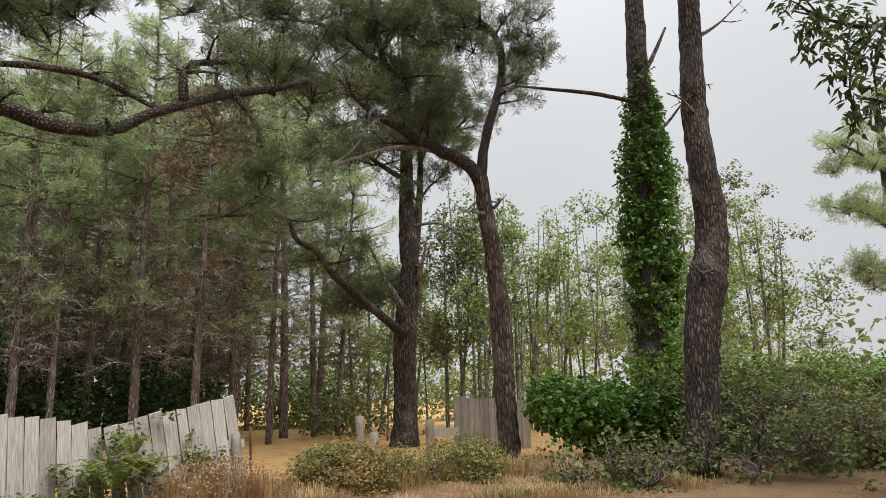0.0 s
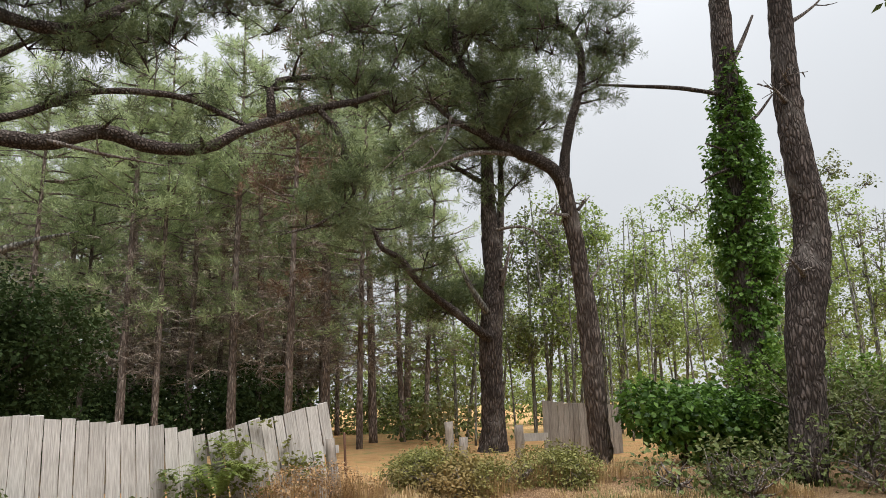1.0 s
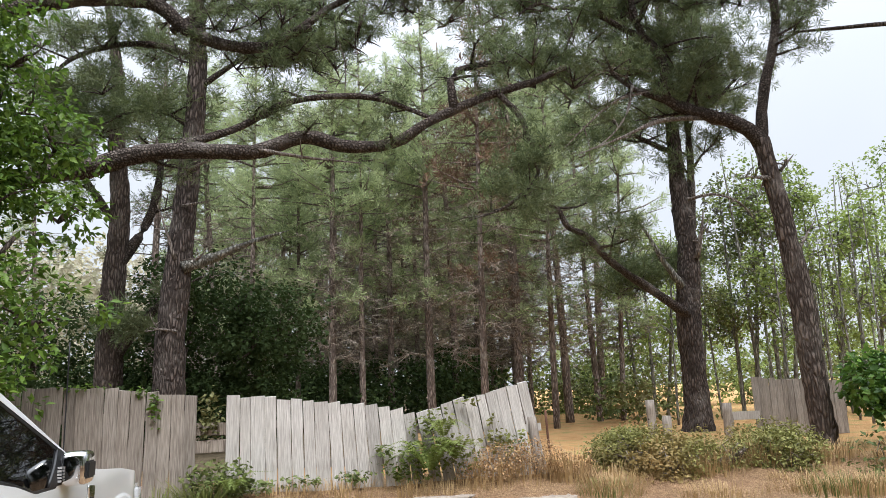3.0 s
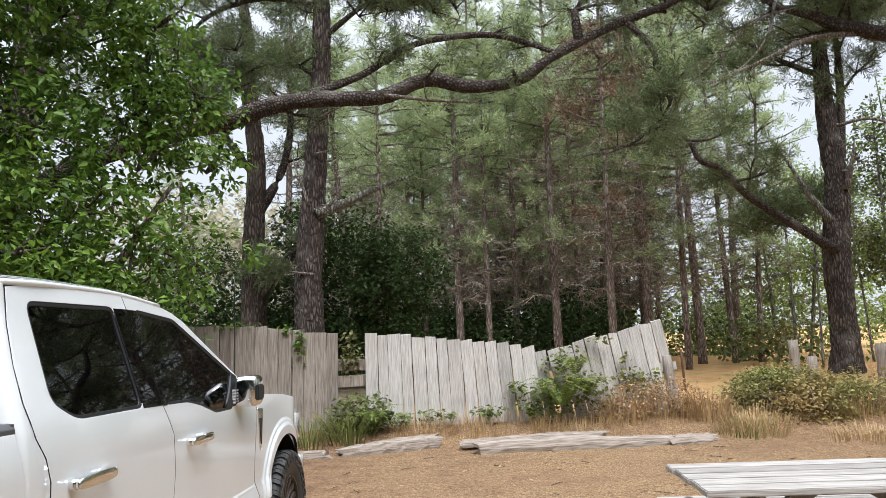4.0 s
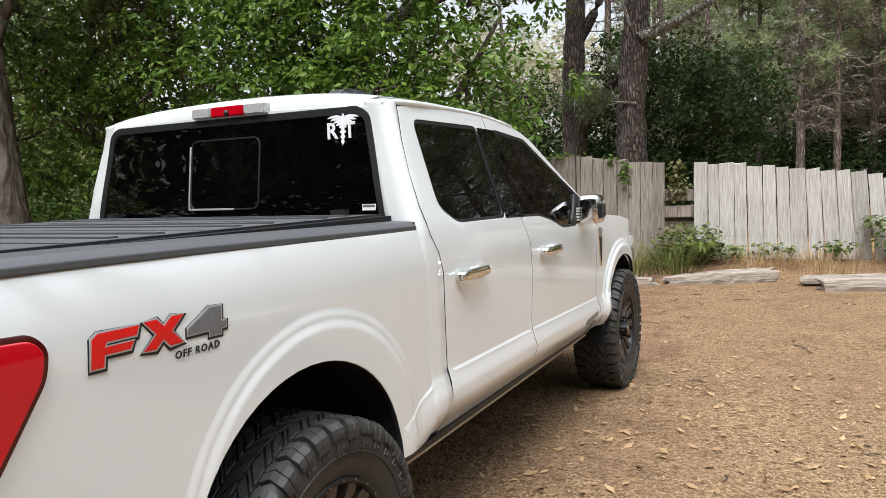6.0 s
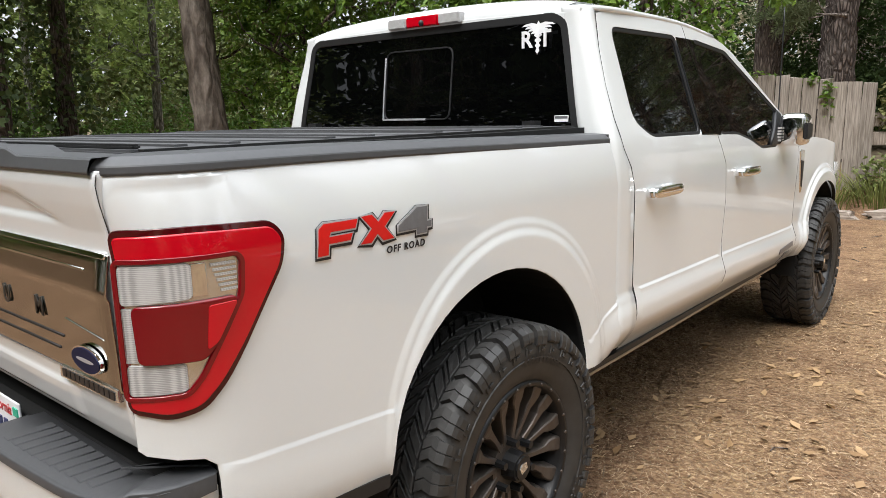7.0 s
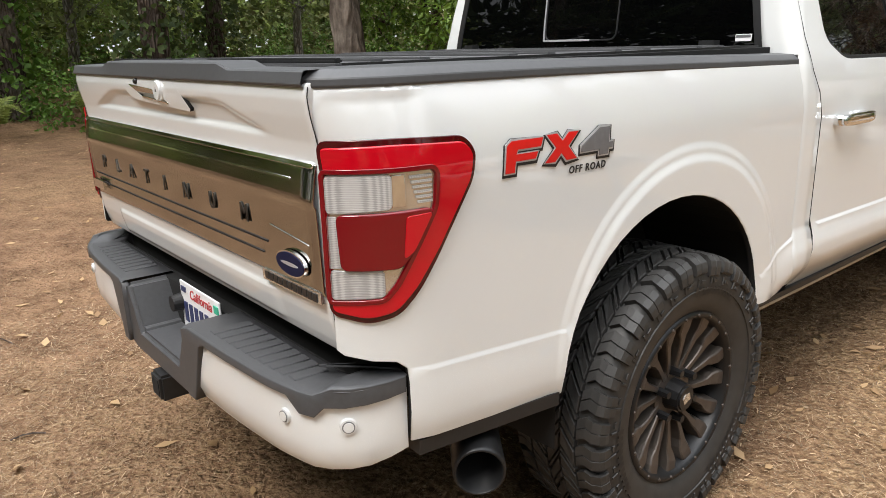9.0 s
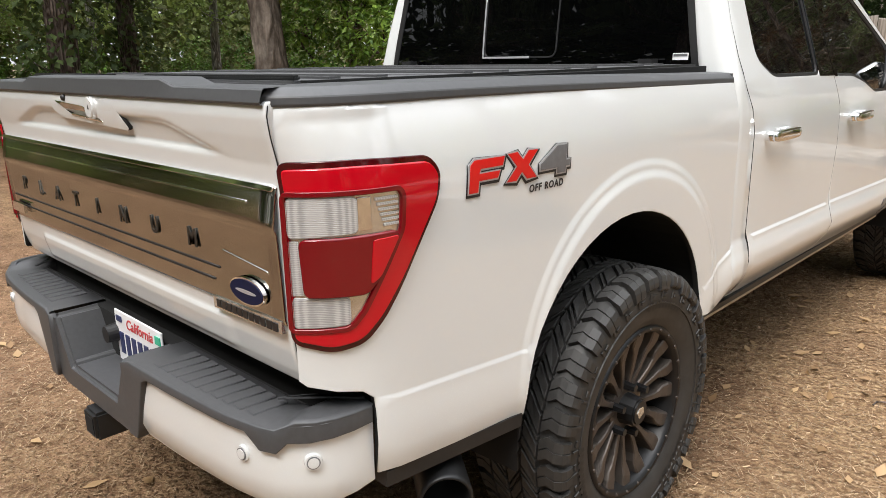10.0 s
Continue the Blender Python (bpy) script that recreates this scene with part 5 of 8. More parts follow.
def build_surrounding_woods():
    """Woods that close the place behind and beside the camera, seen in paint and glass alone."""
    rng = np.random.default_rng(99)
    spots = [(-5, -13), (3, -14), (10, -11), (15, -4), (-11, -11), (17, 2)]
    first = None
    for k, (x, y) in enumerate(spots):
        m = pose(x, y, 0, 0, 0, rng.uniform(0, 360))
        if first is None:
            first = forest_pine("surrounding_pine", "tall dark pine at the back of the yard", 171, 15.0, 0.25, 3.5, 3.0, NEEDLES, m, 1.0)
        else:
            copy_thing(first, m)
    belt = np.r_[lumps_in(rng, 190, (-22, 14, -20, -13, 0.8, 15.0), 1.5, 2.6), lumps_in(rng, 40, (17, 24, -15, 5, 0.8, 8.0), 1.4, 2.4)]
    ob = arrays("back_woods", *leaf_crown(rng, belt, 20000, 0.8, spread=0.4), LEAF_DARK)
    tagged(ob, "dark woods closing the yard at the back", "woods", kind="stuff")
    ring = []
    for a in np.linspace(0, 2 * math.pi, 70, endpoint=False):
        d = rng.uniform(62, 85)
        ring.append((d * math.cos(a), 12 + d * math.sin(a), rng.uniform(2, 7), rng.uniform(4, 7), rng.uniform(4, 7), rng.uniform(3.5, 6.5)))
    ob = arrays("distant_woods", *leaf_crown(rng, ring, 9000, 1.1, spread=0.4), LEAF_BRAMBLE)
    tagged(ob, "distant mixed woods round the clearing", "woods", kind="stuff")


build_surrounding_woods()

# ---- the pickup truck ----
from mathutils.geometry import delaunay_2d_cdt

truck = empty("pickup_truck", "pearl white crew-cab pickup truck with chrome trim and dark wheels", "pickup truck")


def smooth01(t):
    t = min(max(t, 0.0), 1.0)
    return t * t * (3 - 2 * t)


def arch(cy, cz, a, b, lo, n=26):
    """Points over a wheel, from the rear foot to the front foot; below cz the sides drop to lo."""
    pts = [(cy - a * 1.0, lo)]
    for k in range(n + 1):
        t = math.pi - math.pi * k / n
        pts.append((cy + a * math.cos(t), cz + b * math.sin(t)))
    pts.append((cy + a * 1.0, lo))
    return pts


CREASE = ((-1.2, 0.85), (-0.5, 0.79), (-0.2, 0.74), (0.30, 0.70), (0.47, 0.715), (0.60, 0.775), (0.68, 0.80), (0.8, 0.825), (1.78, 0.81), (2.73, 0.785), (3.2, 0.775), (5.0, 0.77))


def crease_z(u):
    return float(np.interp(u, [c[0] for c in CREASE], [c[1] for c in CREASE]))


def flare(u, z, cy, cz, a, b):
    if z < cz:
        r = abs(u - cy) / a
    else:
        r = math.hypot((u - cy) / a, (z - cz) / b)
    return 0.4 * smooth01((1.03 - r) / 0.05) + 0.6 * smooth01((0.97 - r) / 0.06)


def lip(z):
    """How far the tailgate's upper edge stands proud of its face."""
    return float(np.interp(z, (1.26, 1.30, 1.35, 1.385, 1.405, 1.42), (0.0, 0.004, 0.015, 0.020, 0.018, 0.008)))


def side(u, z):
    """A point on the truck's right flank: u runs along the truck and round its rear corner, z is height."""
    if z < 1.38:
        x = 0.978 - ((0.9 * (z - 1.22) ** 2 if z > 1.22 else 0.0) if u < 0.7 else (0.5 * (z - 1.2) ** 2 if z > 1.2 else 0.0))
    else:
        x = 0.962 - 0.30 * (z - 1.38)
    if u < 0.7 and z > 1.38:
        x = 0.955 - 0.30 * (z - 1.38) - 25 * max(z - 1.40, 0) ** 2
    zc = crease_z(u)
    drop = zc - z
    if drop > 0:
        k = smooth01((u - 0.55) / 0.2)
        x += (0.003 + 0.004 * k) * min(drop / 0.010, 1.0) + (0.003 + 0.011 * k) * smooth01((drop - 0.01) / 0.075) - (0.035 + 0.05 * k) * smooth01((drop - 0.115) / 0.17)
    x += 0.011 * max(flare(u, z, 0.03, 0.66, 0.548, 0.525), 0.0)
    x += 0.026 * max(flare(u, z, 3.694, 0.60, 0.56, 0.50), 0.0)
    if u > 3.9:
        x -= 0.55 * (u - 3.9) ** 2
    if u < -0.90:
        th = min((-0.90 - u) / 0.185, 1.5)
        out = lip(z) * smooth01(th / 1.1)
        x = max(x, 0.955) if z > 1.3 and z < 1.40 else x
        return Vector((x - 0.17 * (1 - math.cos(th)) - 0.008, -0.90 - 0.20 * math.sin(th) - out, z))
    return Vector((x - 0.008 * smooth01((0.55 - u) / 1.4), u, z))


def cab_side(u, z):
    """The cab's flank, turning round its rear corner."""
    r = 0.085
    u0 = 0.735 + 0.03 * smooth01((z - 1.4) / 0.45)
    if z > 1.38:
        x = 0.962 - 0.30 * (z - 1.38)
    else:
        x = side(max(u, 0.75), z).x
    if u >= u0:
        return Vector((x, u, z))
    th = min((u0 - u) / r, math.pi / 2)
    return Vector((x - r * (1 - math.cos(th)), u0 - r * math.sin(th), z))


def inside(p, poly):
    x, y = p
    hit = False
    j = len(poly) - 1
    for i in range(len(poly)):
        (xi, yi), (xj, yj) = poly[i], poly[j]
        if (yi > y) != (yj > y) and x < (xj - xi) * (y - yi) / (yj - yi) + xi:
            hit = not hit
        j = i
    return hit


def densify(poly, step):
    out = []
    for (x0, y0), (x1, y1) in zip(poly, poly[1:] + poly[:1]):
        n = max(1, int(math.hypot(x1 - x0, y1 - y0) / step))
        out += [(x0 + (x1 - x0) * k / n, y0 + (y1 - y0) * k / n) for k in range(n)]
    return out


def rounded(poly, r, n=4):
    """The polygon with its corners rounded."""
    out = []
    for k in range(len(poly)):
        p0, p1, p2 = Vector(poly[k - 1]), Vector(poly[k]), Vector(poly[(k + 1) % len(poly)])
        a, b = p0 - p1, p2 - p1
        q = min(r, a.length * 0.45, b.length * 0.45)
        a, b = p1 + a.normalized() * q, p1 + b.normalized() * q
        for i in range(n + 1):
            t = i / n
            c = a * (1 - t) ** 2 + p1 * 2 * t * (1 - t) + b * t * t
            out.append((c.x, c.y))
    return out


def grown(poly, d):
    """The polygon pushed outwards by d."""
    area = sum(x0 * y1 - x1 * y0 for (x0, y0), (x1, y1) in zip(poly, poly[1:] + poly[:1]))
    s = 1 if area > 0 else -1
    out = []
    for k in range(len(poly)):
        p0, p1, p2 = Vector(poly[k - 1]), Vector(poly[k]), Vector(poly[(k + 1) % len(poly)])
        a, b = (p1 - p0), (p2 - p1)
        if a.length < 1e-7 or b.length < 1e-7:
            out.append((p1.x, p1.y))
            continue
        n = Vector((a.y, -a.x)).normalized() + Vector((b.y, -b.x)).normalized()
        if n.length < 1e-6:
            n = Vector((a.y, -a.x))
        n = n.normalized() * s * d
        out.append((p1.x + n.x, p1.y + n.y))
    return out


def sheet(name, outline, surface, mat, parent, holes=(), step=0.05, lines=(), lift=0.0, depth=0.022, label="", mirror=False, edge=0.0025):
    """A curved panel over a flat outline, with a rolled edge. surface maps the outline's plane to space."""
    loops = [densify(list(outline), step)] + [densify(list(h), step) for h in holes]
    pts, edges = [], []
    for loop in loops:
        at = len(pts)
        pts += loop
        edges += [(at + k, at + (k + 1) % len(loop)) for k in range(len(loop))]
    rim = len(pts)
    for k, loop in enumerate(loops):
        for p in grown(loop, -0.008 if k == 0 else 0.008):
            if inside(p, loops[0]) and not any(inside(p, h) for h in loops[1:]):
                pts.append(p)
    guide = []
    tight = [grown(loops[0], -0.010)] + [grown(h, 0.010) for h in loops[1:]]
    for line in lines:
        for (x0, y0), (x1, y1) in zip(line, line[1:]):
            last = None
            n = max(1, int(math.hypot(x1 - x0, y1 - y0) / (step * 0.7)))
            for i in range(n + 1):
                q = (x0 + (x1 - x0) * i / n, y0 + (y1 - y0) * i / n)
                ok = inside(q, tight[0]) and not any(inside(q, h) for h in tight[1:])
                if ok:
                    pts.append(q)
                    guide.append(q)
                    if last:
                        edges.append((len(pts) - 2, len(pts) - 1))
                last = ok
    xs, ys = [p[0] for p in loops[0]], [p[1] for p in loops[0]]
    shy = [grown(loops[0], -0.35 * step)] + [grown(h, 0.35 * step) for h in loops[1:]]
    near = np.array(guide) if guide else None
    for i in range(int((max(xs) - min(xs)) / step) + 1):
        for j in range(int((max(ys) - min(ys)) / step) + 1):
            q = (min(xs) + (i + 0.5 * (j % 2)) * step, min(ys) + j * step)
            if inside(q, shy[0]) and not any(inside(q, h) for h in shy[1:]):
                if not guide or np.min(np.hypot(*(near - q).T)) > 0.4 * step:
                    pts.append(q)
    vs, _e, fs, orig, _oe, _of = delaunay_2d_cdt([Vector(p) for p in pts], edges, [], 0, 1e-5)
    keep = []
    for f in fs:
        c = sum((vs[i] for i in f), Vector((0, 0))) / len(f)
        if inside(c, loops[0]) and not any(inside(c, h) for h in loops[1:]):
            keep.append(tuple(f))
    s = -1.0 if mirror else 1.0

    def facing(p):
        e = 0.002
        n = (surface(p[0] + e, p[1]) - surface(p[0] - e, p[1])).cross(surface(p[0], p[1] + e) - surface(p[0], p[1] - e))
        return n.normalized() if n.length > 1e-12 else Vector((1, 0, 0))

    def at(p, off):
        q = surface(p[0], p[1]) + facing(p) * off
        return (q.x * s, q.y, q.z)

    def turned(n):
        return Vector((n.x * s, n.y, n.z))

    bm = bmesh.new()
    made = [bm.verts.new(at(v, lift)) for v in vs]
    normal = {m: turned(facing(v)) for m, v in zip(made, vs)}
    for f in keep:
        try:
            bm.faces.new([made[i] for i in (f if not mirror else f[::-1])])
        except ValueError:
            pass
    for v in [v for v in bm.verts if not v.link_faces]:
        bm.verts.remove(v)
    # rolled edge and flange
    for k, loop in enumerate(loops):
        a = grown(loop, edge if k == 0 else -edge)
        r0 = [bm.verts.new(at(p, lift)) for p in loop]
        r1 = [bm.verts.new(at(p, lift - edge * 1.3)) for p in a]
        r2 = [bm.verts.new(at(p, lift - depth)) for p in a]
        for i, p in enumerate(loop):
            n = turned(facing(p))
            away = (r1[i].co - r0[i].co)
            away = (away - n * away.dot(n)).normalized()
            normal[r0[i]], normal[r1[i]], normal[r2[i]] = n, (n + away * 1.6).normalized(), away
        area = sum(x0 * y1 - x1 * y0 for (x0, y0), (x1, y1) in zip(loop, loop[1:] + loop[:1]))
        flip = (area > 0) != (k > 0)
        for ra, rb in ((r0, r1), (r1, r2)):
            for i in range(len(loop)):
                j = (i + 1) % len(loop)
                q = (ra[i], rb[i], rb[j], ra[j])
                face = bm.faces.new(q if flip != mirror else q[::-1])
                # flanges of painted panels go near black, gap shade in the colour
                face.material_index = 1 if ra is r1 and mat is PAINT else 0
    bm.verts.index_update()
    normals = [tuple(normal[v]) for v in bm.verts]
    ob = part(name, bm, mat, parent, label, smooth=True)
    if mat is PAINT:
        ob.data.materials.append(VOID)
    ob.data.normals_split_custom_set_from_vertices(normals)
    return ob


def loft(name, rows, mat, parent, label=""):
    """A smooth skin through rows of points, each row as long as the others."""
    v = np.array(rows, float)
    n, m = v.shape[:2]
    i, j = np.meshgrid(np.arange(n - 1), np.arange(m - 1), indexing="ij")
    f = np.stack([i * m + j, i * m + j + 1, (i + 1) * m + j + 1, (i + 1) * m + j], -1).reshape(-1, 4)
    return arrays(name, v.reshape(-1, 3), f, mat, parent, label, smooth=True)


def creased(ob, degrees=14):
    """Keeps the hard edges of a smooth skin sharp."""
    bm = bmesh.new()
    bm.from_mesh(ob.data)
    for e in bm.edges:
        e.smooth = len(e.link_faces) == 2 and e.calc_face_angle(0.0) < radians(degrees)
    bm.to_mesh(ob.data)
    bm.free()
    return ob


def back_y(z):
    """The cab's rear face."""
    return 0.648 + 0.04 * smooth01((z - 1.40) / 0.46)


def crease_lines(u0, u1):
    us = np.linspace(u0, u1, max(3, int(abs(u1 - u0) / 0.08)))
    return [[(u, crease_z(u) + d) for u in us] for d in (0.012, 0.002, 0.0, -0.003, -0.007, -0.010, -0.012, -0.03, -0.05, -0.07, -0.09, -0.12, -0.15, -0.18, -0.21)]


def flare_lines(cy, cz, a, b):
    out = []
    for k in (0.905, 0.915, 0.925, 0.937, 0.943, 0.949, 0.955, 0.961, 0.967, 0.973, 0.985, 0.994, 1.0, 1.006, 1.012, 1.018, 1.024, 1.03, 1.04):
        out.append([(cy + a * k * math.cos(t), cz + b * k * math.sin(t)) for t in np.linspace(0.02, math.pi - 0.02, 70)])
    return out


REAR_ARCH = arch(-0.03, 0.62, 0.475, 0.435, 0.615)
FRONT_ARCH = arch(3.694, 0.56, 0.49, 0.435, 0.56)
BOX = [(-1.118, 1.412), (-1.118, 0.876), (-1.10, 0.866), (-1.04, 0.856), (-0.99, 0.850), (-0.968, 0.832), (-0.966, 0.80), (-0.966, 0.66)] + REAR_ARCH + [(0.655, 0.60), (0.69, 0.66), (0.69, 0.81), (0.675, 0.85), (0.675, 1.24), (0.655, 1.384)]
DOOR_BACK = [(0.775, 1.85), (0.74, 1.72), (0.722, 1.59), (0.722, 1.47), (0.745, 1.36), (0.79, 1.29), (0.815, 1.21), (0.818, 0.84), (0.825, 0.78), (0.80, 0.575)]
B_CUT = [(1.72, 0.575), (1.795, 0.71), (1.765, 0.80), (1.805, 1.07), (1.785, 1.24), (1.70, 1.37), (1.58, 1.868)]
A_CUT = [(2.95, 0.575), (3.04, 0.70), (3.0, 0.80), (3.015, 0.95), (3.06, 1.21), (3.02, 1.33), (2.83, 1.425)]
ROOF_F = [(2.19, 1.765), (2.07, 1.808), (1.9, 1.845), (1.75, 1.858)]
REAR_DOOR = [(u + 0.0048, z) for u, z in DOOR_BACK] + [(u - 0.0042, z) for u, z in B_CUT] + [(1.2, 1.874), (0.9, 1.866)]
FRONT_DOOR = [(u + 0.0048, z) for u, z in B_CUT[::-1]] + [(u - 0.0042, z) for u, z in A_CUT] + ROOF_F
REAR_WIN = rounded([(0.865, 1.81), (0.868, 1.46), (1.00, 1.39), (1.515, 1.384), (1.48, 1.815)], 0.05)
FRONT_WIN = rounded([(1.675, 1.812), (1.735, 1.374), (1.97, 1.367), (2.14, 1.335), (2.34, 1.278), (2.60, 1.275), (2.72, 1.47), (2.07, 1.778)], 0.03)


def pillow(bm, centre, half, square=0.45, u=24, v=14):
    """A rounded block: a ball pressed towards a box."""
    made = bmesh.ops.create_uvsphere(bm, u_segments=u, v_segments=v, radius=1.0)["verts"]
    for q in made:
        n = q.co.normalized()
        q.co = Vector([c + h * math.copysign(abs(k) ** square, k) for c, h, k in zip(centre, half, n)])


def build_flank(mirror):
    tag = dict(mirror=mirror)
    sheet("box_side", BOX, side, PAINT, truck, step=0.05, lines=crease_lines(-1.0, 0.68) + flare_lines(0.03, 0.66, 0.548, 0.525) + [[(u, z) for u in np.linspace(-1.12, 0.66, 40)] for z in (1.37, 1.385, 1.395, 1.402, 1.407)], **tag)
    door = sheet("rear_door", REAR_DOOR, cab_side, PAINT, truck, [REAR_WIN], 0.05, crease_lines(0.83, 1.77), edge=0.0009, **tag)
    sheet("window_glass", grown(REAR_WIN, 0.012), cab_side, GLASS, door, (), 0.06, lift=-0.010, **tag)
    sheet("window_seal", grown(REAR_WIN, 0.003), cab_side, BLACK, door, [grown(REAR_WIN, -0.013)], 0.05, lift=-0.004, **tag)
    sheet("pillar_trim", [(1.476, 1.806), (1.584, 1.806), (1.690, 1.378), (1.508, 1.383)], cab_side, GLASS, door, (), 0.05, lift=0.0015, **tag)
    door2 = sheet("front_door", FRONT_DOOR, cab_side, PAINT, truck, [FRONT_WIN], 0.05, crease_lines(1.8, 3.0), edge=0.0009, **tag)
    sheet("window_glass", grown(FRONT_WIN, 0.012), cab_side, GLASS, door2, (), 0.06, lift=-0.010, **tag)
    sheet("window_seal", grown(FRONT_WIN, 0.003), cab_side, BLACK, door2, [grown(FRONT_WIN, -0.013)], 0.05, lift=-0.004, **tag)
    sheet("pillar_trim", [(1.600, 1.806), (1.682, 1.804), (1.742, 1.374), (1.708, 1.375)], cab_side, GLASS, door2, (), 0.05, lift=0.0015, **tag)
    sheet("pillar_seam", [(1.586, 1.806), (1.603, 1.806), (1.711, 1.378), (1.693, 1.378)], cab_side, GLOSS, door2, (), 0.05, lift=0.0025, depth=0.004, edge=0.001, **tag)
    sheet("mirror_triangle", [(2.50, 1.292), (2.66, 1.288), (2.76, 1.45), (2.70, 1.475)], cab_side, BLACK, door2, (), 0.05, lift=0.002, **tag)
    for thing, u0 in ((door, 0.90), (door2, 1.91)):
        s = -1 if mirror else 1
        bm = bmesh.new()
        pillow(bm, (s * 1.014, u0 + 0.142, 1.183), (0.013, 0.135, 0.022), 0.5)
        for yy in (u0 + 0.035, u0 + 0.25):
            bar(bm, (s * 0.97, yy, 1.183), (s * 1.01, yy, 1.183), 0.04, 0.034)
        part("door_handle", bm, CHROME, thing, "chrome door handle", smooth=True)
    rows = []
    for z in np.linspace(0.60, 1.866, 110):
        cut_u = float(np.interp(z, [q[1] for q in DOOR_BACK[::-1]], [q[0] for q in DOOR_BACK[::-1]])) - 0.0055
        yb = back_y(z)
        x = side(0.75, z).x if z < 1.38 else 0.962 - 0.30 * (z - 1.38)
        r = min(0.058, cut_u - yb - 0.004)
        win = 0.832 - 0.244 * max(z - 1.405, 0.0) + 0.004
        row = [(x - 0.022, cut_u + 0.0012, z), (x - 0.0015, cut_u + 0.0012, z), (x, cut_u, z)]
        row += [(x, cut_u + (yb + r - cut_u) * t, z) for t in (0.5,)]
        row += [(x - r * (1 - math.cos(a)), yb + r - r * math.sin(a), z) for a in np.linspace(0, math.pi / 2, 10)]
        row += [(x - r + (win - x + r) * t, yb, z) for t in (0.3, 0.65, 1.0)] + [(win - 0.001, yb + 0.02, z)]
        rows.append([((-q[0] if mirror else q[0]), q[1], q[2]) for q in (row if not mirror else row[::-1])])
    # the pillar's top rolls in under the roof
    top = rows[-1]
    for d, dz in ((0.004, 0.004), (0.014, 0.009), (0.035, 0.013), (0.075, 0.015)):
        rows.append([(q[0] - math.copysign(d * 0.8, q[0]), q[1] + d * 0.6, q[2] + dz) for q in top])
    loft("cab_corner", rows, PAINT, truck)
    fend = [(2.957, 0.575), (3.047, 0.70), (3.007, 0.80), (3.022, 0.95), (3.067, 1.21), (3.033, 1.33), (3.10, 1.322), (3.7, 1.275), (4.1, 1.22), (4.42, 1.15), (4.5, 0.9), (4.5, 0.70), (4.2, 0.60)] + FRONT_ARCH[::-1]
    sheet("front_fender", fend[::-1], side, PAINT, truck, step=0.05, lines=flare_lines(3.694, 0.60, 0.56, 0.50), edge=0.0009, **tag)
    # dark joints between the panels
    for line, z0, z1 in ((DOOR_BACK, 0.60, 1.86), (B_CUT, 0.58, 1.86), (A_CUT, 0.58, 1.42)):
        way = sorted(line, key=lambda c: c[1])
        rows = []
        for z in np.linspace(z0, z1, 60):
            a = cab_side(float(np.interp(z, [c[1] for c in way], [c[0] for c in way])), z)
            rows.append([((-1 if mirror else 1) * (a.x - 0.0032), a.y + d, a.z) for d in ((-0.0052, 0.0046) if not mirror else (0.0046, -0.0052))])
        loft("panel_joint", rows, VOID, truck)
    # fender vent
    vent = sheet("fender_vent", rounded([(3.07, 1.235), (3.17, 1.225), (3.14, 0.985), (3.12, 0.965)], 0.015), side, CHROME, truck, (), 0.05, lift=0.006, label="chrome fender vent", **tag)
    sheet("vent_slot", rounded([(3.085, 1.17), (3.15, 1.16), (3.13, 1.0)], 0.01), side, BLACK, vent, (), 0.05, lift=0.010, **tag)
    if not mirror:
        badge = sheet("step_badge", rounded([(2.70, 0.675), (2.96, 0.69), (2.96, 0.665), (2.70, 0.648)], 0.008), side, DECAL_GREY, truck, (), 0.03, lift=0.004)
        for k in range(5):
            z = 0.64 - k * 0.013
            sheet("badge_bar", [(2.80 - 0.004 * k, z), (2.90 - 0.004 * k, z + 0.006), (2.90 - 0.004 * k, z - 0.001), (2.80 - 0.004 * k, z - 0.007)], side, DECAL_GREY, badge, (), 0.03, lift=0.004, depth=0.006, edge=0.0005)
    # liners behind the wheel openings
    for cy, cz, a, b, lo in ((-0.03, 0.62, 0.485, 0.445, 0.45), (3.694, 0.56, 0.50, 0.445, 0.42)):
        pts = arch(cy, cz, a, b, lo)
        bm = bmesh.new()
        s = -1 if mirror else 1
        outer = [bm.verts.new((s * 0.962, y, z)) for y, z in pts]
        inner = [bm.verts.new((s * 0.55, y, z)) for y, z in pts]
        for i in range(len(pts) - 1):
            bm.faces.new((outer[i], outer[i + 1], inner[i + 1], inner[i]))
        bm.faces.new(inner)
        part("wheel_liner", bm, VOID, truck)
    # door mirror
    s = -1 if mirror else 1
    bm = bmesh.new()
    bar(bm, (s * 0.92, 2.70, 1.36), (s * 1.02, 2.70, 1.36), 0.10, 0.04)
    housing = part("door_mirror", bm, BLACK, truck)
    bm = bmesh.new()
    pillow(bm, (s * 1.036, 2.705, 1.368), (0.072, 0.082, 0.090), 0.42)
    part("mirror_cap", bm, CHROME, housing, "chrome mirror cap", smooth=True)
    bm = bmesh.new()
    bar(bm, (s * 1.106, 2.63, 1.36), (s * 1.106, 2.74, 1.36), 0.026, 0.09)
    bmesh.ops.bevel(bm, geom=bm.edges, offset=0.008, segments=2, affect="EDGES")
    part("marker_lamp", bm, BLACK, housing)
    for k in range(5):
        bm = bmesh.new()
        bar(bm, (s * 0.970, 2.614, 1.31 + k * 0.017), (s * 0.990, 2.614, 1.31 + k * 0.017), 0.012, 0.011)
        part("turn_lamp_rib", bm, CLEAR, housing)


build_flank(False)
build_flank(True)

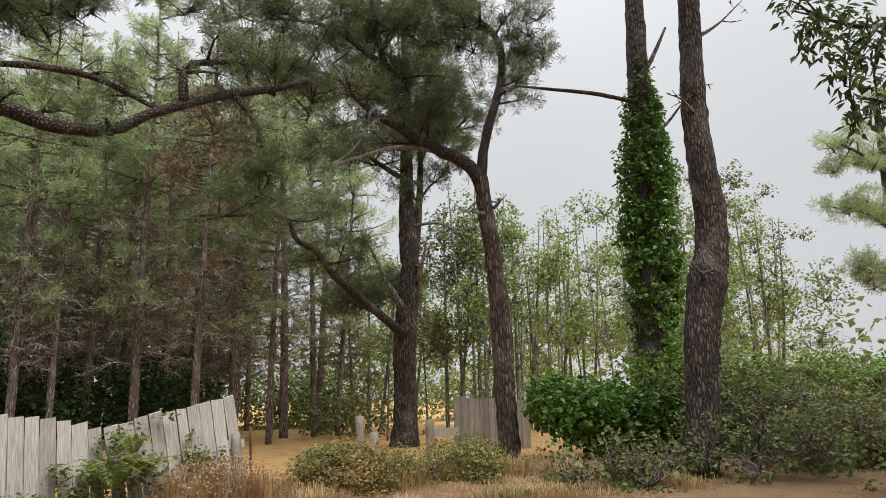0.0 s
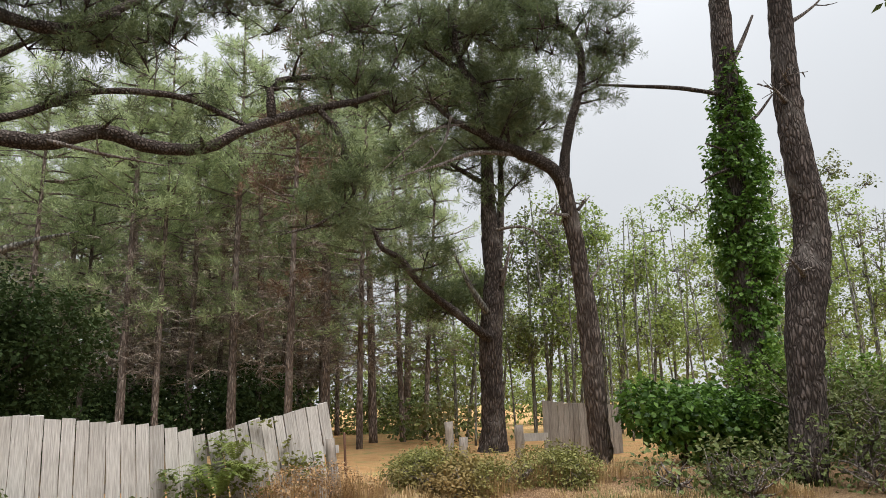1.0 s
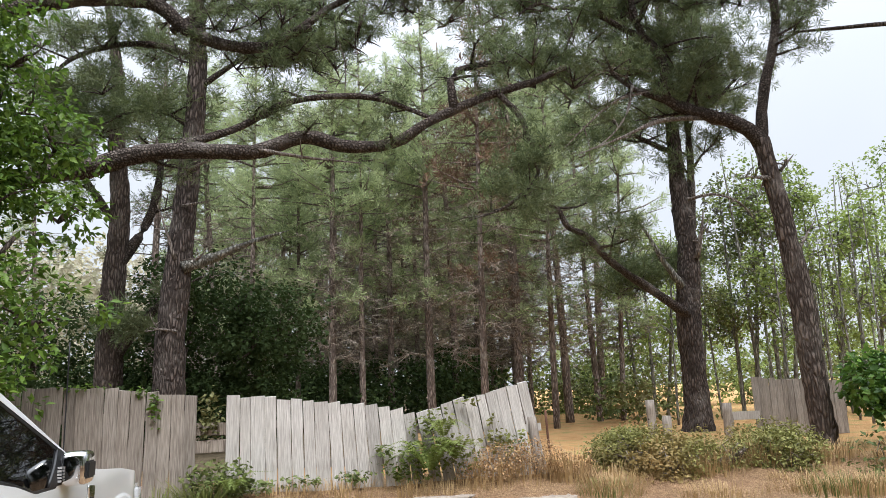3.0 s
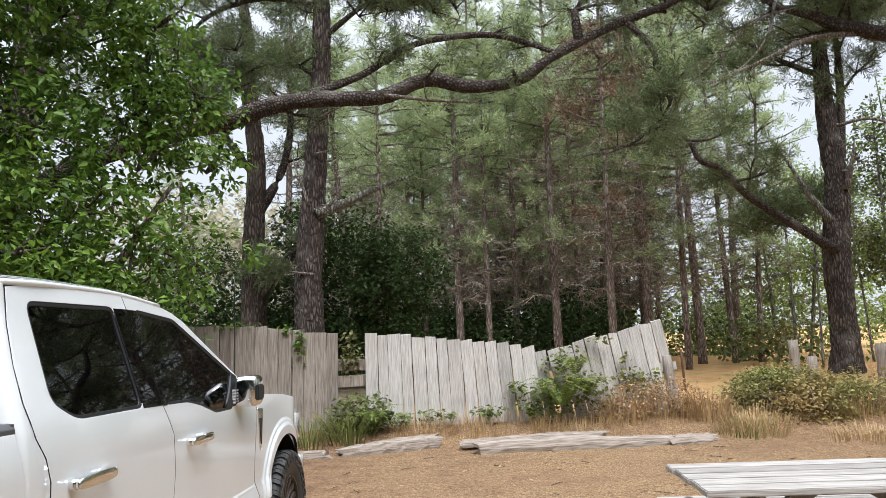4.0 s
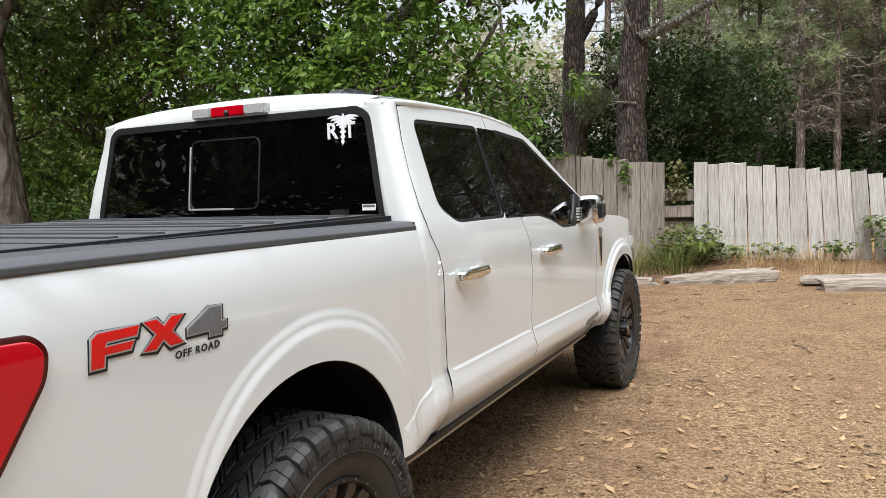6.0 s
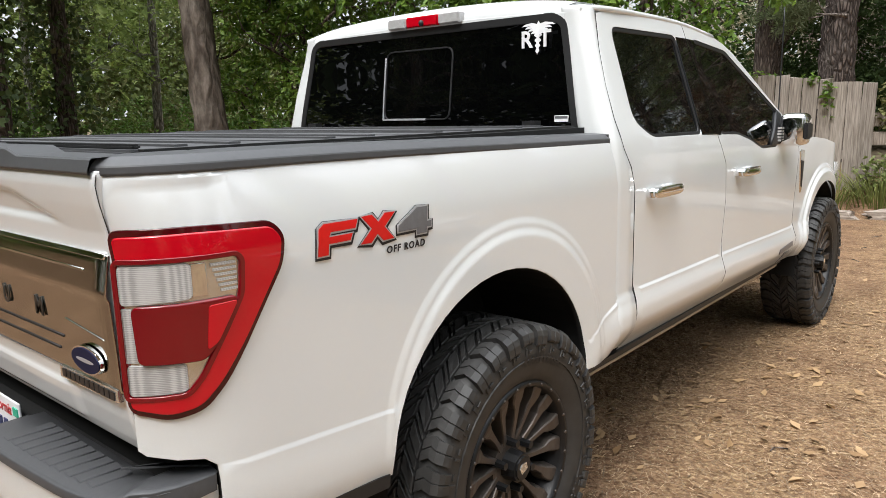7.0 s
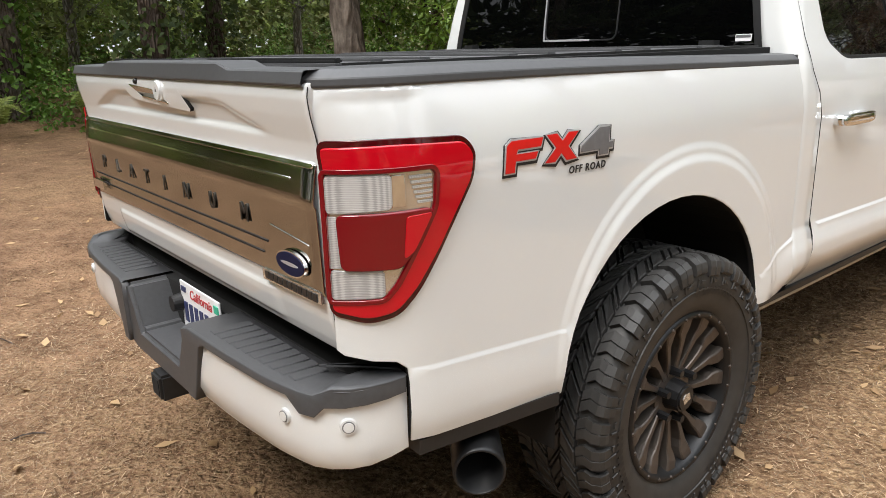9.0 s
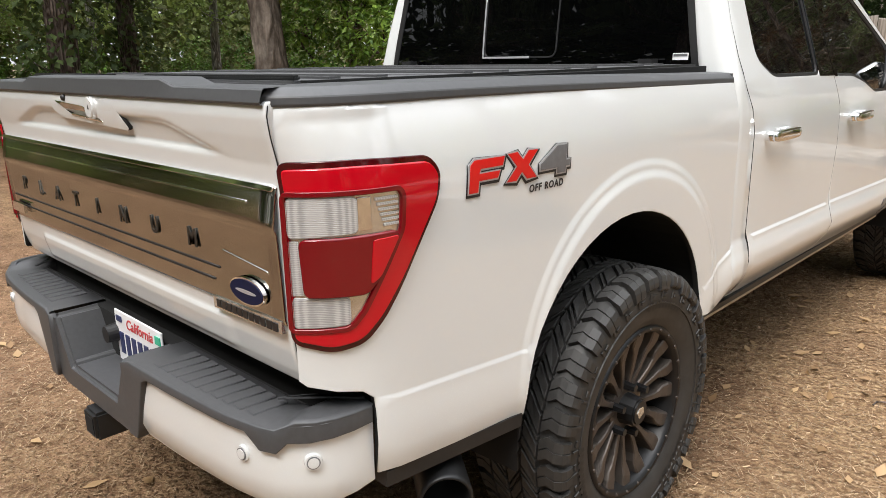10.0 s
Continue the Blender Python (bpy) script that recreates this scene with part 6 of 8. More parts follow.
# antenna on the right fender
v, f, _q = tube(np.random.default_rng(2), [(0.88, 2.92, 1.27), (0.882, 2.915, 1.34), (0.884, 2.91, 1.7), (0.886, 2.90, 2.06)], (0.007, 0.0035, 0.0028, 0.002), 8, 0.0, 12)
arrays("antenna", v, f, BLACK, truck, "thin black whip antenna", smooth=True)

# rocker strip and underbody
for s in (1, -1):
    bm = bmesh.new()
    bar(bm, (s * 0.925, 0.46, 0.565), (s * 0.925, 2.95, 0.565), 0.03, 0.02)
    part("rocker_trim", bm, BLACK, truck)
    bm = bmesh.new()
    bar(bm, (s * 0.905, 0.50, 0.545), (s * 0.905, 2.9, 0.545), 0.06, 0.025)
    bmesh.ops.bevel(bm, geom=bm.edges, offset=0.008, segments=2, affect="EDGES")
    part("running_board", bm, STRIP, truck, "folded brushed running board")
    bm = bmesh.new()
    bar(bm, (s * 0.955, 0.45, 0.62), (s * 0.955, 0.45, 0.565), 0.07, 0.03, (0, 1, 0))
    bmesh.ops.bevel(bm, geom=bm.edges, offset=0.006, segments=1, affect="EDGES")
    part("mud_guard", bm, BLACK, truck)
    bm = bmesh.new()
    bar(bm, (s * 0.93, -0.95, 0.635), (s * 0.945, -0.515, 0.605), 0.06, 0.035)
    part("box_sill", bm, BLACK, truck)
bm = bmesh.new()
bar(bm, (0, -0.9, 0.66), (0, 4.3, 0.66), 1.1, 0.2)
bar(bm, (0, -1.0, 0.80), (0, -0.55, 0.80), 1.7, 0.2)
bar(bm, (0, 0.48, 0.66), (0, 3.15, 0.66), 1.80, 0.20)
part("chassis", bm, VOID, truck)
bm = bmesh.new()
for y in (0.0, 3.694):
    bmesh.ops.create_cone(bm, cap_ends=True, segments=16, radius1=0.06, radius2=0.06, depth=1.7, matrix=Matrix.Translation((0, y, 0.44)) @ Matrix.Rotation(radians(90), 4, "Y"))
bmesh.ops.create_uvsphere(bm, u_segments=16, v_segments=10, radius=0.15, matrix=Matrix.Translation((0, 0, 0.44)))
part("axle", bm, VOID, truck, smooth=True)


def roof_row(y, edge_x, edge_z, rise, n=25):
    row = []
    for k in range(n):
        t = -1 + 2 * k / (n - 1)
        c = abs(t)
        z = edge_z + rise * (1 - c**2.2) ** 0.6
        row.append((t * edge_x, y, z))
    return row


ROOF_LINE = ((0.687, 0.740, 1.846, 0.020), (0.690, 0.772, 1.856, 0.036), (0.702, 0.796, 1.864, 0.050), (0.725, 0.808, 1.868, 0.062), (0.78, 0.8145, 1.871, 0.072), (1.2, 0.812, 1.880, 0.072), (1.6, 0.812, 1.874, 0.070), (1.95, 0.822, 1.842, 0.074), (2.08, 0.83, 1.808, 0.078))
ROOF_ROWS = [roof_row(*r) for r in ROOF_LINE]
loft("roof", ROOF_ROWS[::-1], PAINT, truck)
loft("windscreen", [roof_row(y, ex, ez, rz) for y, ex, ez, rz in ((2.08, 0.82, 1.80, 0.075), (2.4, 0.85, 1.64, 0.06), (2.8, 0.875, 1.43, 0.05), (3.12, 0.88, 1.26, 0.045))][::-1], GLASS, truck)
for s in (1, -1):
    rng_p = np.random.default_rng(1)
    v, f, _q = tube(rng_p, [(s * 0.79, 1.95, 1.822), (s * 0.805, 2.1, 1.775), (s * 0.838, 2.4, 1.642), (s * 0.875, 2.8, 1.44), (s * 0.90, 3.08, 1.295)], (0.018, 0.028, 0.035, 0.04, 0.045), 10, 0.0, 12)
    arrays("windscreen_pillar", v, f, PAINT, truck, smooth=True)
    v, f, _q = tube(rng_p, [(s * (ex - 0.005), y, ez - 0.004) for y, ex, ez, rz in ROOF_LINE[2:8]], [0.012] * 6, 10, 0.0, 14)
    arrays("roof_rail", v, f, PAINT, truck, smooth=True)
    # dark joint strip along the roof
    rows = []
    for y, ex, ez, rz in ROOF_LINE[1:-1]:
        row = [(s * ex * c, y, ez + rz * (1 - c**2.2) ** 0.6 + 0.0015) for c in (0.944, 0.949, 0.954, 0.959)]
        rows.append(row if s > 0 else row[::-1])
    loft("roof_strip", rows, BLACK, truck)
loft("hood", [roof_row(y, ex, ez, rz) for y, ex, ez, rz in ((3.05, 0.88, 1.285, 0.05), (3.4, 0.90, 1.275, 0.075), (3.9, 0.88, 1.225, 0.085), (4.35, 0.80, 1.16, 0.07), (4.56, 0.74, 1.08, 0.05), (4.6, 0.74, 0.98, 0.02))][::-1], PAINT, truck)
bm = bmesh.new()
bar(bm, (0, 4.45, 0.92), (0, 4.60, 0.92), 1.42, 0.34)
bmesh.ops.bevel(bm, geom=bm.edges, offset=0.04, segments=3, affect="EDGES")
part("grille", bm, BLACK, truck)
bm = bmesh.new()
bar(bm, (0, 4.35, 0.66), (0, 4.66, 0.66), 1.80, 0.24)
bmesh.ops.bevel(bm, geom=bm.edges, offset=0.06, segments=4, affect="EDGES")
part("front_bumper", bm, PAINT, truck, smooth=True)
for s in (1, -1):
    bm = bmesh.new()
    bar(bm, (s * 0.80, 4.30, 0.97), (s * 0.80, 4.53, 0.97), 0.2, 0.26)
    bmesh.ops.bevel(bm, geom=bm.edges, offset=0.03, segments=3, affect="EDGES")
    part("headlamp", bm, CLEAR, truck, smooth=True)


# cab back with its window
def cab_back(x, z):
    return Vector((x, back_y(z) - 0.012 * (1 - (x / 0.8) ** 2), z))


BACK = [(-0.80, 1.36), (0.80, 1.36), (0.82, 1.42), (0.735, 1.838)] + [(0.74 * t, 1.846 + 0.020 * (1 - abs(t) ** 2.2) ** 0.6) for t in np.linspace(0.99, -0.99, 19)] + [(-0.735, 1.838), (-0.82, 1.42)]
BACK_WIN = rounded([(-0.812, 1.405), (0.812, 1.405), (0.728, 1.812), (0.69, 1.832), (-0.69, 1.832), (-0.728, 1.812)], 0.03)
sheet("cab_back", BACK, cab_back, PAINT, truck, [BACK_WIN], 0.06)
back_glass = sheet("back_window", grown(BACK_WIN, 0.02), cab_back, GLASS, truck, (), 0.06, lift=-0.005)
sheet("window_seal", grown(BACK_WIN, 0.022), cab_back, BLACK, back_glass, [grown(BACK_WIN, -0.004)], 0.06, lift=0.001)
SLIDER = rounded([(-0.20, 1.475), (0.20, 1.475), (0.20, 1.77), (-0.20, 1.77)], 0.04)
sheet("slider_frame", SLIDER, cab_back, BLACK, back_glass, [grown(SLIDER, -0.004)], 0.05, lift=0.001, depth=0.006, edge=0.001)
sheet("slider_bead", [(-0.205, 1.474), (0.06, 1.474), (0.06, 1.480), (-0.199, 1.480)], cab_back, DECAL_SILVER, back_glass, (), 0.05, lift=0.003, depth=0.006, edge=0.001)
sheet("slider_bead", [(-0.206, 1.478), (-0.200, 1.478), (-0.200, 1.745), (-0.206, 1.745)], cab_back, DECAL_SILVER, back_glass, (), 0.05, lift=0.003, depth=0.006, edge=0.001)
LABEL = [(0.722, 1.461), (0.782, 1.461), (0.782, 1.484), (0.722, 1.484)]
sheet("glass_label", LABEL, cab_back, DECAL_WHITE, back_glass, (), 0.05, lift=-0.002, depth=0.002, edge=0.0005)
sheet("label_band", [(0.725, 1.473), (0.779, 1.473), (0.779, 1.482), (0.725, 1.482)], cab_back, DECAL_GREY, back_glass, (), 0.05, lift=-0.001, depth=0.001, edge=0.0003)


def flat_text(name, body, size, matrix, mat, parent, extrude=0.001, shear=0.0, offset=0.0, align="LEFT", spacing=1.0):
    """Raised letters of the built-in font, as a mesh."""
    cu = bpy.data.curves.new(name, "FONT")
    cu.body, cu.size, cu.extrude, cu.shear, cu.offset, cu.align_x, cu.space_character = body, size, extrude, shear, offset, align, spacing
    cu.resolution_u = 3
    tmp = bpy.data.objects.new("tmp", cu)
    scene.collection.objects.link(tmp)
    mesh = bpy.data.meshes.new_from_object(tmp.evaluated_get(bpy.context.evaluated_depsgraph_get()))
    bpy.data.objects.remove(tmp)
    mesh.name = name
    mesh.materials.clear()
    ob = link_mesh(name, mesh, mat, parent, smooth=False)
    ob.matrix_basis = matrix
    return ob


BACKFACE = Matrix(((1, 0, 0, 0), (0, 0, -1, 0), (0, 1, 0, 0), (0, 0, 0, 1)))


def on_back(x, y, z):
    """Letters that face the rear: read from behind the truck, x to the right."""
    return Matrix.Translation((x, y, z)) @ BACKFACE


def prism(bm, poly, place, depth):
    """A flat shape with thickness; place maps its plane to space."""
    a = [bm.verts.new(place(x, y, 0.0)) for x, y in poly]
    b = [bm.verts.new(place(x, y, depth)) for x, y in poly]
    bm.faces.new(b)
    bm.faces.new(a[::-1])
    for i in range(len(poly)):
        j = (i + 1) % len(poly)
        bm.faces.new((a[i], a[j], b[j], b[i]))


def glass_spot(x, z, d):
    q = cab_back(x, z)
    return Vector((q.x, q.y - 0.0055 + 0.008 - d - 0.004, q.z))


# white window sticker: two letters and a winged staff
flat_text("sticker_letter", "R", 0.084, on_back(0.556, 0.664, 1.737), DECAL_WHITE, back_glass, 0.0008, 0, 0.0022)
flat_text("sticker_letter", "T", 0.084, on_back(0.642, 0.664, 1.737), DECAL_WHITE, back_glass, 0.0008, 0, 0.0022)
bm = bmesh.new()
prism(bm, [(0.622, 1.735), (0.628, 1.708), (0.634, 1.735), (0.634, 1.822), (0.628, 1.832), (0.622, 1.822)], glass_spot, 0.002)
part("sticker_staff", bm, DECAL_WHITE, back_glass)
for s in (-1, 1):
    for k in range(4):
        bm = bmesh.new()
        w, z = 0.076 - 0.014 * k, 1.818 - 0.0095 * k
        prism(bm, [(0.628, z - 0.008), (0.628 + s * w * 0.5, z - 0.003), (0.628 + s * w, z - 0.004), (0.628 + s * w * 0.8, z + 0.004), (0.628 + s * w * 0.4, z + 0.008), (0.628, z + 0.001)][:: s], glass_spot, 0.002)
        part("sticker_wing", bm, DECAL_WHITE, back_glass)
    for k in range(4):
        bm = bmesh.new()
        t = s if k % 2 else -s
        z, w = 1.787 - 0.019 * k, 0.017 - 0.003 * k
        prism(bm, [(0.628, z + 0.004), (0.628 + t * w, z - 0.004), (0.628 + t * w, z - 0.009), (0.628, z - 0.018), (0.628, z - 0.012), (0.628 + t * w * 0.55, z - 0.007), (0.628, z - 0.001)][::t], glass_spot, 0.0022)
        part("sticker_coil", bm, DECAL_WHITE, back_glass)

# high brake lamp, roof pods
for name, x0, x1, mat in (("brake_lamp", -0.055, 0.13, RED), ("cargo_lamp", -0.17, -0.058, CLEAR), ("cargo_lamp", 0.133, 0.25, CLEAR)):
    bm = bmesh.new()
    bar(bm, (x0, 0.678, 1.880), (x1, 0.678, 1.880), 0.05, 0.042)
    bmesh.ops.bevel(bm, geom=bm.edges, offset=0.005, segments=2, affect="EDGES")
    part(name, bm, mat, truck, smooth=False)
bm = bmesh.new()
bmesh.ops.create_uvsphere(bm, u_segments=12, v_segments=8, radius=0.013, matrix=Matrix.Translation((0.04, 0.652, 1.872)))
part("camera_eye", bm, BLACK, truck, smooth=True)
for s in (1, -1):
    bm = bmesh.new()
    prism(bm, [(0.86, 1.91), (0.88, 1.955), (0.96, 1.965), (1.12, 1.955), (1.2, 1.912)], lambda y, z, d: Vector((s * 0.40 + d, y, z)), 0.10)
    bmesh.ops.recalc_face_normals(bm, faces=bm.faces)
    bmesh.ops.bevel(bm, geom=bm.edges, offset=0.012, segments=2, affect="EDGES")
    part("roof_pod", bm, GREY_PLASTIC, truck, smooth=False)

# ---- tail lamps ----
LAMP = rounded([(-1.121, 1.300), (-0.975, 1.302), (-0.82, 1.294), (-0.793, 1.265), (-0.803, 1.21), (-0.945, 1.0), (-0.985, 0.957), (-1.04, 0.945), (-1.121, 0.960)], 0.02)
LAMP_WIN = rounded([(-1.118, 1.248), (-0.91, 1.248), (-0.90, 1.235), (-0.905, 1.17), (-0.985, 1.02), (-1.01, 0.99), (-1.118, 0.985)], 0.012)
for mirror in (False, True):
    lamp = sheet("tail_lamp", grown(LAMP, 0.004), side, RED_RIM, truck, (), 0.03, lift=0.006, depth=0.02, mirror=mirror, label="red and clear wrap-around tail lamp")
    sheet("red_lens", grown(LAMP, -0.010), side, RED, lamp, [LAMP_WIN], 0.025, lift=0.014, depth=0.012, edge=0.004, mirror=mirror)
    sheet("lens_border", grown(LAMP_WIN, 0.004), side, RED_DARK, lamp, [grown(LAMP_WIN, -0.002)], 0.025, lift=0.0165, depth=0.008, edge=0.002, mirror=mirror)
    sheet("reflector", grown(LAMP_WIN, 0.002), side, SILVER, lamp, (), 0.025, lift=0.008, depth=0.006, mirror=mirror)
    sheet("reverse_lens", rounded([(-1.113, 1.24), (-0.99, 1.24), (-0.99, 1.175), (-1.113, 1.168)], 0.01), side, CLEAR, lamp, (), 0.02, lift=0.013, depth=0.008, mirror=mirror)
    sheet("chrome_bar", [(-0.987, 1.238), (-0.965, 1.238), (-0.965, 1.178), (-0.987, 1.178)], side, CHROME, lamp, (), 0.02, lift=0.011, depth=0.006, mirror=mirror)
    for k in range(6):
        z = 1.235 - 0.010 * k
        sheet("lens_rib", [(-0.955 + 0.003 * k, z), (-0.912, z), (-0.912, z - 0.004), (-0.955 + 0.003 * k, z - 0.004)], side, CLEAR, lamp, (), 0.02, lift=0.012, depth=0.005, edge=0.001, mirror=mirror)
    sheet("stop_lens", rounded([(-1.09, 1.162), (-0.915, 1.166), (-0.955, 1.085), (-0.978, 1.057), (-1.085, 1.057)], 0.012), side, RED_DARK, lamp, (), 0.02, lift=0.019, depth=0.012, edge=0.004, mirror=mirror)
    sheet("side_lens", rounded([(-0.965, 1.158), (-0.918, 1.16), (-0.955, 1.088), (-0.972, 1.075)], 0.006), side, RED, lamp, (), 0.02, lift=0.022, depth=0.004, edge=0.001, mirror=mirror)
    sheet("turn_lens", rounded([(-1.113, 1.05), (-1.01, 1.05), (-1.01, 0.998), (-1.113, 0.992)], 0.008), side, CLEAR, lamp, (), 0.02, lift=0.012, depth=0.008, mirror=mirror)
    sheet("park_lens", [(-1.116, 1.16), (-1.097, 1.16), (-1.092, 1.058), (-1.116, 1.056)], side, CLEAR, lamp, (), 0.02, lift=0.011, depth=0.006, mirror=mirror)

# ---- tailgate ----


def gate_face(x, z):
    """The tailgate's skin without its scoop: a proud lip above, a flat middle, a tucked foot."""
    y = float(np.interp(z, (0.855, 0.885, 0.93, 0.985, 1.25, 1.275), (-1.062, -1.074, -1.085, -1.091, -1.092, -1.092))) - lip(z)
    y += 0.02 * max(0.0, abs(x) - 0.70) ** 1.5
    return Vector((x, y, z))


def gate(x, z):
    q = gate_face(x, z)
    # the angular scoop under the lip
    edge = 0.46 + (1.362 - z) * 4.0
    scoop = min(max((edge - abs(x)) / 0.07, 0.0), 1.0) * min(max((z - 1.303) / 0.012, 0.0), 1.0) * min(max((1.368 - z) / 0.012, 0.0), 1.0)
    q.y += 0.011 * scoop
    # the pressed shelf along the foot
    q.y -= 0.006 * smooth01((0.62 - abs(x)) / 0.03) * smooth01((0.958 - z) / 0.008) * smooth01((z - 0.868) / 0.02)
    return q


def grid_panel(name, surface, us, vs, mat, parent, lift=0.0, depth=0.02, label=""):
    """A rectangular curved panel on a dense grid, with a turned-in rim."""
    rows = []
    edge = 0.0025
    u_all = [us[0] - edge, us[0] - edge] + list(us) + [us[-1] + edge, us[-1] + edge]
    v_all = [vs[0] - edge, vs[0] - edge] + list(vs) + [vs[-1] + edge, vs[-1] + edge]
    for j, v in enumerate(v_all):
        row = []
        for i, u in enumerate(u_all):
            q = surface(min(max(u, us[0]), us[-1]), min(max(v, vs[0]), vs[-1]))
            rim = min(i, j, len(u_all) - 1 - i, len(v_all) - 1 - j)
            off = lift - (depth if rim == 0 else edge if rim == 1 else 0.0)
            row.append((q.x + (u - min(max(u, us[0]), us[-1])), q.y - off, q.z + (v - min(max(v, vs[0]), vs[-1]))))
        rows.append(row)
    return loft(name, rows, mat, parent, label)


def between(stops, gap):
    out = []
    for a, b in zip(stops, stops[1:]):
        n = max(1, int(round((b - a) / gap)))
        out += [a + (b - a) * k / n for k in range(n)]
    return out + [stops[-1]]


tailgate = grid_panel("tailgate", gate, between((-0.853, 0.853), 0.014), between((0.860, 0.87, 1.255, 1.28, 1.38, 1.412), 0.005), PAINT, truck)


def trim(x, z):
    """The polished band: an upward-leaning strip above, a flat face below."""
    y = float(np.interp(z, (0.985, 1.0, 1.10, 1.172, 1.180, 1.188, 1.25, 1.262), (-1.093, -1.098, -1.101, -1.104, -1.109, -1.109, -1.098, -1.094)))
    return Vector((x, y, z))


for s in (1, -1):
    rows = []
    for z in np.linspace(0.865, 1.408, 30):
        q = gate_face(0.853, z)
        rows.append([(s * (0.8535 + d), q.y + 0.004, z) for d in ((-0.001, 0.0065) if s > 0 else (0.0065, -0.001))])
    loft("gate_joint", rows, VOID, truck)
band = grid_panel("trim_band", trim, between((-0.847, 0.847), 0.05), between((0.992, 1.0, 1.165, 1.172, 1.180, 1.188, 1.25, 1.258), 0.008), SATIN, truck, lift=0.001, depth=0.005, label="polished metal tailgate band")
for z in (1.222, 1.065, 1.035):
    sheet("trim_groove", [(-0.80, z), (0.78 - (1.25 - z) * 0.9, z), (0.78 - (1.25 - z) * 0.9, z + 0.004), (-0.80, z + 0.004)], trim, CHROME if z > 1.2 else BLACK, band, (), 0.08, lift=0.0035, depth=0.003, edge=0.0005)
sheet("trim_edge", [(-0.842, 1.252), (0.842, 1.252), (0.845, 1.260), (-0.845, 1.260)], trim, CHROME, band, (), 0.08, lift=0.005, depth=0.006, edge=0.001)
sheet("trim_scoop", rounded([(0.635, 1.110), (0.81, 1.093), (0.81, 1.088), (0.66, 1.093)], 0.004), trim, SATIN, band, (), 0.05, lift=0.004, depth=0.006, edge=0.001)
for k, ch in enumerate("PLATINUM"):
    x = (-0.665, -0.505, -0.355, -0.205, -0.045, 0.130, 0.315, 0.508)[k]
    flat_text("raised_letter", ch, 0.058, on_back(x, trim(x, 1.12).y - 0.0036, 1.098), LETTER, band, 0.0012, 0, 0.0012, "CENTER")
# oval emblem and nameplate
bm = bmesh.new()
bmesh.ops.create_cone(bm, cap_ends=True, segments=36, radius1=0.067, radius2=0.066, depth=0.008, matrix=on_back(0.737, -1.108, 1.041) @ Matrix.Diagonal((1.0, 0.43, 1, 1)))
oval = part("oval_emblem", bm, CHROME, truck, "blue oval emblem with a chrome rim", smooth=False)
bm = bmesh.new()
bmesh.ops.create_cone(bm, cap_ends=True, segments=36, radius1=0.0625, radius2=0.0625, depth=0.008, matrix=on_back(0.737, -1.1095, 1.041) @ Matrix.Diagonal((1.0, 0.395, 1, 1)))
part("oval_field", bm, OVAL_BLUE, oval)
bm = bmesh.new()
bmesh.ops.create_cone(bm, cap_ends=True, segments=20, radius1=0.040, radius2=0.040, depth=0.008, matrix=on_back(0.737, -1.1100, 1.041) @ Matrix.Diagonal((1.0, 0.10, 1, 1)))
part("oval_mark", bm, DECAL_SILVER, oval)
bm = bmesh.new()
prism(bm, [(0.572, 0.970), (0.845, 0.974), (0.845, 0.999), (0.572, 0.995)], lambda x, z, d: Vector((x, -1.092 - d, z)), 0.010)
plate_bar = part("name_plate", bm, SILVER, truck)
for k in range(11):
    x = 0.588 + k * 0.0225
    bm = bmesh.new()
    prism(bm, [(x, 0.9755), (x + 0.017, 0.9755), (x + 0.017, 0.9925), (x, 0.9925)], lambda u, z, d: Vector((u, -1.101 - d, z)), 0.003)
    part("plate_mark", bm, DECAL_BLACK, plate_bar)
bm = bmesh.new()
prism(bm, [(-0.80, 1.015), (-0.68, 1.015), (-0.68, 1.045), (-0.80, 1.045)], lambda x, z, d: Vector((x, -1.106 - d, z)), 0.01)
part("series_badge", bm, CHROME, tailgate)
# handle with a round lock cover and camera
BEZEL = [(-0.30, 1.408), (0.150, 1.406), (0.232, 1.337), (0.225, 1.331), (-0.20, 1.345), (-0.26, 1.365)]
POCKET = rounded([(-0.235, 1.389), (-0.02, 1.379), (0.085, 1.345), (-0.125, 1.355)], 0.006)
bezel = sheet("handle_bezel", BEZEL, gate_face, PAINT, truck, [POCKET], 0.03, lift=0.0006, depth=0.014, edge=0.0007)
sheet("handle_pocket", grown(POCKET, 0.004), gate_face, BLACK, bezel, (), 0.03, lift=-0.012, depth=0.004)
sheet("gate_handle", rounded([(-0.225, 1.388), (-0.03, 1.379), (0.015, 1.366), (-0.165, 1.372)], 0.003), gate_face, CHROME, bezel, (), 0.03, lift=0.002, depth=0.012, edge=0.002)
sheet("handle_lip", rounded([(-0.115, 1.358), (0.08, 1.347), (0.083, 1.344), (-0.12, 1.355)], 0.001), gate_face, CHROME, bezel, (), 0.03, lift=0.003, depth=0.012, edge=0.001)
bm = bmesh.new()
bmesh.ops.create_cone(bm, cap_ends=True, segments=32, radius1=0.029, radius2=0.027, depth=0.016, matrix=on_back(0.033, -1.112, 1.378))
bmesh.ops.bevel(bm, geom=[e for e in bm.edges if len(e.link_faces) == 2 and max(len(fc.verts) for fc in e.link_faces) > 4], offset=0.003, segments=2, affect="EDGES")
part("lock_cover", bm, PAINT, bezel)
bm = bmesh.new()
prism(bm, [(0.026, 1.374), (0.040, 1.374), (0.033, 1.386)], lambda x, z, d: Vector((x, -1.1195 - d, z)), 0.001)
part("lock_mark", bm, DECAL_BLACK, bezel)
bm = bmesh.new()
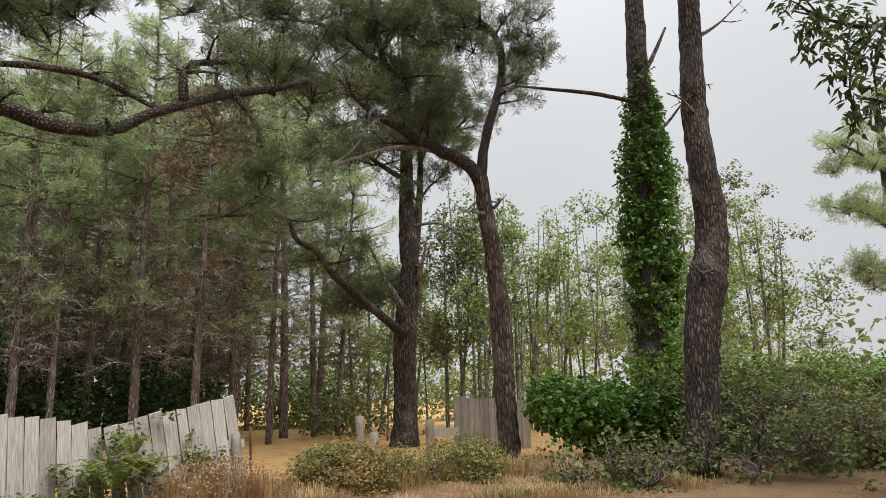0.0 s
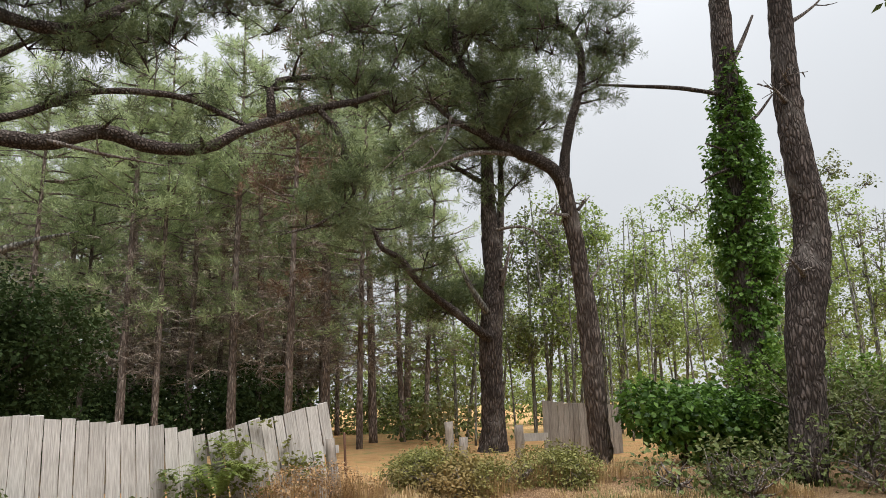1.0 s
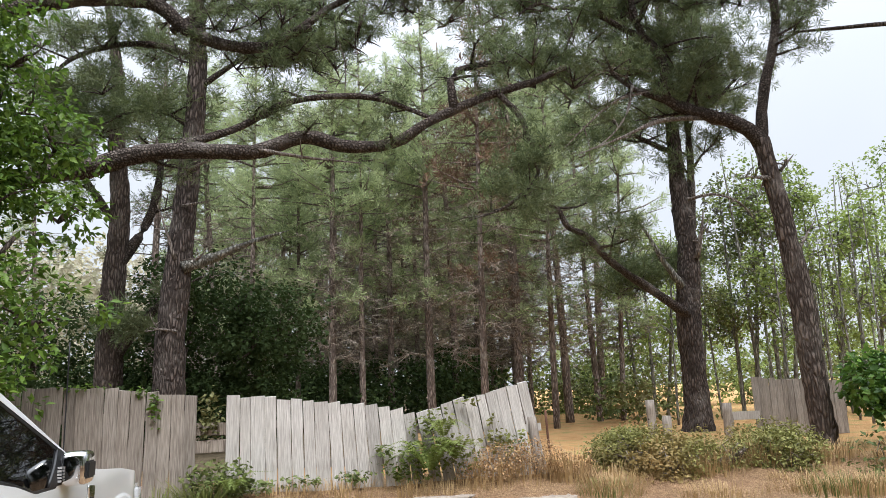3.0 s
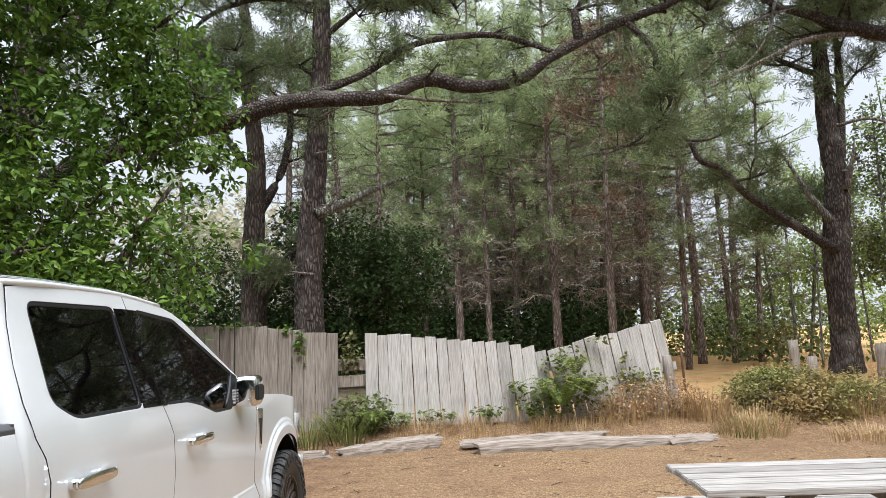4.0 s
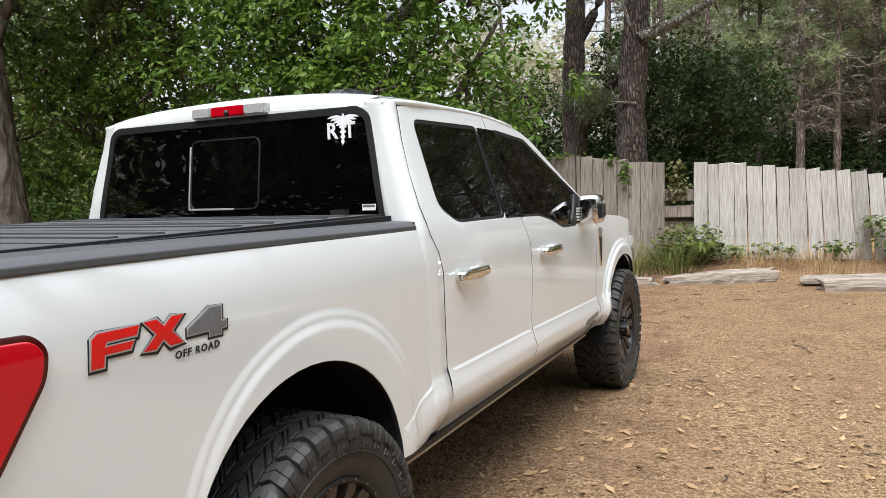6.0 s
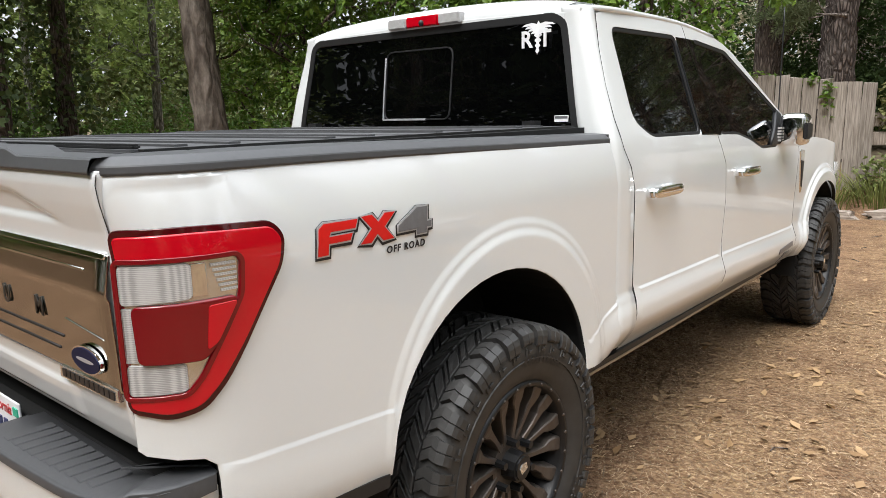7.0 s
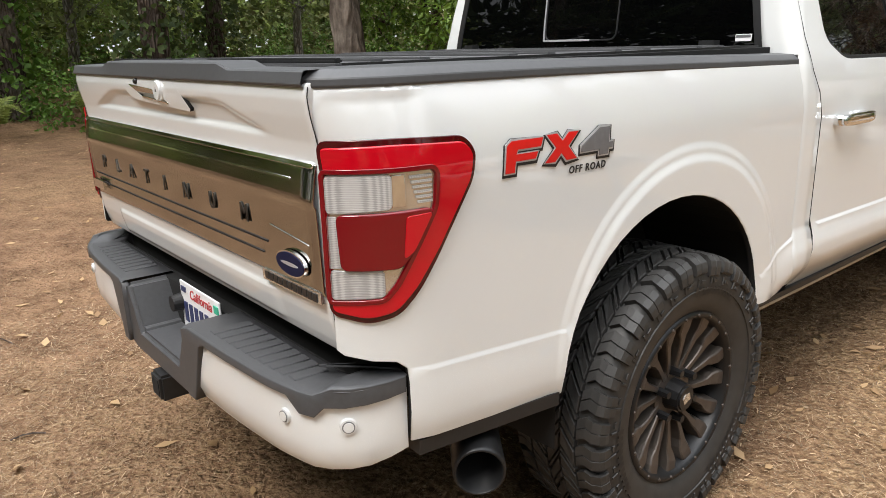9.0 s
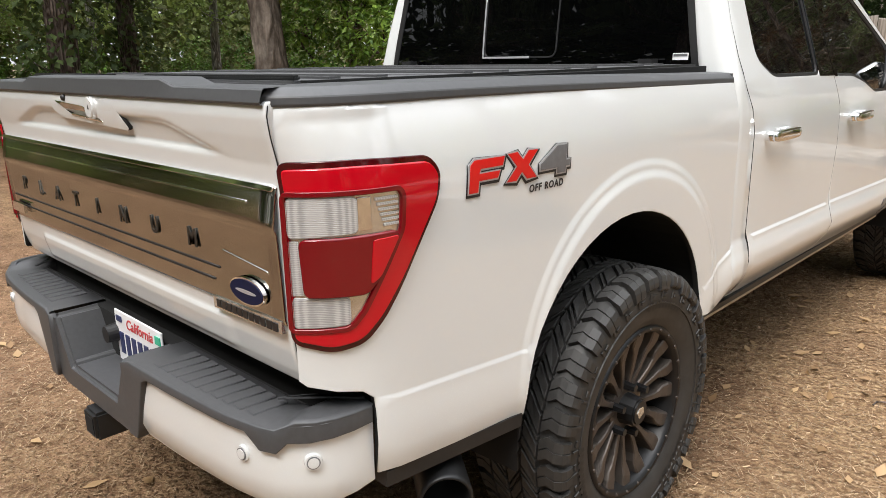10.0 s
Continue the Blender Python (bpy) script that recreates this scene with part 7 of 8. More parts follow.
bmesh.ops.create_uvsphere(bm, u_segments=14, v_segments=8, radius=0.009, matrix=Matrix.Translation((-0.155, -1.112, 1.398)))
part("rear_camera", bm, BLACK, bezel, smooth=True)

# cap along the tailgate's top, bed rails, folding cover


# the cap over the tailgate: raised along its middle, lower towards both ends
rows = []
for x in between((-0.853, -0.50, -0.44, 0.44, 0.50, 0.853), 0.06):
    up = 0.014 * min(max((0.50 - abs(x)) / 0.06, 0.0), 1.0)
    rows.append([(x, p, q + (up if q > 1.43 else 0.0)) for p, q in ((-1.100, 1.406), (-1.115, 1.409), (-1.1165, 1.413), (-1.109, 1.434), (-1.105, 1.4375), (-1.03, 1.440), (-1.012, 1.4385), (-1.005, 1.40))])
creased(loft("gate_cap", rows, GREY_PLASTIC, tailgate))
for s in (1, -1):
    rows = []
    for u in list(np.linspace(-1.114, -0.90, 16)) + list(np.linspace(-0.8, 0.66, 16)):
        q = side(u, 1.404)
        n = Vector((side(u, 1.30).x - 0.70 if u > -0.92 else max(0.0, (u + 1.12)) * 4.2, 0.0 if u > -0.92 else -0.25, 0)).normalized()
        row = [(-0.006, 1.403), (0.003, 1.405), (0.0045, 1.409), (0.0035, 1.420), (0.002, 1.423), (-0.012, 1.436), (-0.016, 1.4385), (-0.06, 1.442), (-0.13, 1.442)]
        pts = [(s * max(q.x + n.x * d, 0.76), q.y + n.y * d, z - 0.024 * smooth01((u + 0.9) / 1.9)) for d, z in row]
        rows.append(pts if s < 0 else pts[::-1])
    creased(loft("bed_rail", rows, GREY_PLASTIC, truck))
    bm = bmesh.new()
    bar(bm, (s * 0.885, 0.655, 1.398), (s * 0.885, 0.663, 1.398), 0.12, 0.034)
    part("rail_end", bm, GREY_PLASTIC, truck)
for y0, y1 in ((-1.01, -0.62), (-0.60, -0.20), (-0.18, 0.22), (0.24, 0.63)):
    bm = bmesh.new()
    bar(bm, (0, y0, 1.436), (0, y1, 1.436), 1.60, 0.02)
    bmesh.ops.bevel(bm, geom=bm.edges, offset=0.005, segments=2, affect="EDGES")
    for yy in (y0 + 0.13, y1 - 0.13):
        bar(bm, (-0.76, yy, 1.448), (0.76, yy, 1.448), 0.03, 0.006)
    part("cover_panel", bm, COVER, truck, "matte charcoal folding bed cover panel")
for s in (1, -1):
    bm = bmesh.new()
    bar(bm, (s * 0.815, -1.0, 1.434), (s * 0.815, 0.63, 1.434), 0.035, 0.026)
    bmesh.ops.bevel(bm, geom=bm.edges, offset=0.006, segments=2, affect="EDGES")
    part("cover_rail", bm, BLACK, truck)
    bm = bmesh.new()
    bar(bm, (s * 0.62, 0.60, 1.456), (s * 0.68, 0.60, 1.456), 0.04, 0.02)
    part("cover_latch", bm, BLACK, truck)
    bm = bmesh.new()
    bar(bm, (s * 0.10, -0.992, 1.450), (s * 0.78, -0.985, 1.450), 0.018, 0.012)
    bmesh.ops.bevel(bm, geom=bm.edges, offset=0.004, segments=2, affect="EDGES")
    part("cover_strap", bm, BLACK, truck)
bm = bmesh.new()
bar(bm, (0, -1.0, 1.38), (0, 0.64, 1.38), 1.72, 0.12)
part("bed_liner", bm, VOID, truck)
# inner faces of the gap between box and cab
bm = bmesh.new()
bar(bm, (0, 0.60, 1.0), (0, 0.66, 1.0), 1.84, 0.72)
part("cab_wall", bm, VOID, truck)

# ---- rear bumper ----
PLAN = spline([(0.0, -1.205, 0), (0.3, -1.20, 0), (0.6, -1.188, 0), (0.77, -1.172, 0), (0.868, -1.146, 0), (0.922, -1.096, 0), (0.943, -1.035, 0), (0.946, -0.972, 0)], 200)
PLAN_S = np.r_[0, np.cumsum(np.linalg.norm(np.diff(PLAN, axis=0), axis=1))]


def bumper(s, z):
    x, y = float(np.interp(s, PLAN_S, PLAN[:, 0])), float(np.interp(s, PLAN_S, PLAN[:, 1]))
    tuck = 0.022 * smooth01((0.65 - z) / 0.06) + 0.005 * smooth01((z - 0.69) / 0.09)
    d = Vector((x * 0.35, y + 0.6, 0)).normalized()
    return Vector((x - d.x * tuck, y - d.y * tuck, z))


def pad(s, z):
    q = bumper(s, 0.70)
    d = Vector((q.x * 0.35, q.y + 0.6, 0)).normalized()
    back = 0.004 * smooth01((z - 0.785) / 0.02)
    return Vector((q.x + d.x * (0.006 - back), q.y + d.y * (0.006 - back), z))


S_END = float(PLAN_S[-1])
COVER_LINE = [(0.312, 0.60), (0.378, 0.766), (0.40, 0.783), (0.795, 0.783), (0.835, 0.752), (0.868, 0.752), (0.892, 0.776), (S_END, 0.780), (S_END, 0.640), (0.98, 0.626), (0.85, 0.616), (0.6, 0.606), (0.45, 0.60)]
rear_bumper = sheet("rear_bumper", COVER_LINE, bumper, PAINT, truck, step=0.04)
sheet("bumper_skin", COVER_LINE, bumper, PAINT, rear_bumper, step=0.04, mirror=True)
PAD_FACE = [(0.262, 0.60), (0.304, 0.60), (0.370, 0.768), (0.397, 0.780), (0.793, 0.780), (0.833, 0.749), (0.870, 0.749), (0.894, 0.773), (S_END, 0.777), (S_END, 0.808), (0.91, 0.812), (0.87, 0.795), (0.30, 0.795), (0.262, 0.785)]
for mirror in (False, True):
    sm = -1 if mirror else 1
    sheet("step_edge", PAD_FACE, pad, GREY_PLASTIC, rear_bumper, step=0.04, lift=0.003, mirror=mirror)
    bm = bmesh.new()
    rows = []
    for s in np.linspace(0.265, S_END, 40):
        q = pad(s, 0.79)
        inner_y = -1.045 if q.x < 0.82 else -1.045 + (q.x - 0.82) * 0.75
        lift = 0.795 if s < 0.86 else 0.795 + 0.016 * smooth01((s - 0.86) / 0.05)
        rows.append([(sm * q.x, q.y, lift - 0.004), (sm * (q.x * 0.996), q.y + 0.008, lift), (sm * (q.x * 0.95 + 0.01), (q.y + inner_y) / 2, lift), (sm * (min(q.x, 0.86)), inner_y, lift - 0.002), (sm * min(q.x, 0.86), inner_y + 0.01, lift - 0.06)])
    bm.free()
    loft("step_pad", rows if not mirror else [r[::-1] for r in rows], GREY_PLASTIC, rear_bumper)
    for k in range(10):
        x = 0.375 + k * 0.043
        y0 = float(np.interp(x, PLAN[:, 0], PLAN[:, 1])) + 0.03
        bm = bmesh.new()
        bar(bm, (sm * x, y0, 0.7955), (sm * (x + 0.004), -1.062, 0.7955), 0.032, 0.005)
        bmesh.ops.bevel(bm, geom=bm.edges, offset=0.0022, segments=1, affect="EDGES")
        part("step_rib", bm, GREY_PLASTIC, rear_bumper)
    for k in range(8):
        x = 0.78 + k * 0.012
        bm = bmesh.new()
        bar(bm, (sm * x, -1.085 + k * 0.012, 0.8125), (sm * (x + 0.05), -1.02 + k * 0.008, 0.8125), 0.006, 0.004)
        part("corner_rib", bm, GREY_PLASTIC, rear_bumper)
    for x, s0, z in ((0.772, 0.775, 0.722), (0.90, 0.94, 0.728)):
        q, qa = bumper(s0, z), bumper(s0 + 0.02, z)
        n = Vector((qa.y - q.y, -(qa.x - q.x), 0)).normalized()
        n = Vector((n.x * sm, n.y, 0))
        m = Matrix.Translation((q.x * sm, q.y, q.z)) @ n.to_track_quat("Z", "Y").to_matrix().to_4x4()
        bm = bmesh.new()
        bmesh.ops.create_cone(bm, cap_ends=True, segments=24, radius1=0.019, radius2=0.017, depth=0.012, matrix=m)
        sensor = part("parking_sensor", bm, PAINT, truck)
        bm = bmesh.new()
        bmesh.ops.create_cone(bm, cap_ends=True, segments=24, radius1=0.0135, radius2=0.0135, depth=0.0145, matrix=m)
        part("sensor_ring", bm, DECAL_GREY, sensor)
        bm = bmesh.new()
        bmesh.ops.create_cone(bm, cap_ends=True, segments=24, radius1=0.0115, radius2=0.011, depth=0.017, matrix=m)
        part("sensor_face", bm, PAINT, sensor)
# the lowered middle step
bm = bmesh.new()
prism(bm, [(-0.262, 0.79), (-0.235, 0.79), (-0.16, 0.655), (0.16, 0.655), (0.235, 0.79), (0.262, 0.79), (0.33, 0.74), (0.315, 0.60), (0.22, 0.575), (-0.22, 0.575), (-0.315, 0.60), (-0.33, 0.74)], lambda x, z, d: Vector((x, -1.075 - d, z)), 0.122)
bmesh.ops.recalc_face_normals(bm, faces=bm.faces)
bmesh.ops.bevel(bm, geom=[e for e in bm.edges if e.verts[0].co.y < -1.1 or e.verts[1].co.y < -1.1], offset=0.012, segments=3, affect="EDGES")
part("middle_step", bm, GREY_PLASTIC, rear_bumper)
bm = bmesh.new()
bar(bm, (0, -1.03, 0.69), (0, -1.075, 0.69), 1.68, 0.19)
part("bumper_core", bm, VOID, rear_bumper)
socket_m = Matrix.Translation((-0.235, -1.135, 0.735)) @ Matrix.Rotation(radians(60), 4, "Y")
bm = bmesh.new()
bmesh.ops.create_cube(bm, size=1, matrix=socket_m @ Matrix.Diagonal((0.07, 0.06, 0.03, 1)))
bmesh.ops.bevel(bm, geom=bm.edges, offset=0.008, segments=2, affect="EDGES")
socket = part("trailer_socket", bm, BLACK, truck)
bm = bmesh.new()
bmesh.ops.create_cube(bm, size=1, matrix=socket_m @ Matrix.Translation((0, 0, 0.006)) @ Matrix.Diagonal((0.045, 0.038, 0.03, 1)))
bmesh.ops.bevel(bm, geom=bm.edges, offset=0.004, segments=1, affect="EDGES")
part("socket_lid", bm, GREY_PLASTIC, socket)
bm = bmesh.new()
bar(bm, (0.0, -1.0, 0.535), (0.0, -1.22, 0.535), 0.085, 0.08)
bmesh.ops.bevel(bm, geom=bm.edges, offset=0.008, segments=2, affect="EDGES")
hitch = part("hitch_receiver", bm, BLACK, truck)
bm = bmesh.new()
bar(bm, (0.0, -1.215, 0.535), (0.0, -1.222, 0.535), 0.055, 0.05)
part("receiver_mouth", bm, VOID, hitch)
# licence plate with bars in place of its number
bm = bmesh.new()
bar(bm, (-0.075, -1.087, 0.742), (0.23, -1.087, 0.742), 0.006, 0.152)
bmesh.ops.bevel(bm, geom=bm.edges, offset=0.002, segments=1, affect="EDGES")
licence = part("licence_plate", bm, DECAL_WHITE, truck, "white licence plate with a red script state name")
for k in range(7):
    x = -0.048 + k * 0.041
    bm = bmesh.new()
    bar(bm, (x, -1.0915, 0.725), (x + 0.024, -1.0915, 0.725), 0.003, 0.062)
    part("plate_bar", bm, INK_BLUE, licence)
flat_text("state_name", "California", 0.042, on_back(0.088, -1.0905, 0.776), INK_RED, licence, 0.0006, 0.3, 0.0006, "CENTER")
bm = bmesh.new()
bar(bm, (0.195, -1.0915, 0.792), (0.225, -1.0915, 0.792), 0.003, 0.022)
part("year_tab", bm, GREEN_TAB, licence)
bm = bmesh.new()
bar(bm, (-0.06, -1.0915, 0.795), (-0.025, -1.0915, 0.795), 0.003, 0.016)
part("month_tab", bm, INK_BLUE, licence)
for x in (-0.08, 0.305):
    bm = bmesh.new()
    bmesh.ops.create_cone(bm, cap_ends=True, segments=18, radius1=0.03, radius2=0.024, depth=0.05, matrix=on_back(x, -1.095, 0.745))
    part("plate_lamp", bm, BLACK, rear_bumper)

# ---- exhaust ----
bm = bmesh.new()
prof = [(0.058, 0.0), (0.062, 0.004), (0.064, 0.012), (0.064, 0.30), (0.052, 0.36), (0.03, 0.6)]
rings = []
way = Vector((0.80, -0.60, -0.02)).normalized()
m = Matrix.Translation((0.985, -0.80, 0.518)) @ (-way).to_track_quat("Z", "Y").to_matrix().to_4x4()
prof_in = [(0.054, 0.16), (0.055, 0.003)]
for r, d in prof_in + prof:
    rings.append([bm.verts.new(m @ Vector((r * math.cos(a), r * math.sin(a), d))) for a in np.linspace(0, 2 * math.pi, 32, endpoint=False)])
for a, b in zip(rings, rings[1:]):
    for i in range(32):
        bm.faces.new((a[i], a[(i + 1) % 32], b[(i + 1) % 32], b[i]))
bm.faces.new(rings[0])
bmesh.ops.recalc_face_normals(bm, faces=bm.faces)
part("exhaust_tip", bm, RIM_BLACK, truck, "wide black exhaust tip", smooth=True)

# ---- flank decal: letters with a border ----


def decal(u, z, d):
    q = side(u, z)
    return Vector((q.x + d, q.y, q.z))


def slant(poly, u0, z0, su, sz, lean=0.12):
    return [(u0 + x * su + y * sz * lean, z0 + y * sz) for x, y in poly]


SHAPE_F = [(0, 0), (0.26, 0), (0.26, 0.36), (0.86, 0.36), (0.92, 0.56), (0.26, 0.56), (0.30, 0.74), (1.0, 0.74), (1.06, 1.0), (0.12, 1.0), (0, 0.86)]
SHAPE_X = [(0, 0), (0.30, 0), (0.48, 0.30), (0.68, 0), (1.0, 0), (0.68, 0.50), (1.0, 1.0), (0.70, 1.0), (0.50, 0.70), (0.30, 1.0), (0.0, 1.0), (0.32, 0.50)]
SHAPE_4 = [(0.62, 0), (0.92, 0), (0.92, 0.22), (1.06, 0.22), (1.06, 0.42), (0.92, 0.42), (0.92, 1.0), (0.58, 1.0), (0.0, 0.42), (0.0, 0.22), (0.62, 0.22)]
for shape, u0, su, z0, sz, mat in ((SHAPE_F, -0.705, 0.104, 1.206, 0.066, DECAL_RED), (SHAPE_X, -0.580, 0.106, 1.214, 0.061, DECAL_RED), (SHAPE_4, -0.458, 0.108, 1.212, 0.063, DECAL_GREY)):
    base = slant(shape, u0, z0, su, sz)
    letter = sheet("decal_letter", grown([(x + 0.002, z - 0.003) for x, z in base], 0.0105), side, DECAL_BLACK, truck, (), 0.03, lift=0.0030, depth=0.003, edge=0.0004)
    sheet("letter_rim", grown(base, 0.0060), side, DECAL_SILVER, letter, (), 0.03, lift=0.0042, depth=0.001, edge=0.0003)
    sheet("letter_face", grown(base, 0.0010), side, mat, letter, (), 0.03, lift=0.0054, depth=0.001, edge=0.0003)
q = side(-0.50, 1.19)
flat_text("decal_words", "OFF ROAD", 0.024, Matrix.Translation((q.x + 0.0030, -0.498, 1.179)) @ Matrix(((0, 0, 1, 0), (1, 0, 0, 0), (0, 1, 0, 0), (0, 0, 0, 1))), DECAL_BLACK, truck, 0.0004, 0.1, 0.0007, "LEFT", 1.22)

# the body's middle line lies a hand towards the right flank
def narrowed(x):
    return x + 0.0425 * (1 - min(max(x / 0.853, -1.0), 1.0))


for ob in truck.children_recursive:
    if ob.type == "MESH":
        if ob.matrix_basis == Matrix.Identity(4):
            co = np.empty(len(ob.data.vertices) * 3, np.float32)
            ob.data.vertices.foreach_get("co", co)
            co[0::3] = [narrowed(float(x)) for x in co[0::3]]
            ob.data.vertices.foreach_set("co", co)
        else:
            ob.matrix_basis.translation.x = narrowed(ob.matrix_basis.translation.x)

# ---- wheels ----


def build_wheel():
    """A wheel about the origin, its outer face towards +x."""
    wheel = new("wheel")
    R, W = 0.44, 0.30
    prof = [(-0.13, 0.275), (-0.148, 0.30), (-0.152, 0.36), (-0.145, 0.405), (-0.12, 0.424), (0.12, 0.424), (0.143, 0.408), (0.152, 0.37), (0.150, 0.33), (0.146, 0.30), (0.135, 0.278), (0.125, 0.262)]
    n = 96
    vs, fs = [], []
    for k in range(n):
        a = 2 * math.pi * k / n
        vs += [(x, r * math.cos(a), r * math.sin(a)) for x, r in prof]
    m = len(prof)
    for k in range(n):
        for i in range(m - 1):
            b = ((k + 1) % n) * m
            fs.append((k * m + i, k * m + i + 1, b + i + 1, b + i))
    tyre = arrays("tyre", vs, fs, RUBBER, wheel, "black off-road tyre with deep tread", smooth=True)
    # tread: interlocking slanted blocks with narrow grooves
    bm = bmesh.new()

    def skin(rows, flip=False):
        """A block from rings of points, open below."""
        made = [[bm.verts.new(p) for p in row] for row in rows]
        n = len(made[0])
        for a, b in zip(made, made[1:]):
            for i in range(n):
                j = (i + 1) % n
                bm.faces.new((a[i], a[j], b[j], b[i]))
        bm.faces.new(made[-1])

    def at(x, a, r):
        return Vector((x, r * math.cos(a), r * math.sin(a)))

    def block(corners, r0, r1, inset=0.003):
        cx = sum(c[0] for c in corners) / len(corners)
        ca = sum(c[1] for c in corners) / len(corners)
        def pulled(k):
            return [(cx + (x - cx) * (1 - k / 0.024), ca + (a - ca) * (1 - k / 0.024)) for x, a in corners]
        skin([[at(x, a, r0) for x, a in corners], [at(x, a, r1 - 0.0025) for x, a in corners], [at(x, a, r1) for x, a in pulled(inset * 0.6)]])

    count = 34
    w = 2 * math.pi / count
    for k in range(count):
        a = w * k
        long = k % 2
        for row, (x0, x1, lean, shift) in enumerate(((-0.077, -0.028, 0.13, 0.0), (-0.021, 0.021, -0.15, 0.45), (0.028, 0.077, 0.13, 0.1))):
            b = a + shift * w
            tall = w * (0.60 if long else 0.46)
            # two pieces to a pitch, the second one cut short by a cross groove
            block([(x0, b - lean / 2), (x1, b + lean / 2), (x1, b + lean / 2 + tall), (x0, b - lean / 2 + tall)], 0.418, 0.4405)
            rest = w - tall - 0.052
            b2 = b + tall + 0.022
            block([(x0, b2 - lean / 2), (x1, b2 + lean / 2), (x1, b2 + lean / 2 + rest), (x0, b2 - lean / 2 + rest)], 0.422, 0.4405)
    bmesh.ops.recalc_face_normals(bm, faces=bm.faces)
    ob = part("tread", bm, RUBBER, wheel)
    ob["kind"] = "stuff"
    # shoulder lugs that bend over onto the sidewall
    bm = bmesh.new()
    for s in (1, -1):
        for k in range(count):
            a0 = w * (k + (0.0 if s > 0 else 0.5)) + 0.02
            a1 = a0 + w - 0.046
            am = (a0 + a1) / 2
            deep = k % 2
            line = [(0.084, 0.4395), (0.110, 0.4395), (0.136 if deep else 0.130, 0.437), (0.152, 0.424), (0.1575, 0.408), (0.1585, 0.384 if deep else 0.396), (0.1535, 0.378 if deep else 0.390)]
            kick = (0.020, -0.016, 0.0, 0.004, 0.008, 0.008, 0.008)
            grid = []
            for (x, r), bend in zip(line, kick):
                lowr, lowx = r - (0.021 if x < 0.14 else 0.004), x - (0.014 if x > 0.14 else 0.0)
                grid.append([bm.verts.new(at(s * q, b + bend, rr)) for q, b, rr in ((lowx, a0, lowr), (x, a0 + 0.002, r), (x, am - 0.005, r), (x - (0.004 if x > 0.14 else 0), am, r - (0.006 if x < 0.14 else 0.0)), (x, am + 0.005, r), (x, a1 - 0.002, r), (lowx, a1, lowr))])
            for u, v in zip(grid, grid[1:]):
                for i in range(6):
                    bm.faces.new((u[i], u[i + 1], v[i + 1], v[i]))
            bm.faces.new(grid[0])
            bm.faces.new(grid[-1])
    bmesh.ops.recalc_face_normals(bm, faces=bm.faces)
    ob = part("shoulder_lug_ring", bm, RUBBER, wheel)
    ob["kind"] = "stuff"
    # small raised marks under every lug, and two rings on the sidewall
    bm = bmesh.new()
    for k in range(count):
        a = w * k + 0.03
        for b0, b1, r0, r1 in ((a, a + 0.05, 0.372, 0.362), (a + 0.075, a + 0.095, 0.380, 0.356)):
            pts = [bm.verts.new(at(0.1535, b, r)) for b, r in ((b0, r0), (b1, r0), (b1, r1), (b0, r1))]
            top = [bm.verts.new(at(0.1562, b, r)) for b, r in ((b0 + 0.004, r0 - 0.001), (b1 - 0.004, r0 - 0.001), (b1 - 0.004, r1 + 0.001), (b0 + 0.004, r1 + 0.001))]
            bm.faces.new(top)
            for i in range(4):
                bm.faces.new((pts[i], pts[(i + 1) % 4], top[(i + 1) % 4], top[i]))
    for r in (0.343,):
        ring = [[bm.verts.new(at(x, b, rr)) for b in np.linspace(0, 2 * math.pi, 96, endpoint=False)] for x, rr in ((0.148, r + 0.004), (0.1545, r + 0.0015), (0.1545, r - 0.0015), (0.146, r - 0.004))]
        for u, v in zip(ring, ring[1:]):
            for i in range(96):
                bm.faces.new((u[i], u[(i + 1) % 96], v[(i + 1) % 96], v[i]))
    bmesh.ops.recalc_face_normals(bm, faces=bm.faces)
    ob = part("sidewall_relief", bm, RUBBER, wheel)
    ob["kind"] = "stuff"
    # raised sidewall writing, kept as plain bars
    for a0, cnt in ((0.6, 11), (2.7, 11), (4.8, 11)):
        bm = bmesh.new()
        for k in range(cnt):
            a = a0 + k * 0.062
            vs = []
            for x, r in ((0.1535, 0.352), (0.1515, 0.325)):
                vs += [bm.verts.new((x + 0.0015, r * math.cos(b), r * math.sin(b))) for b in (a, a + 0.04)]
            bm.faces.new((vs[0], vs[1], vs[3], vs[2]))
        ob = part("sidewall_writing", bm, BLACK, wheel)
        ob["kind"] = "stuff"
    # barrel
    bm = bmesh.new()
    rp = [(0.128, 0.268), (0.136, 0.264), (0.136, 0.252), (0.122, 0.246), (0.10, 0.238), (-0.10, 0.225), (-0.12, 0.25)]
    rings = [[bm.verts.new((x, r * math.cos(a), r * math.sin(a))) for a in np.linspace(0, 2 * math.pi, 64, endpoint=False)] for x, r in rp]
    for a, b in zip(rings, rings[1:]):
        for i in range(64):
            bm.faces.new((a[i], a[(i + 1) % 64], b[(i + 1) % 64], b[i]))
    bmesh.ops.recalc_face_normals(bm, faces=bm.faces)
    bmesh.ops.reverse_faces(bm, faces=bm.faces)
    rim = part("rim", bm, RIM_BLACK, wheel, smooth=True)
    # flat near-black disc, the shade behind the spokes in its colour
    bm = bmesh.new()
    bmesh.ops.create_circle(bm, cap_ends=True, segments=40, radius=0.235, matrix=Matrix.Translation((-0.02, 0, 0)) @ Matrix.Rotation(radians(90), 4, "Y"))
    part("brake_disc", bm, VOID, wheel)
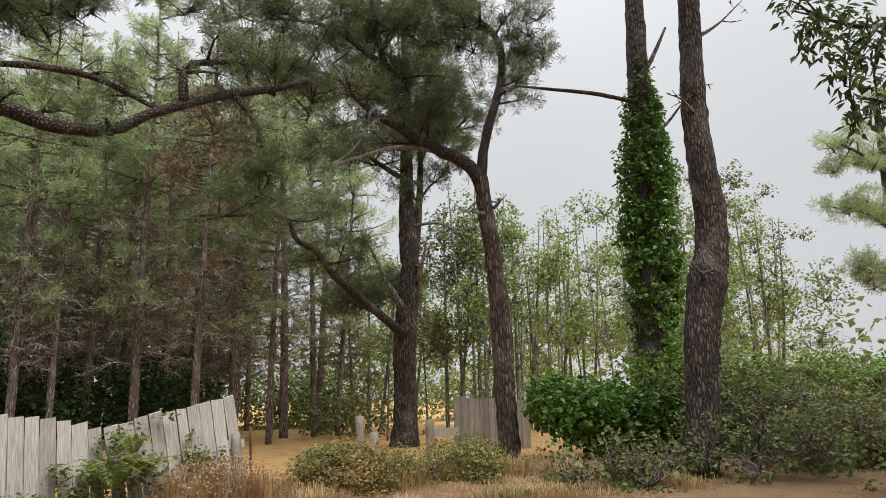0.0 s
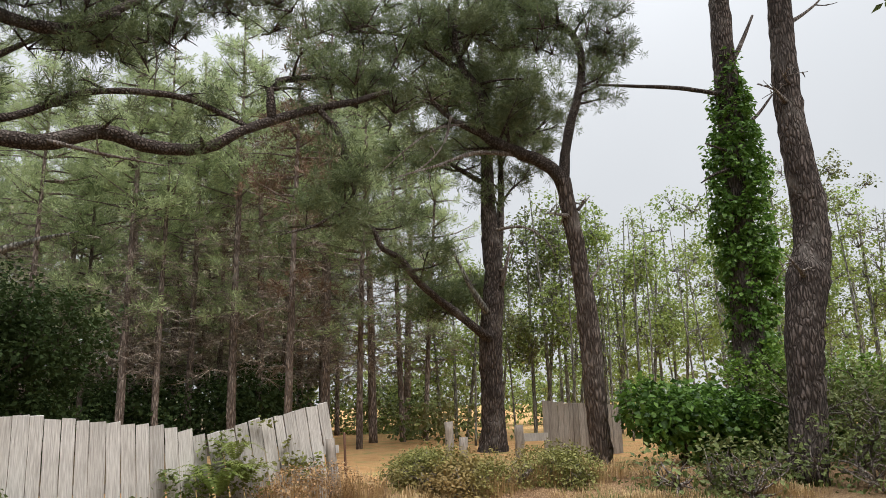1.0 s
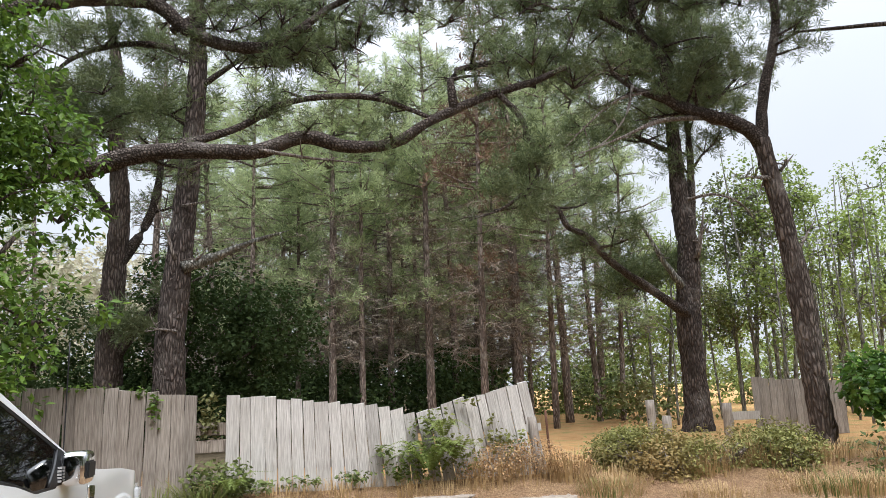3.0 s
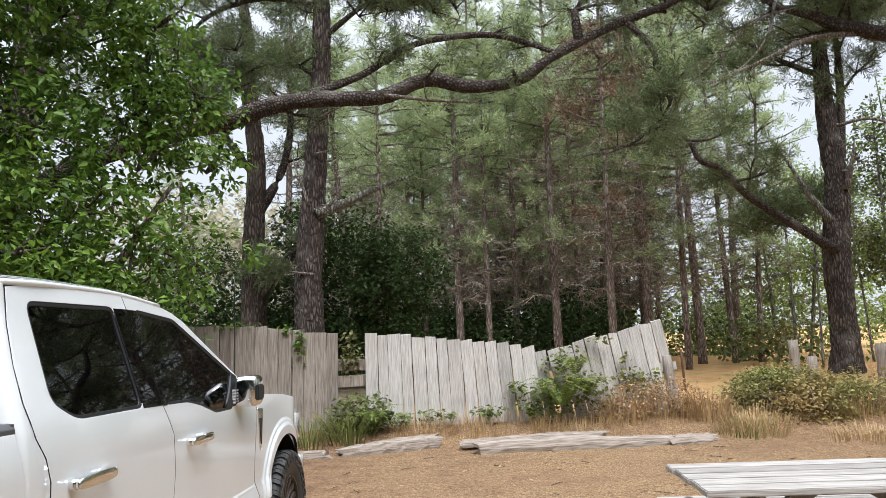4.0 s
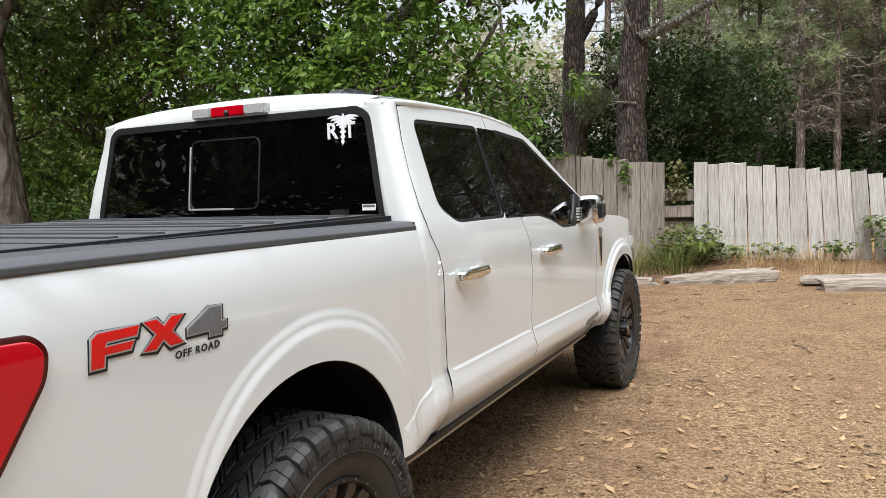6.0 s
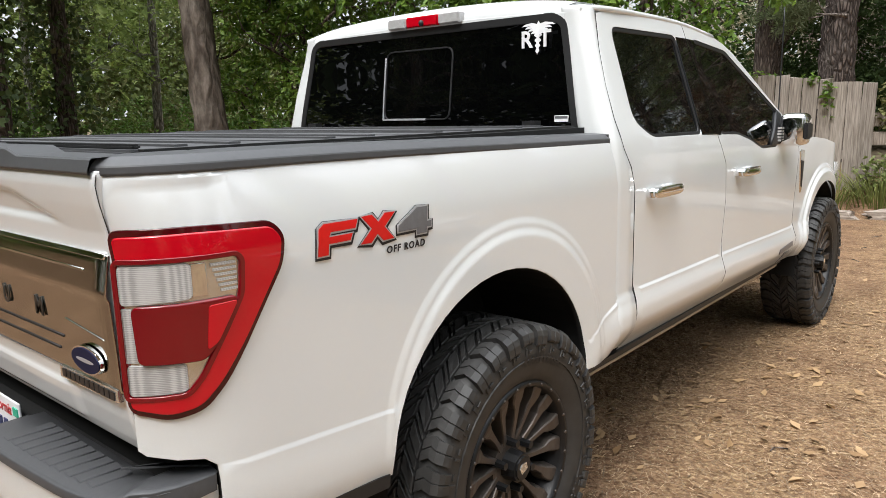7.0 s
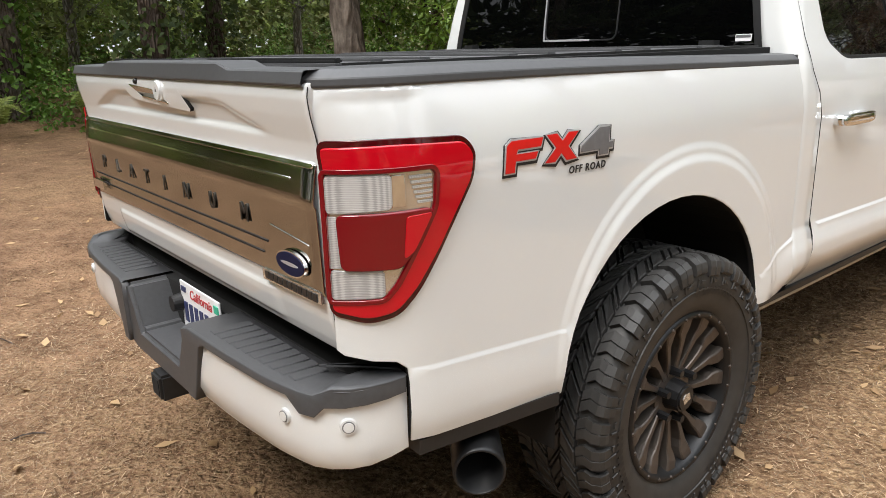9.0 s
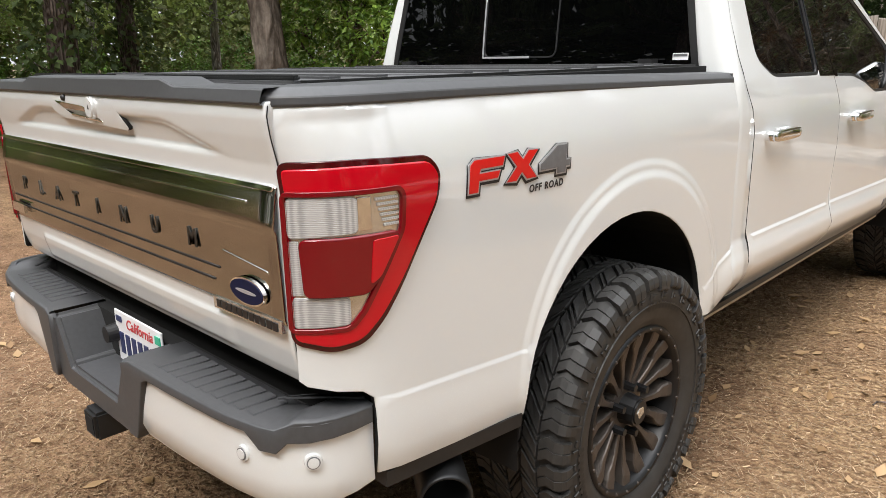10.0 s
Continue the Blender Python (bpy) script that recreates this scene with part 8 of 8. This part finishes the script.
    # spokes: eight pairs of kinked arms that part near the hub
    def arm(bm, a, line):
        """A strut along (r, t, half width, x): a flat face with sloping flanks."""
        rings = []
        for r, t, h, x in line:
            c, q = math.cos(a), math.sin(a)
            rings.append([bm.verts.new((xx, r * c - tt * q, r * q + tt * c)) for xx, tt in ((x - 0.045, t - h * 1.25), (x - 0.004, t - h), (x, t - h * 0.78), (x, t + h * 0.78), (x - 0.004, t + h), (x - 0.045, t + h * 1.25))])
        for u, v in zip(rings, rings[1:]):
            for i in range(5):
                bm.faces.new((u[i], u[i + 1], v[i + 1], v[i]))
        bm.faces.new(rings[0])
        bm.faces.new(rings[-1])

    for k in range(8):
        a = 2 * math.pi * k / 8 + 0.15
        bm = bmesh.new()
        for s in (1, -1):
            arm(bm, a, [(0.050, 0.010 * s, 0.010, 0.088), (0.080, 0.0125 * s, 0.0098, 0.094), (0.110, 0.0185 * s, 0.0088, 0.099), (0.145, 0.0260 * s, 0.0092, 0.104), (0.172, 0.0330 * s, 0.0125, 0.107), (0.190, 0.0430 * s, 0.0195, 0.110), (0.212, 0.0490 * s, 0.0235, 0.117), (0.246, 0.0515 * s, 0.0245, 0.121)])
        bmesh.ops.recalc_face_normals(bm, faces=bm.faces)
        part("spoke", bm, RIM, wheel)
    bm = bmesh.new()
    bmesh.ops.create_cone(bm, cap_ends=True, segments=32, radius1=0.100, radius2=0.088, depth=0.07, matrix=Matrix.Translation((0.056, 0, 0)) @ Matrix.Rotation(radians(90), 4, "Y"))
    part("hub", bm, RIM, wheel)
    bm = bmesh.new()
    bmesh.ops.create_cone(bm, cap_ends=True, segments=12, radius1=0.052, radius2=0.043, depth=0.062, matrix=Matrix.Translation((0.111, 0, 0)) @ Matrix.Rotation(radians(90), 4, "Y"))
    bmesh.ops.bevel(bm, geom=[e for e in bm.edges if e.verts[0].co.x > 0.14 and e.verts[1].co.x > 0.14], offset=0.006, segments=2, affect="EDGES")
    cap = part("hub_cap", bm, RIM_BLACK, wheel)
    bm = bmesh.new()
    prism(bm, [(-0.016, -0.012), (0.016, -0.012), (0.018, 0.010), (0.0, 0.018), (-0.018, 0.010)], lambda y, z, d: Vector((0.1415 + d, y, z)), 0.002)
    part("cap_mark", bm, SILVER, wheel)
    for k in range(6):
        a = 2 * math.pi * k / 6 + 0.3
        bm = bmesh.new()
        bmesh.ops.create_cone(bm, cap_ends=True, segments=6, radius1=0.015, radius2=0.012, depth=0.045, matrix=Matrix.Translation((0.105, 0.078 * math.cos(a), 0.078 * math.sin(a))) @ Matrix.Rotation(radians(90), 4, "Y"))
        part("lug_nut", bm, RIM_BLACK, wheel)
    for k in range(24):
        a = 2 * math.pi * k / 24
        bm = bmesh.new()
        bmesh.ops.create_uvsphere(bm, u_segments=6, v_segments=4, radius=0.0065, matrix=Matrix.Translation((0.134, 0.256 * math.cos(a), 0.256 * math.sin(a))))
        part("ring_bolt", bm, RIM, wheel, smooth=True)
    return wheel


wheel0 = build_wheel()
wheel0.parent = truck
wheel0.matrix_basis = pose(0.885, 0, 0.44, 20, 0, 0)
for x, y, rz, rx in ((0.885, 3.694, 0, 47), (-0.80, 0, 180, 10), (-0.80, 3.694, 180, 70)):
    copy_thing(wheel0, pose(x, y, 0.44, 0, 0, rz) @ pose(0, 0, 0, rx, 0, 0))

# ---- ground cover and plants ----


def scatter(rng, n, box, avoid=True):
    x, y = rng.uniform(box[0], box[1], n), rng.uniform(box[2], box[3], n)
    return np.c_[x, y, height(x, y)]


def build_litter():
    """Chips, needles, twigs and fallen leaves on the dirt."""
    rng = np.random.default_rng(201)
    # wood chips and flakes: small tilted slabs
    p = np.r_[scatter(rng, 20000, (-3.5, 7.5, -4.5, 9.2)), scatter(rng, 5000, (-12.5, -1.0, -5, 6)), scatter(rng, 40000, (-2.5, 4.0, -3.0, 4.5))]
    n = len(p)
    a = rng.uniform(0, 2 * np.pi, n)
    l, w = (rng.uniform(0.003, 0.009, n) + 0.016 * rng.random(n) ** 8)[:, None], rng.uniform(0.001, 0.0032, n)[:, None]
    d = np.c_[np.cos(a), np.sin(a), rng.normal(0, 0.25, n)]
    s = np.c_[-np.sin(a), np.cos(a), rng.normal(0, 0.3, n)]
    c = p + (0, 0, 0.008)
    v = np.stack([c - d * l - s * w, c + d * l - s * w * 0.6, c + d * l + s * w, c - d * l + s * w * 0.7], 1).reshape(-1, 3)
    ob = arrays("wood_chips", v, np.arange(4 * n).reshape(-1, 4), LITTER)
    tagged(ob, "scattered pale wood chips and bark flakes on the dirt", "litter", kind="stuff")
    # dry needles
    p = np.r_[scatter(rng, 38000, (-2.5, 7.0, -4.0, 9.4)), scatter(rng, 6000, (-8, -1.0, -4.5, 4)), scatter(rng, 26000, (-2.5, 4.0, -3.0, 4.5))]
    n = len(p)
    a = rng.uniform(0, 2 * np.pi, n)
    l = rng.uniform(0.02, 0.055, n)[:, None]
    d = np.c_[np.cos(a), np.sin(a), rng.normal(0, 0.12, n)]
    s = np.c_[-np.sin(a), np.cos(a), np.zeros(n)] * 0.0012
    c = p + (0, 0, 0.007)
    v = np.stack([c - d * l - s, c - d * l + s, c + d * l], 1).reshape(-1, 3)
    ob = arrays("fallen_needles", v, np.arange(3 * n).reshape(-1, 3), LITTER)
    tagged(ob, "dry brown pine needles strewn over the dirt", "litter", kind="stuff")
    # fallen leaves
    p = np.r_[scatter(rng, 650, (-4.0, 7.5, -4.5, 9.2)), scatter(rng, 560, (0.6, 4.0, -2.5, 4.5)), scatter(rng, 1100, (-13, -1.6, -5, 7))]
    v, f = leaf_mesh(rng, p + (0, 0, 0.018), 0.078, droop=0.0, spread=0.24)
    ground_z = np.repeat(p[:, 2], 5)
    v[:, 2] = ground_z + 0.008 + np.abs(v[:, 2] - ground_z - 0.018) * 0.45
    ob = arrays("fallen_leaves", v, f, LEAF_DRY)
    tagged(ob, "curled dry leaves lying on the dirt", "litter", kind="stuff")
    wood = []
    for x, y, z in scatter(rng, 160, (-4, 7.5, -4.5, 9)):
        a = rng.uniform(0, 6.28)
        l = rng.uniform(0.06, 0.22)
        d = np.array((math.cos(a), math.sin(a), 0))
        w, f, _q = tube(rng, [(x, y, z + 0.008), np.array((x, y, z + 0.012)) + d * l * 0.5 + rng.normal(size=3) * (0.01, 0.01, 0), np.array((x, y, z + 0.008)) + d * l], (0.004, 0.0035, 0.002), 4, 0.05, 20)
        wood.append((w, f))
    ob = arrays("fallen_twigs", *joined(wood), BARK_DARK)
    tagged(ob, "small dark twigs lying on the dirt", "litter", kind="stuff")


build_litter()


def grass_clump(name, label, x, y, r, tall, n, mat, seed, width=0.006, lean=0.6, category="grass"):
    rng = np.random.default_rng(seed)
    a = rng.uniform(0, 2 * np.pi, n)
    q = r * np.sqrt(rng.random(n)) * 0.5
    p = np.c_[x + q * np.cos(a), y + q * np.sin(a) * 0.7, np.zeros(n)]
    p[:, 2] = height(p[:, 0], p[:, 1]) - 0.01
    h = tall * rng.uniform(0.45, 1.1, n)
    out = np.c_[np.cos(a), np.sin(a), np.zeros(n)] * (lean * h * rng.uniform(0.2, 1.2, n))[:, None]
    side = np.c_[-np.sin(a), np.cos(a), np.zeros(n)] * width
    up = np.c_[np.zeros(n), np.zeros(n), h]
    m1, m2, tip = p + out * 0.25 + up * 0.55, p + out * 0.65 + up * 0.88, p + out + up * rng.uniform(0.7, 1.0, n)[:, None]
    v = np.stack([p - side, p + side, m1 - side, m1 + side, m2 - side * 0.7, m2 + side * 0.7, tip, tip + side * 0.2], 1).reshape(-1, 3)
    o = (np.arange(n) * 8)[:, None, None]
    f = (o + np.array([[0, 1, 3, 2], [2, 3, 5, 4], [4, 5, 7, 6]])[None]).reshape(-1, 4)
    ob = arrays(name, v, f, mat)
    return tagged(ob, label, category, "grass clumps", "" if n < 400 else "stuff")


def fern(label, x, y, z, r, n, seed, mat=LEAF_FERN):
    """Arching fronds of many leaflets."""
    rng = np.random.default_rng(seed)
    plant = empty("fern", label, "fern", "ferns", at=(0, 0, 0))
    for k in range(n):
        a = rng.uniform(0, 2 * np.pi)
        d = np.array((math.cos(a), math.sin(a) * 0.7, 0))
        l = r * rng.uniform(0.7, 1.2)
        pts = np.array([(x, y, z), np.array((x, y, z)) + d * l * 0.4 + (0, 0, l * 0.55), np.array((x, y, z)) + d * l + (0, 0, l * rng.uniform(0.25, 0.6))])
        q = spline(pts, 22)
        side = np.cross(d, (0, 0, 1.0))
        vs, fs = [], []
        for i in range(3, 22):
            w = 0.17 * l * math.sin(math.pi * (i / 22) ** 0.8) + 0.01
            for s in (1, -1):
                b = len(vs)
                c, e = q[i], q[i] + s * side * w + d * w * 0.35 - (0, 0, w * 0.15)
                t = (q[i] - q[i - 1]) * 0.42
                vs += [c - t, c + t, e]
                fs.append((b, b + 1, b + 2))
        arrays("frond", vs, fs, mat, plant)
    return plant


def build_fence_plants():
    rng = np.random.default_rng(301)
    grass_clump("tall_grass", "long strappy green grass against the fence", 0.35, 9.95, 0.9, 0.5, 150, GRASS_GREEN, 1, 0.009, 1.1)
    grass_clump("tall_grass", "long strappy green grass against the fence", -0.25, 9.7, 0.7, 0.42, 90, GRASS_GREEN, 2, 0.008, 1.1)
    for k, (x, y, r, h, n) in enumerate(((4.7, 10.35, 1.1, 0.5, 130), (5.4, 10.4, 1.0, 0.5, 130), (3.4, 10.2, 0.9, 0.3, 120), (2.4, 10.15, 1.3, 0.28, 250), (1.5, 10.1, 1.2, 0.25, 220), (6.1, 10.4, 0.8, 0.55, 250), (4.0, 9.9, 1.4, 0.22, 250), (6.6, 9.9, 1.5, 0.16, 250))):
        grass_clump("dry_grass", "dry brown grass tuft at the fence foot", x, y, r, h, n, STRAW, 10 + k, 0.004, 0.5)
    for k in range(26):
        x, y = rng.uniform(6.5, 15.5), rng.uniform(8.2, 11.0)
        grass_clump("dry_grass", "dry brown grass tuft before the brambles", x, y, rng.uniform(0.9, 1.7), rng.uniform(0.15, 0.34), 210, GRASS_GREEN if k % 5 == 4 else STRAW, 140 + k, 0.005, 0.5)
    for k in range(9):
        x, y = rng.uniform(7.0, 11.4), rng.uniform(10.2, 11.4)
        grass_clump("dry_grass", "dry grass tuft among the brambles", x, y, rng.uniform(0.8, 1.3), rng.uniform(0.3, 0.55), 200, STRAW, 70 + k, 0.005, 0.5)
    fern("green fern arching between the fence panels", 3.75, 10.15, 0.45, 0.8, 20, 1)
    fern("green fern arching between the fence panels", 4.2, 10.2, 0.6, 0.6, 14, 2)
    fern("green fern arching between the fence panels", 4.0, 10.3, 0.95, 0.5, 10, 5)
    fern("small fern drooping in the weeds at the fence foot", 0.75, 9.95, 0.3, 0.5, 10, 6)
    fern("small fern at the yard's edge", -13.0, 1.9, 0.3, 0.9, 12, 3)
    fern("small fern at the yard's edge", -12.8, 0.4, 0.2, 0.8, 12, 4)
    # creepers on the fence
    spots = (("ivy creeper hanging over the old fence top", [(-2.9, 10.2, 1.5, 0.4, 0.12, 0.5), (-2.5, 10.2, 1.0, 0.3, 0.12, 0.4), (-0.48, 10.36, 1.62, 0.06, 0.05, 0.35), (-1.6, 10.3, 1.98, 0.4, 0.08, 0.05), (-0.75, 10.38, 1.9, 0.12, 0.05, 0.08)], 620, LEAF_BRIGHT),
             ("bramble creeper over the fence foot and gap", [(0.5, 10.2, 0.5, 0.5, 0.25, 0.3), (0.3, 10.55, 1.5, 0.18, 0.1, 0.35), (1.6, 10.35, 0.42, 0.5, 0.08, 0.08), (0.9, 10.2, 0.4, 0.4, 0.2, 0.12), (2.6, 10.4, 0.45, 0.3, 0.08, 0.08), (3.05, 10.42, 0.8, 0.12, 0.05, 0.12)], 1250, LEAF_BRAMBLE),
             ("green creeper between two fence panels", [(3.7, 10.45, 0.95, 0.3, 0.12, 0.4), (3.95, 10.5, 1.25, 0.25, 0.1, 0.2), (4.5, 10.6, 1.55, 0.22, 0.06, 0.08), (4.9, 10.7, 1.0, 0.10, 0.05, 0.35), (5.2, 10.75, 0.8, 0.3, 0.08, 0.25), (3.5, 10.4, 0.55, 0.5, 0.2, 0.25), (4.3, 10.5, 0.7, 0.4, 0.12, 0.3)], 900, LEAF_FERN),
             ("brown withered weeds before the fence end", [(5.0, 10.5, 0.6, 0.5, 0.2, 0.25), (5.6, 10.5, 0.6, 0.4, 0.2, 0.3), (4.7, 10.4, 0.4, 0.5, 0.2, 0.2), (6.1, 10.5, 0.45, 0.4, 0.2, 0.2)], 3000, LEAF_DRY))
    for k, (label, lumps, n, mat) in enumerate(spots):
        ob = arrays("fence_creeper", *leaf_crown(np.random.default_rng(310 + k), lumps, n, 0.085 if k < 3 else 0.045, spread=0.36), mat)
        tagged(ob, label, "creeper", "creepers", "stuff")


build_fence_plants()


def build_near_branch():
    """Dark leaves and pine sprays that hang into the view from trees beside the yard."""
    rng = np.random.default_rng(401)
    leafy_tree("overhanging_branch", "dark glossy leaves on a branch hanging over the yard", [[(15.0, 3.4, 8.2, 0.05), (13.2, 3.8, 7.0, 0.035), (11.5, 4.0, 6.9, 0.01)], [(13.2, 3.8, 7.0, 0.03), (12.7, 4.0, 6.3, 0.02), (12.6, 4.0, 5.3, 0.006)], [(13.4, 3.7, 7.2, 0.03), (13.3, 4.0, 6.4, 0.02), (13.3, 4.0, 5.7, 0.006)]], [(12.0, 4.0, 7.0, 0.7, 0.35, 0.3), (12.9, 4.0, 6.9, 0.6, 0.4, 0.4), (12.5, 4.0, 6.2, 0.25, 0.25, 0.35), (12.65, 4.0, 5.6, 0.2, 0.2, 0.35), (13.35, 4.0, 6.1, 0.35, 0.3, 0.5), (11.8, 4.0, 6.5, 0.2, 0.2, 0.3)], 620, 0.17, LEAF_DARK, BARK_DARK, 402, category="tree", twigs=2, spread=0.2, long=1.1, droop=0.6)
    big_pine("large_pine", "pine at the edge of the yard with spreading sprays", [(33.0, 14.5, 0, 0.4), (33, 14.5, 8, 0.3), (33, 14.5, 14, 0.1)], [([(33, 14.5, 8.0), (31.0, 14.3, 8.5), (29.5, 14.2, 8.6)], 0.1, 0.03, 8, 1.0), ([(33, 14.5, 10.5), (31.2, 14.3, 11.0), (29.6, 14.2, 11.2)], 0.1, 0.03, 8, 1.0), ([(33, 14.5, 6.0), (31.5, 14.3, 6.2), (30.2, 14.2, 6.1)], 0.1, 0.03, 8, 1.0)], cloud_points(rng, [(30.6, 14.2, 11.0, 1.2, 0.8, 0.5, 5), (30.8, 14.2, 8.6, 1.2, 0.8, 0.4, 5), (31.4, 14.2, 6.1, 1.2, 0.8, 0.3, 4), (33, 14.5, 13, 2, 1.5, 1.5, 8)]), 403, BARK_DARK, NEEDLES_PALE, radius=0.55, per=50, size=0.3)


build_near_branch()
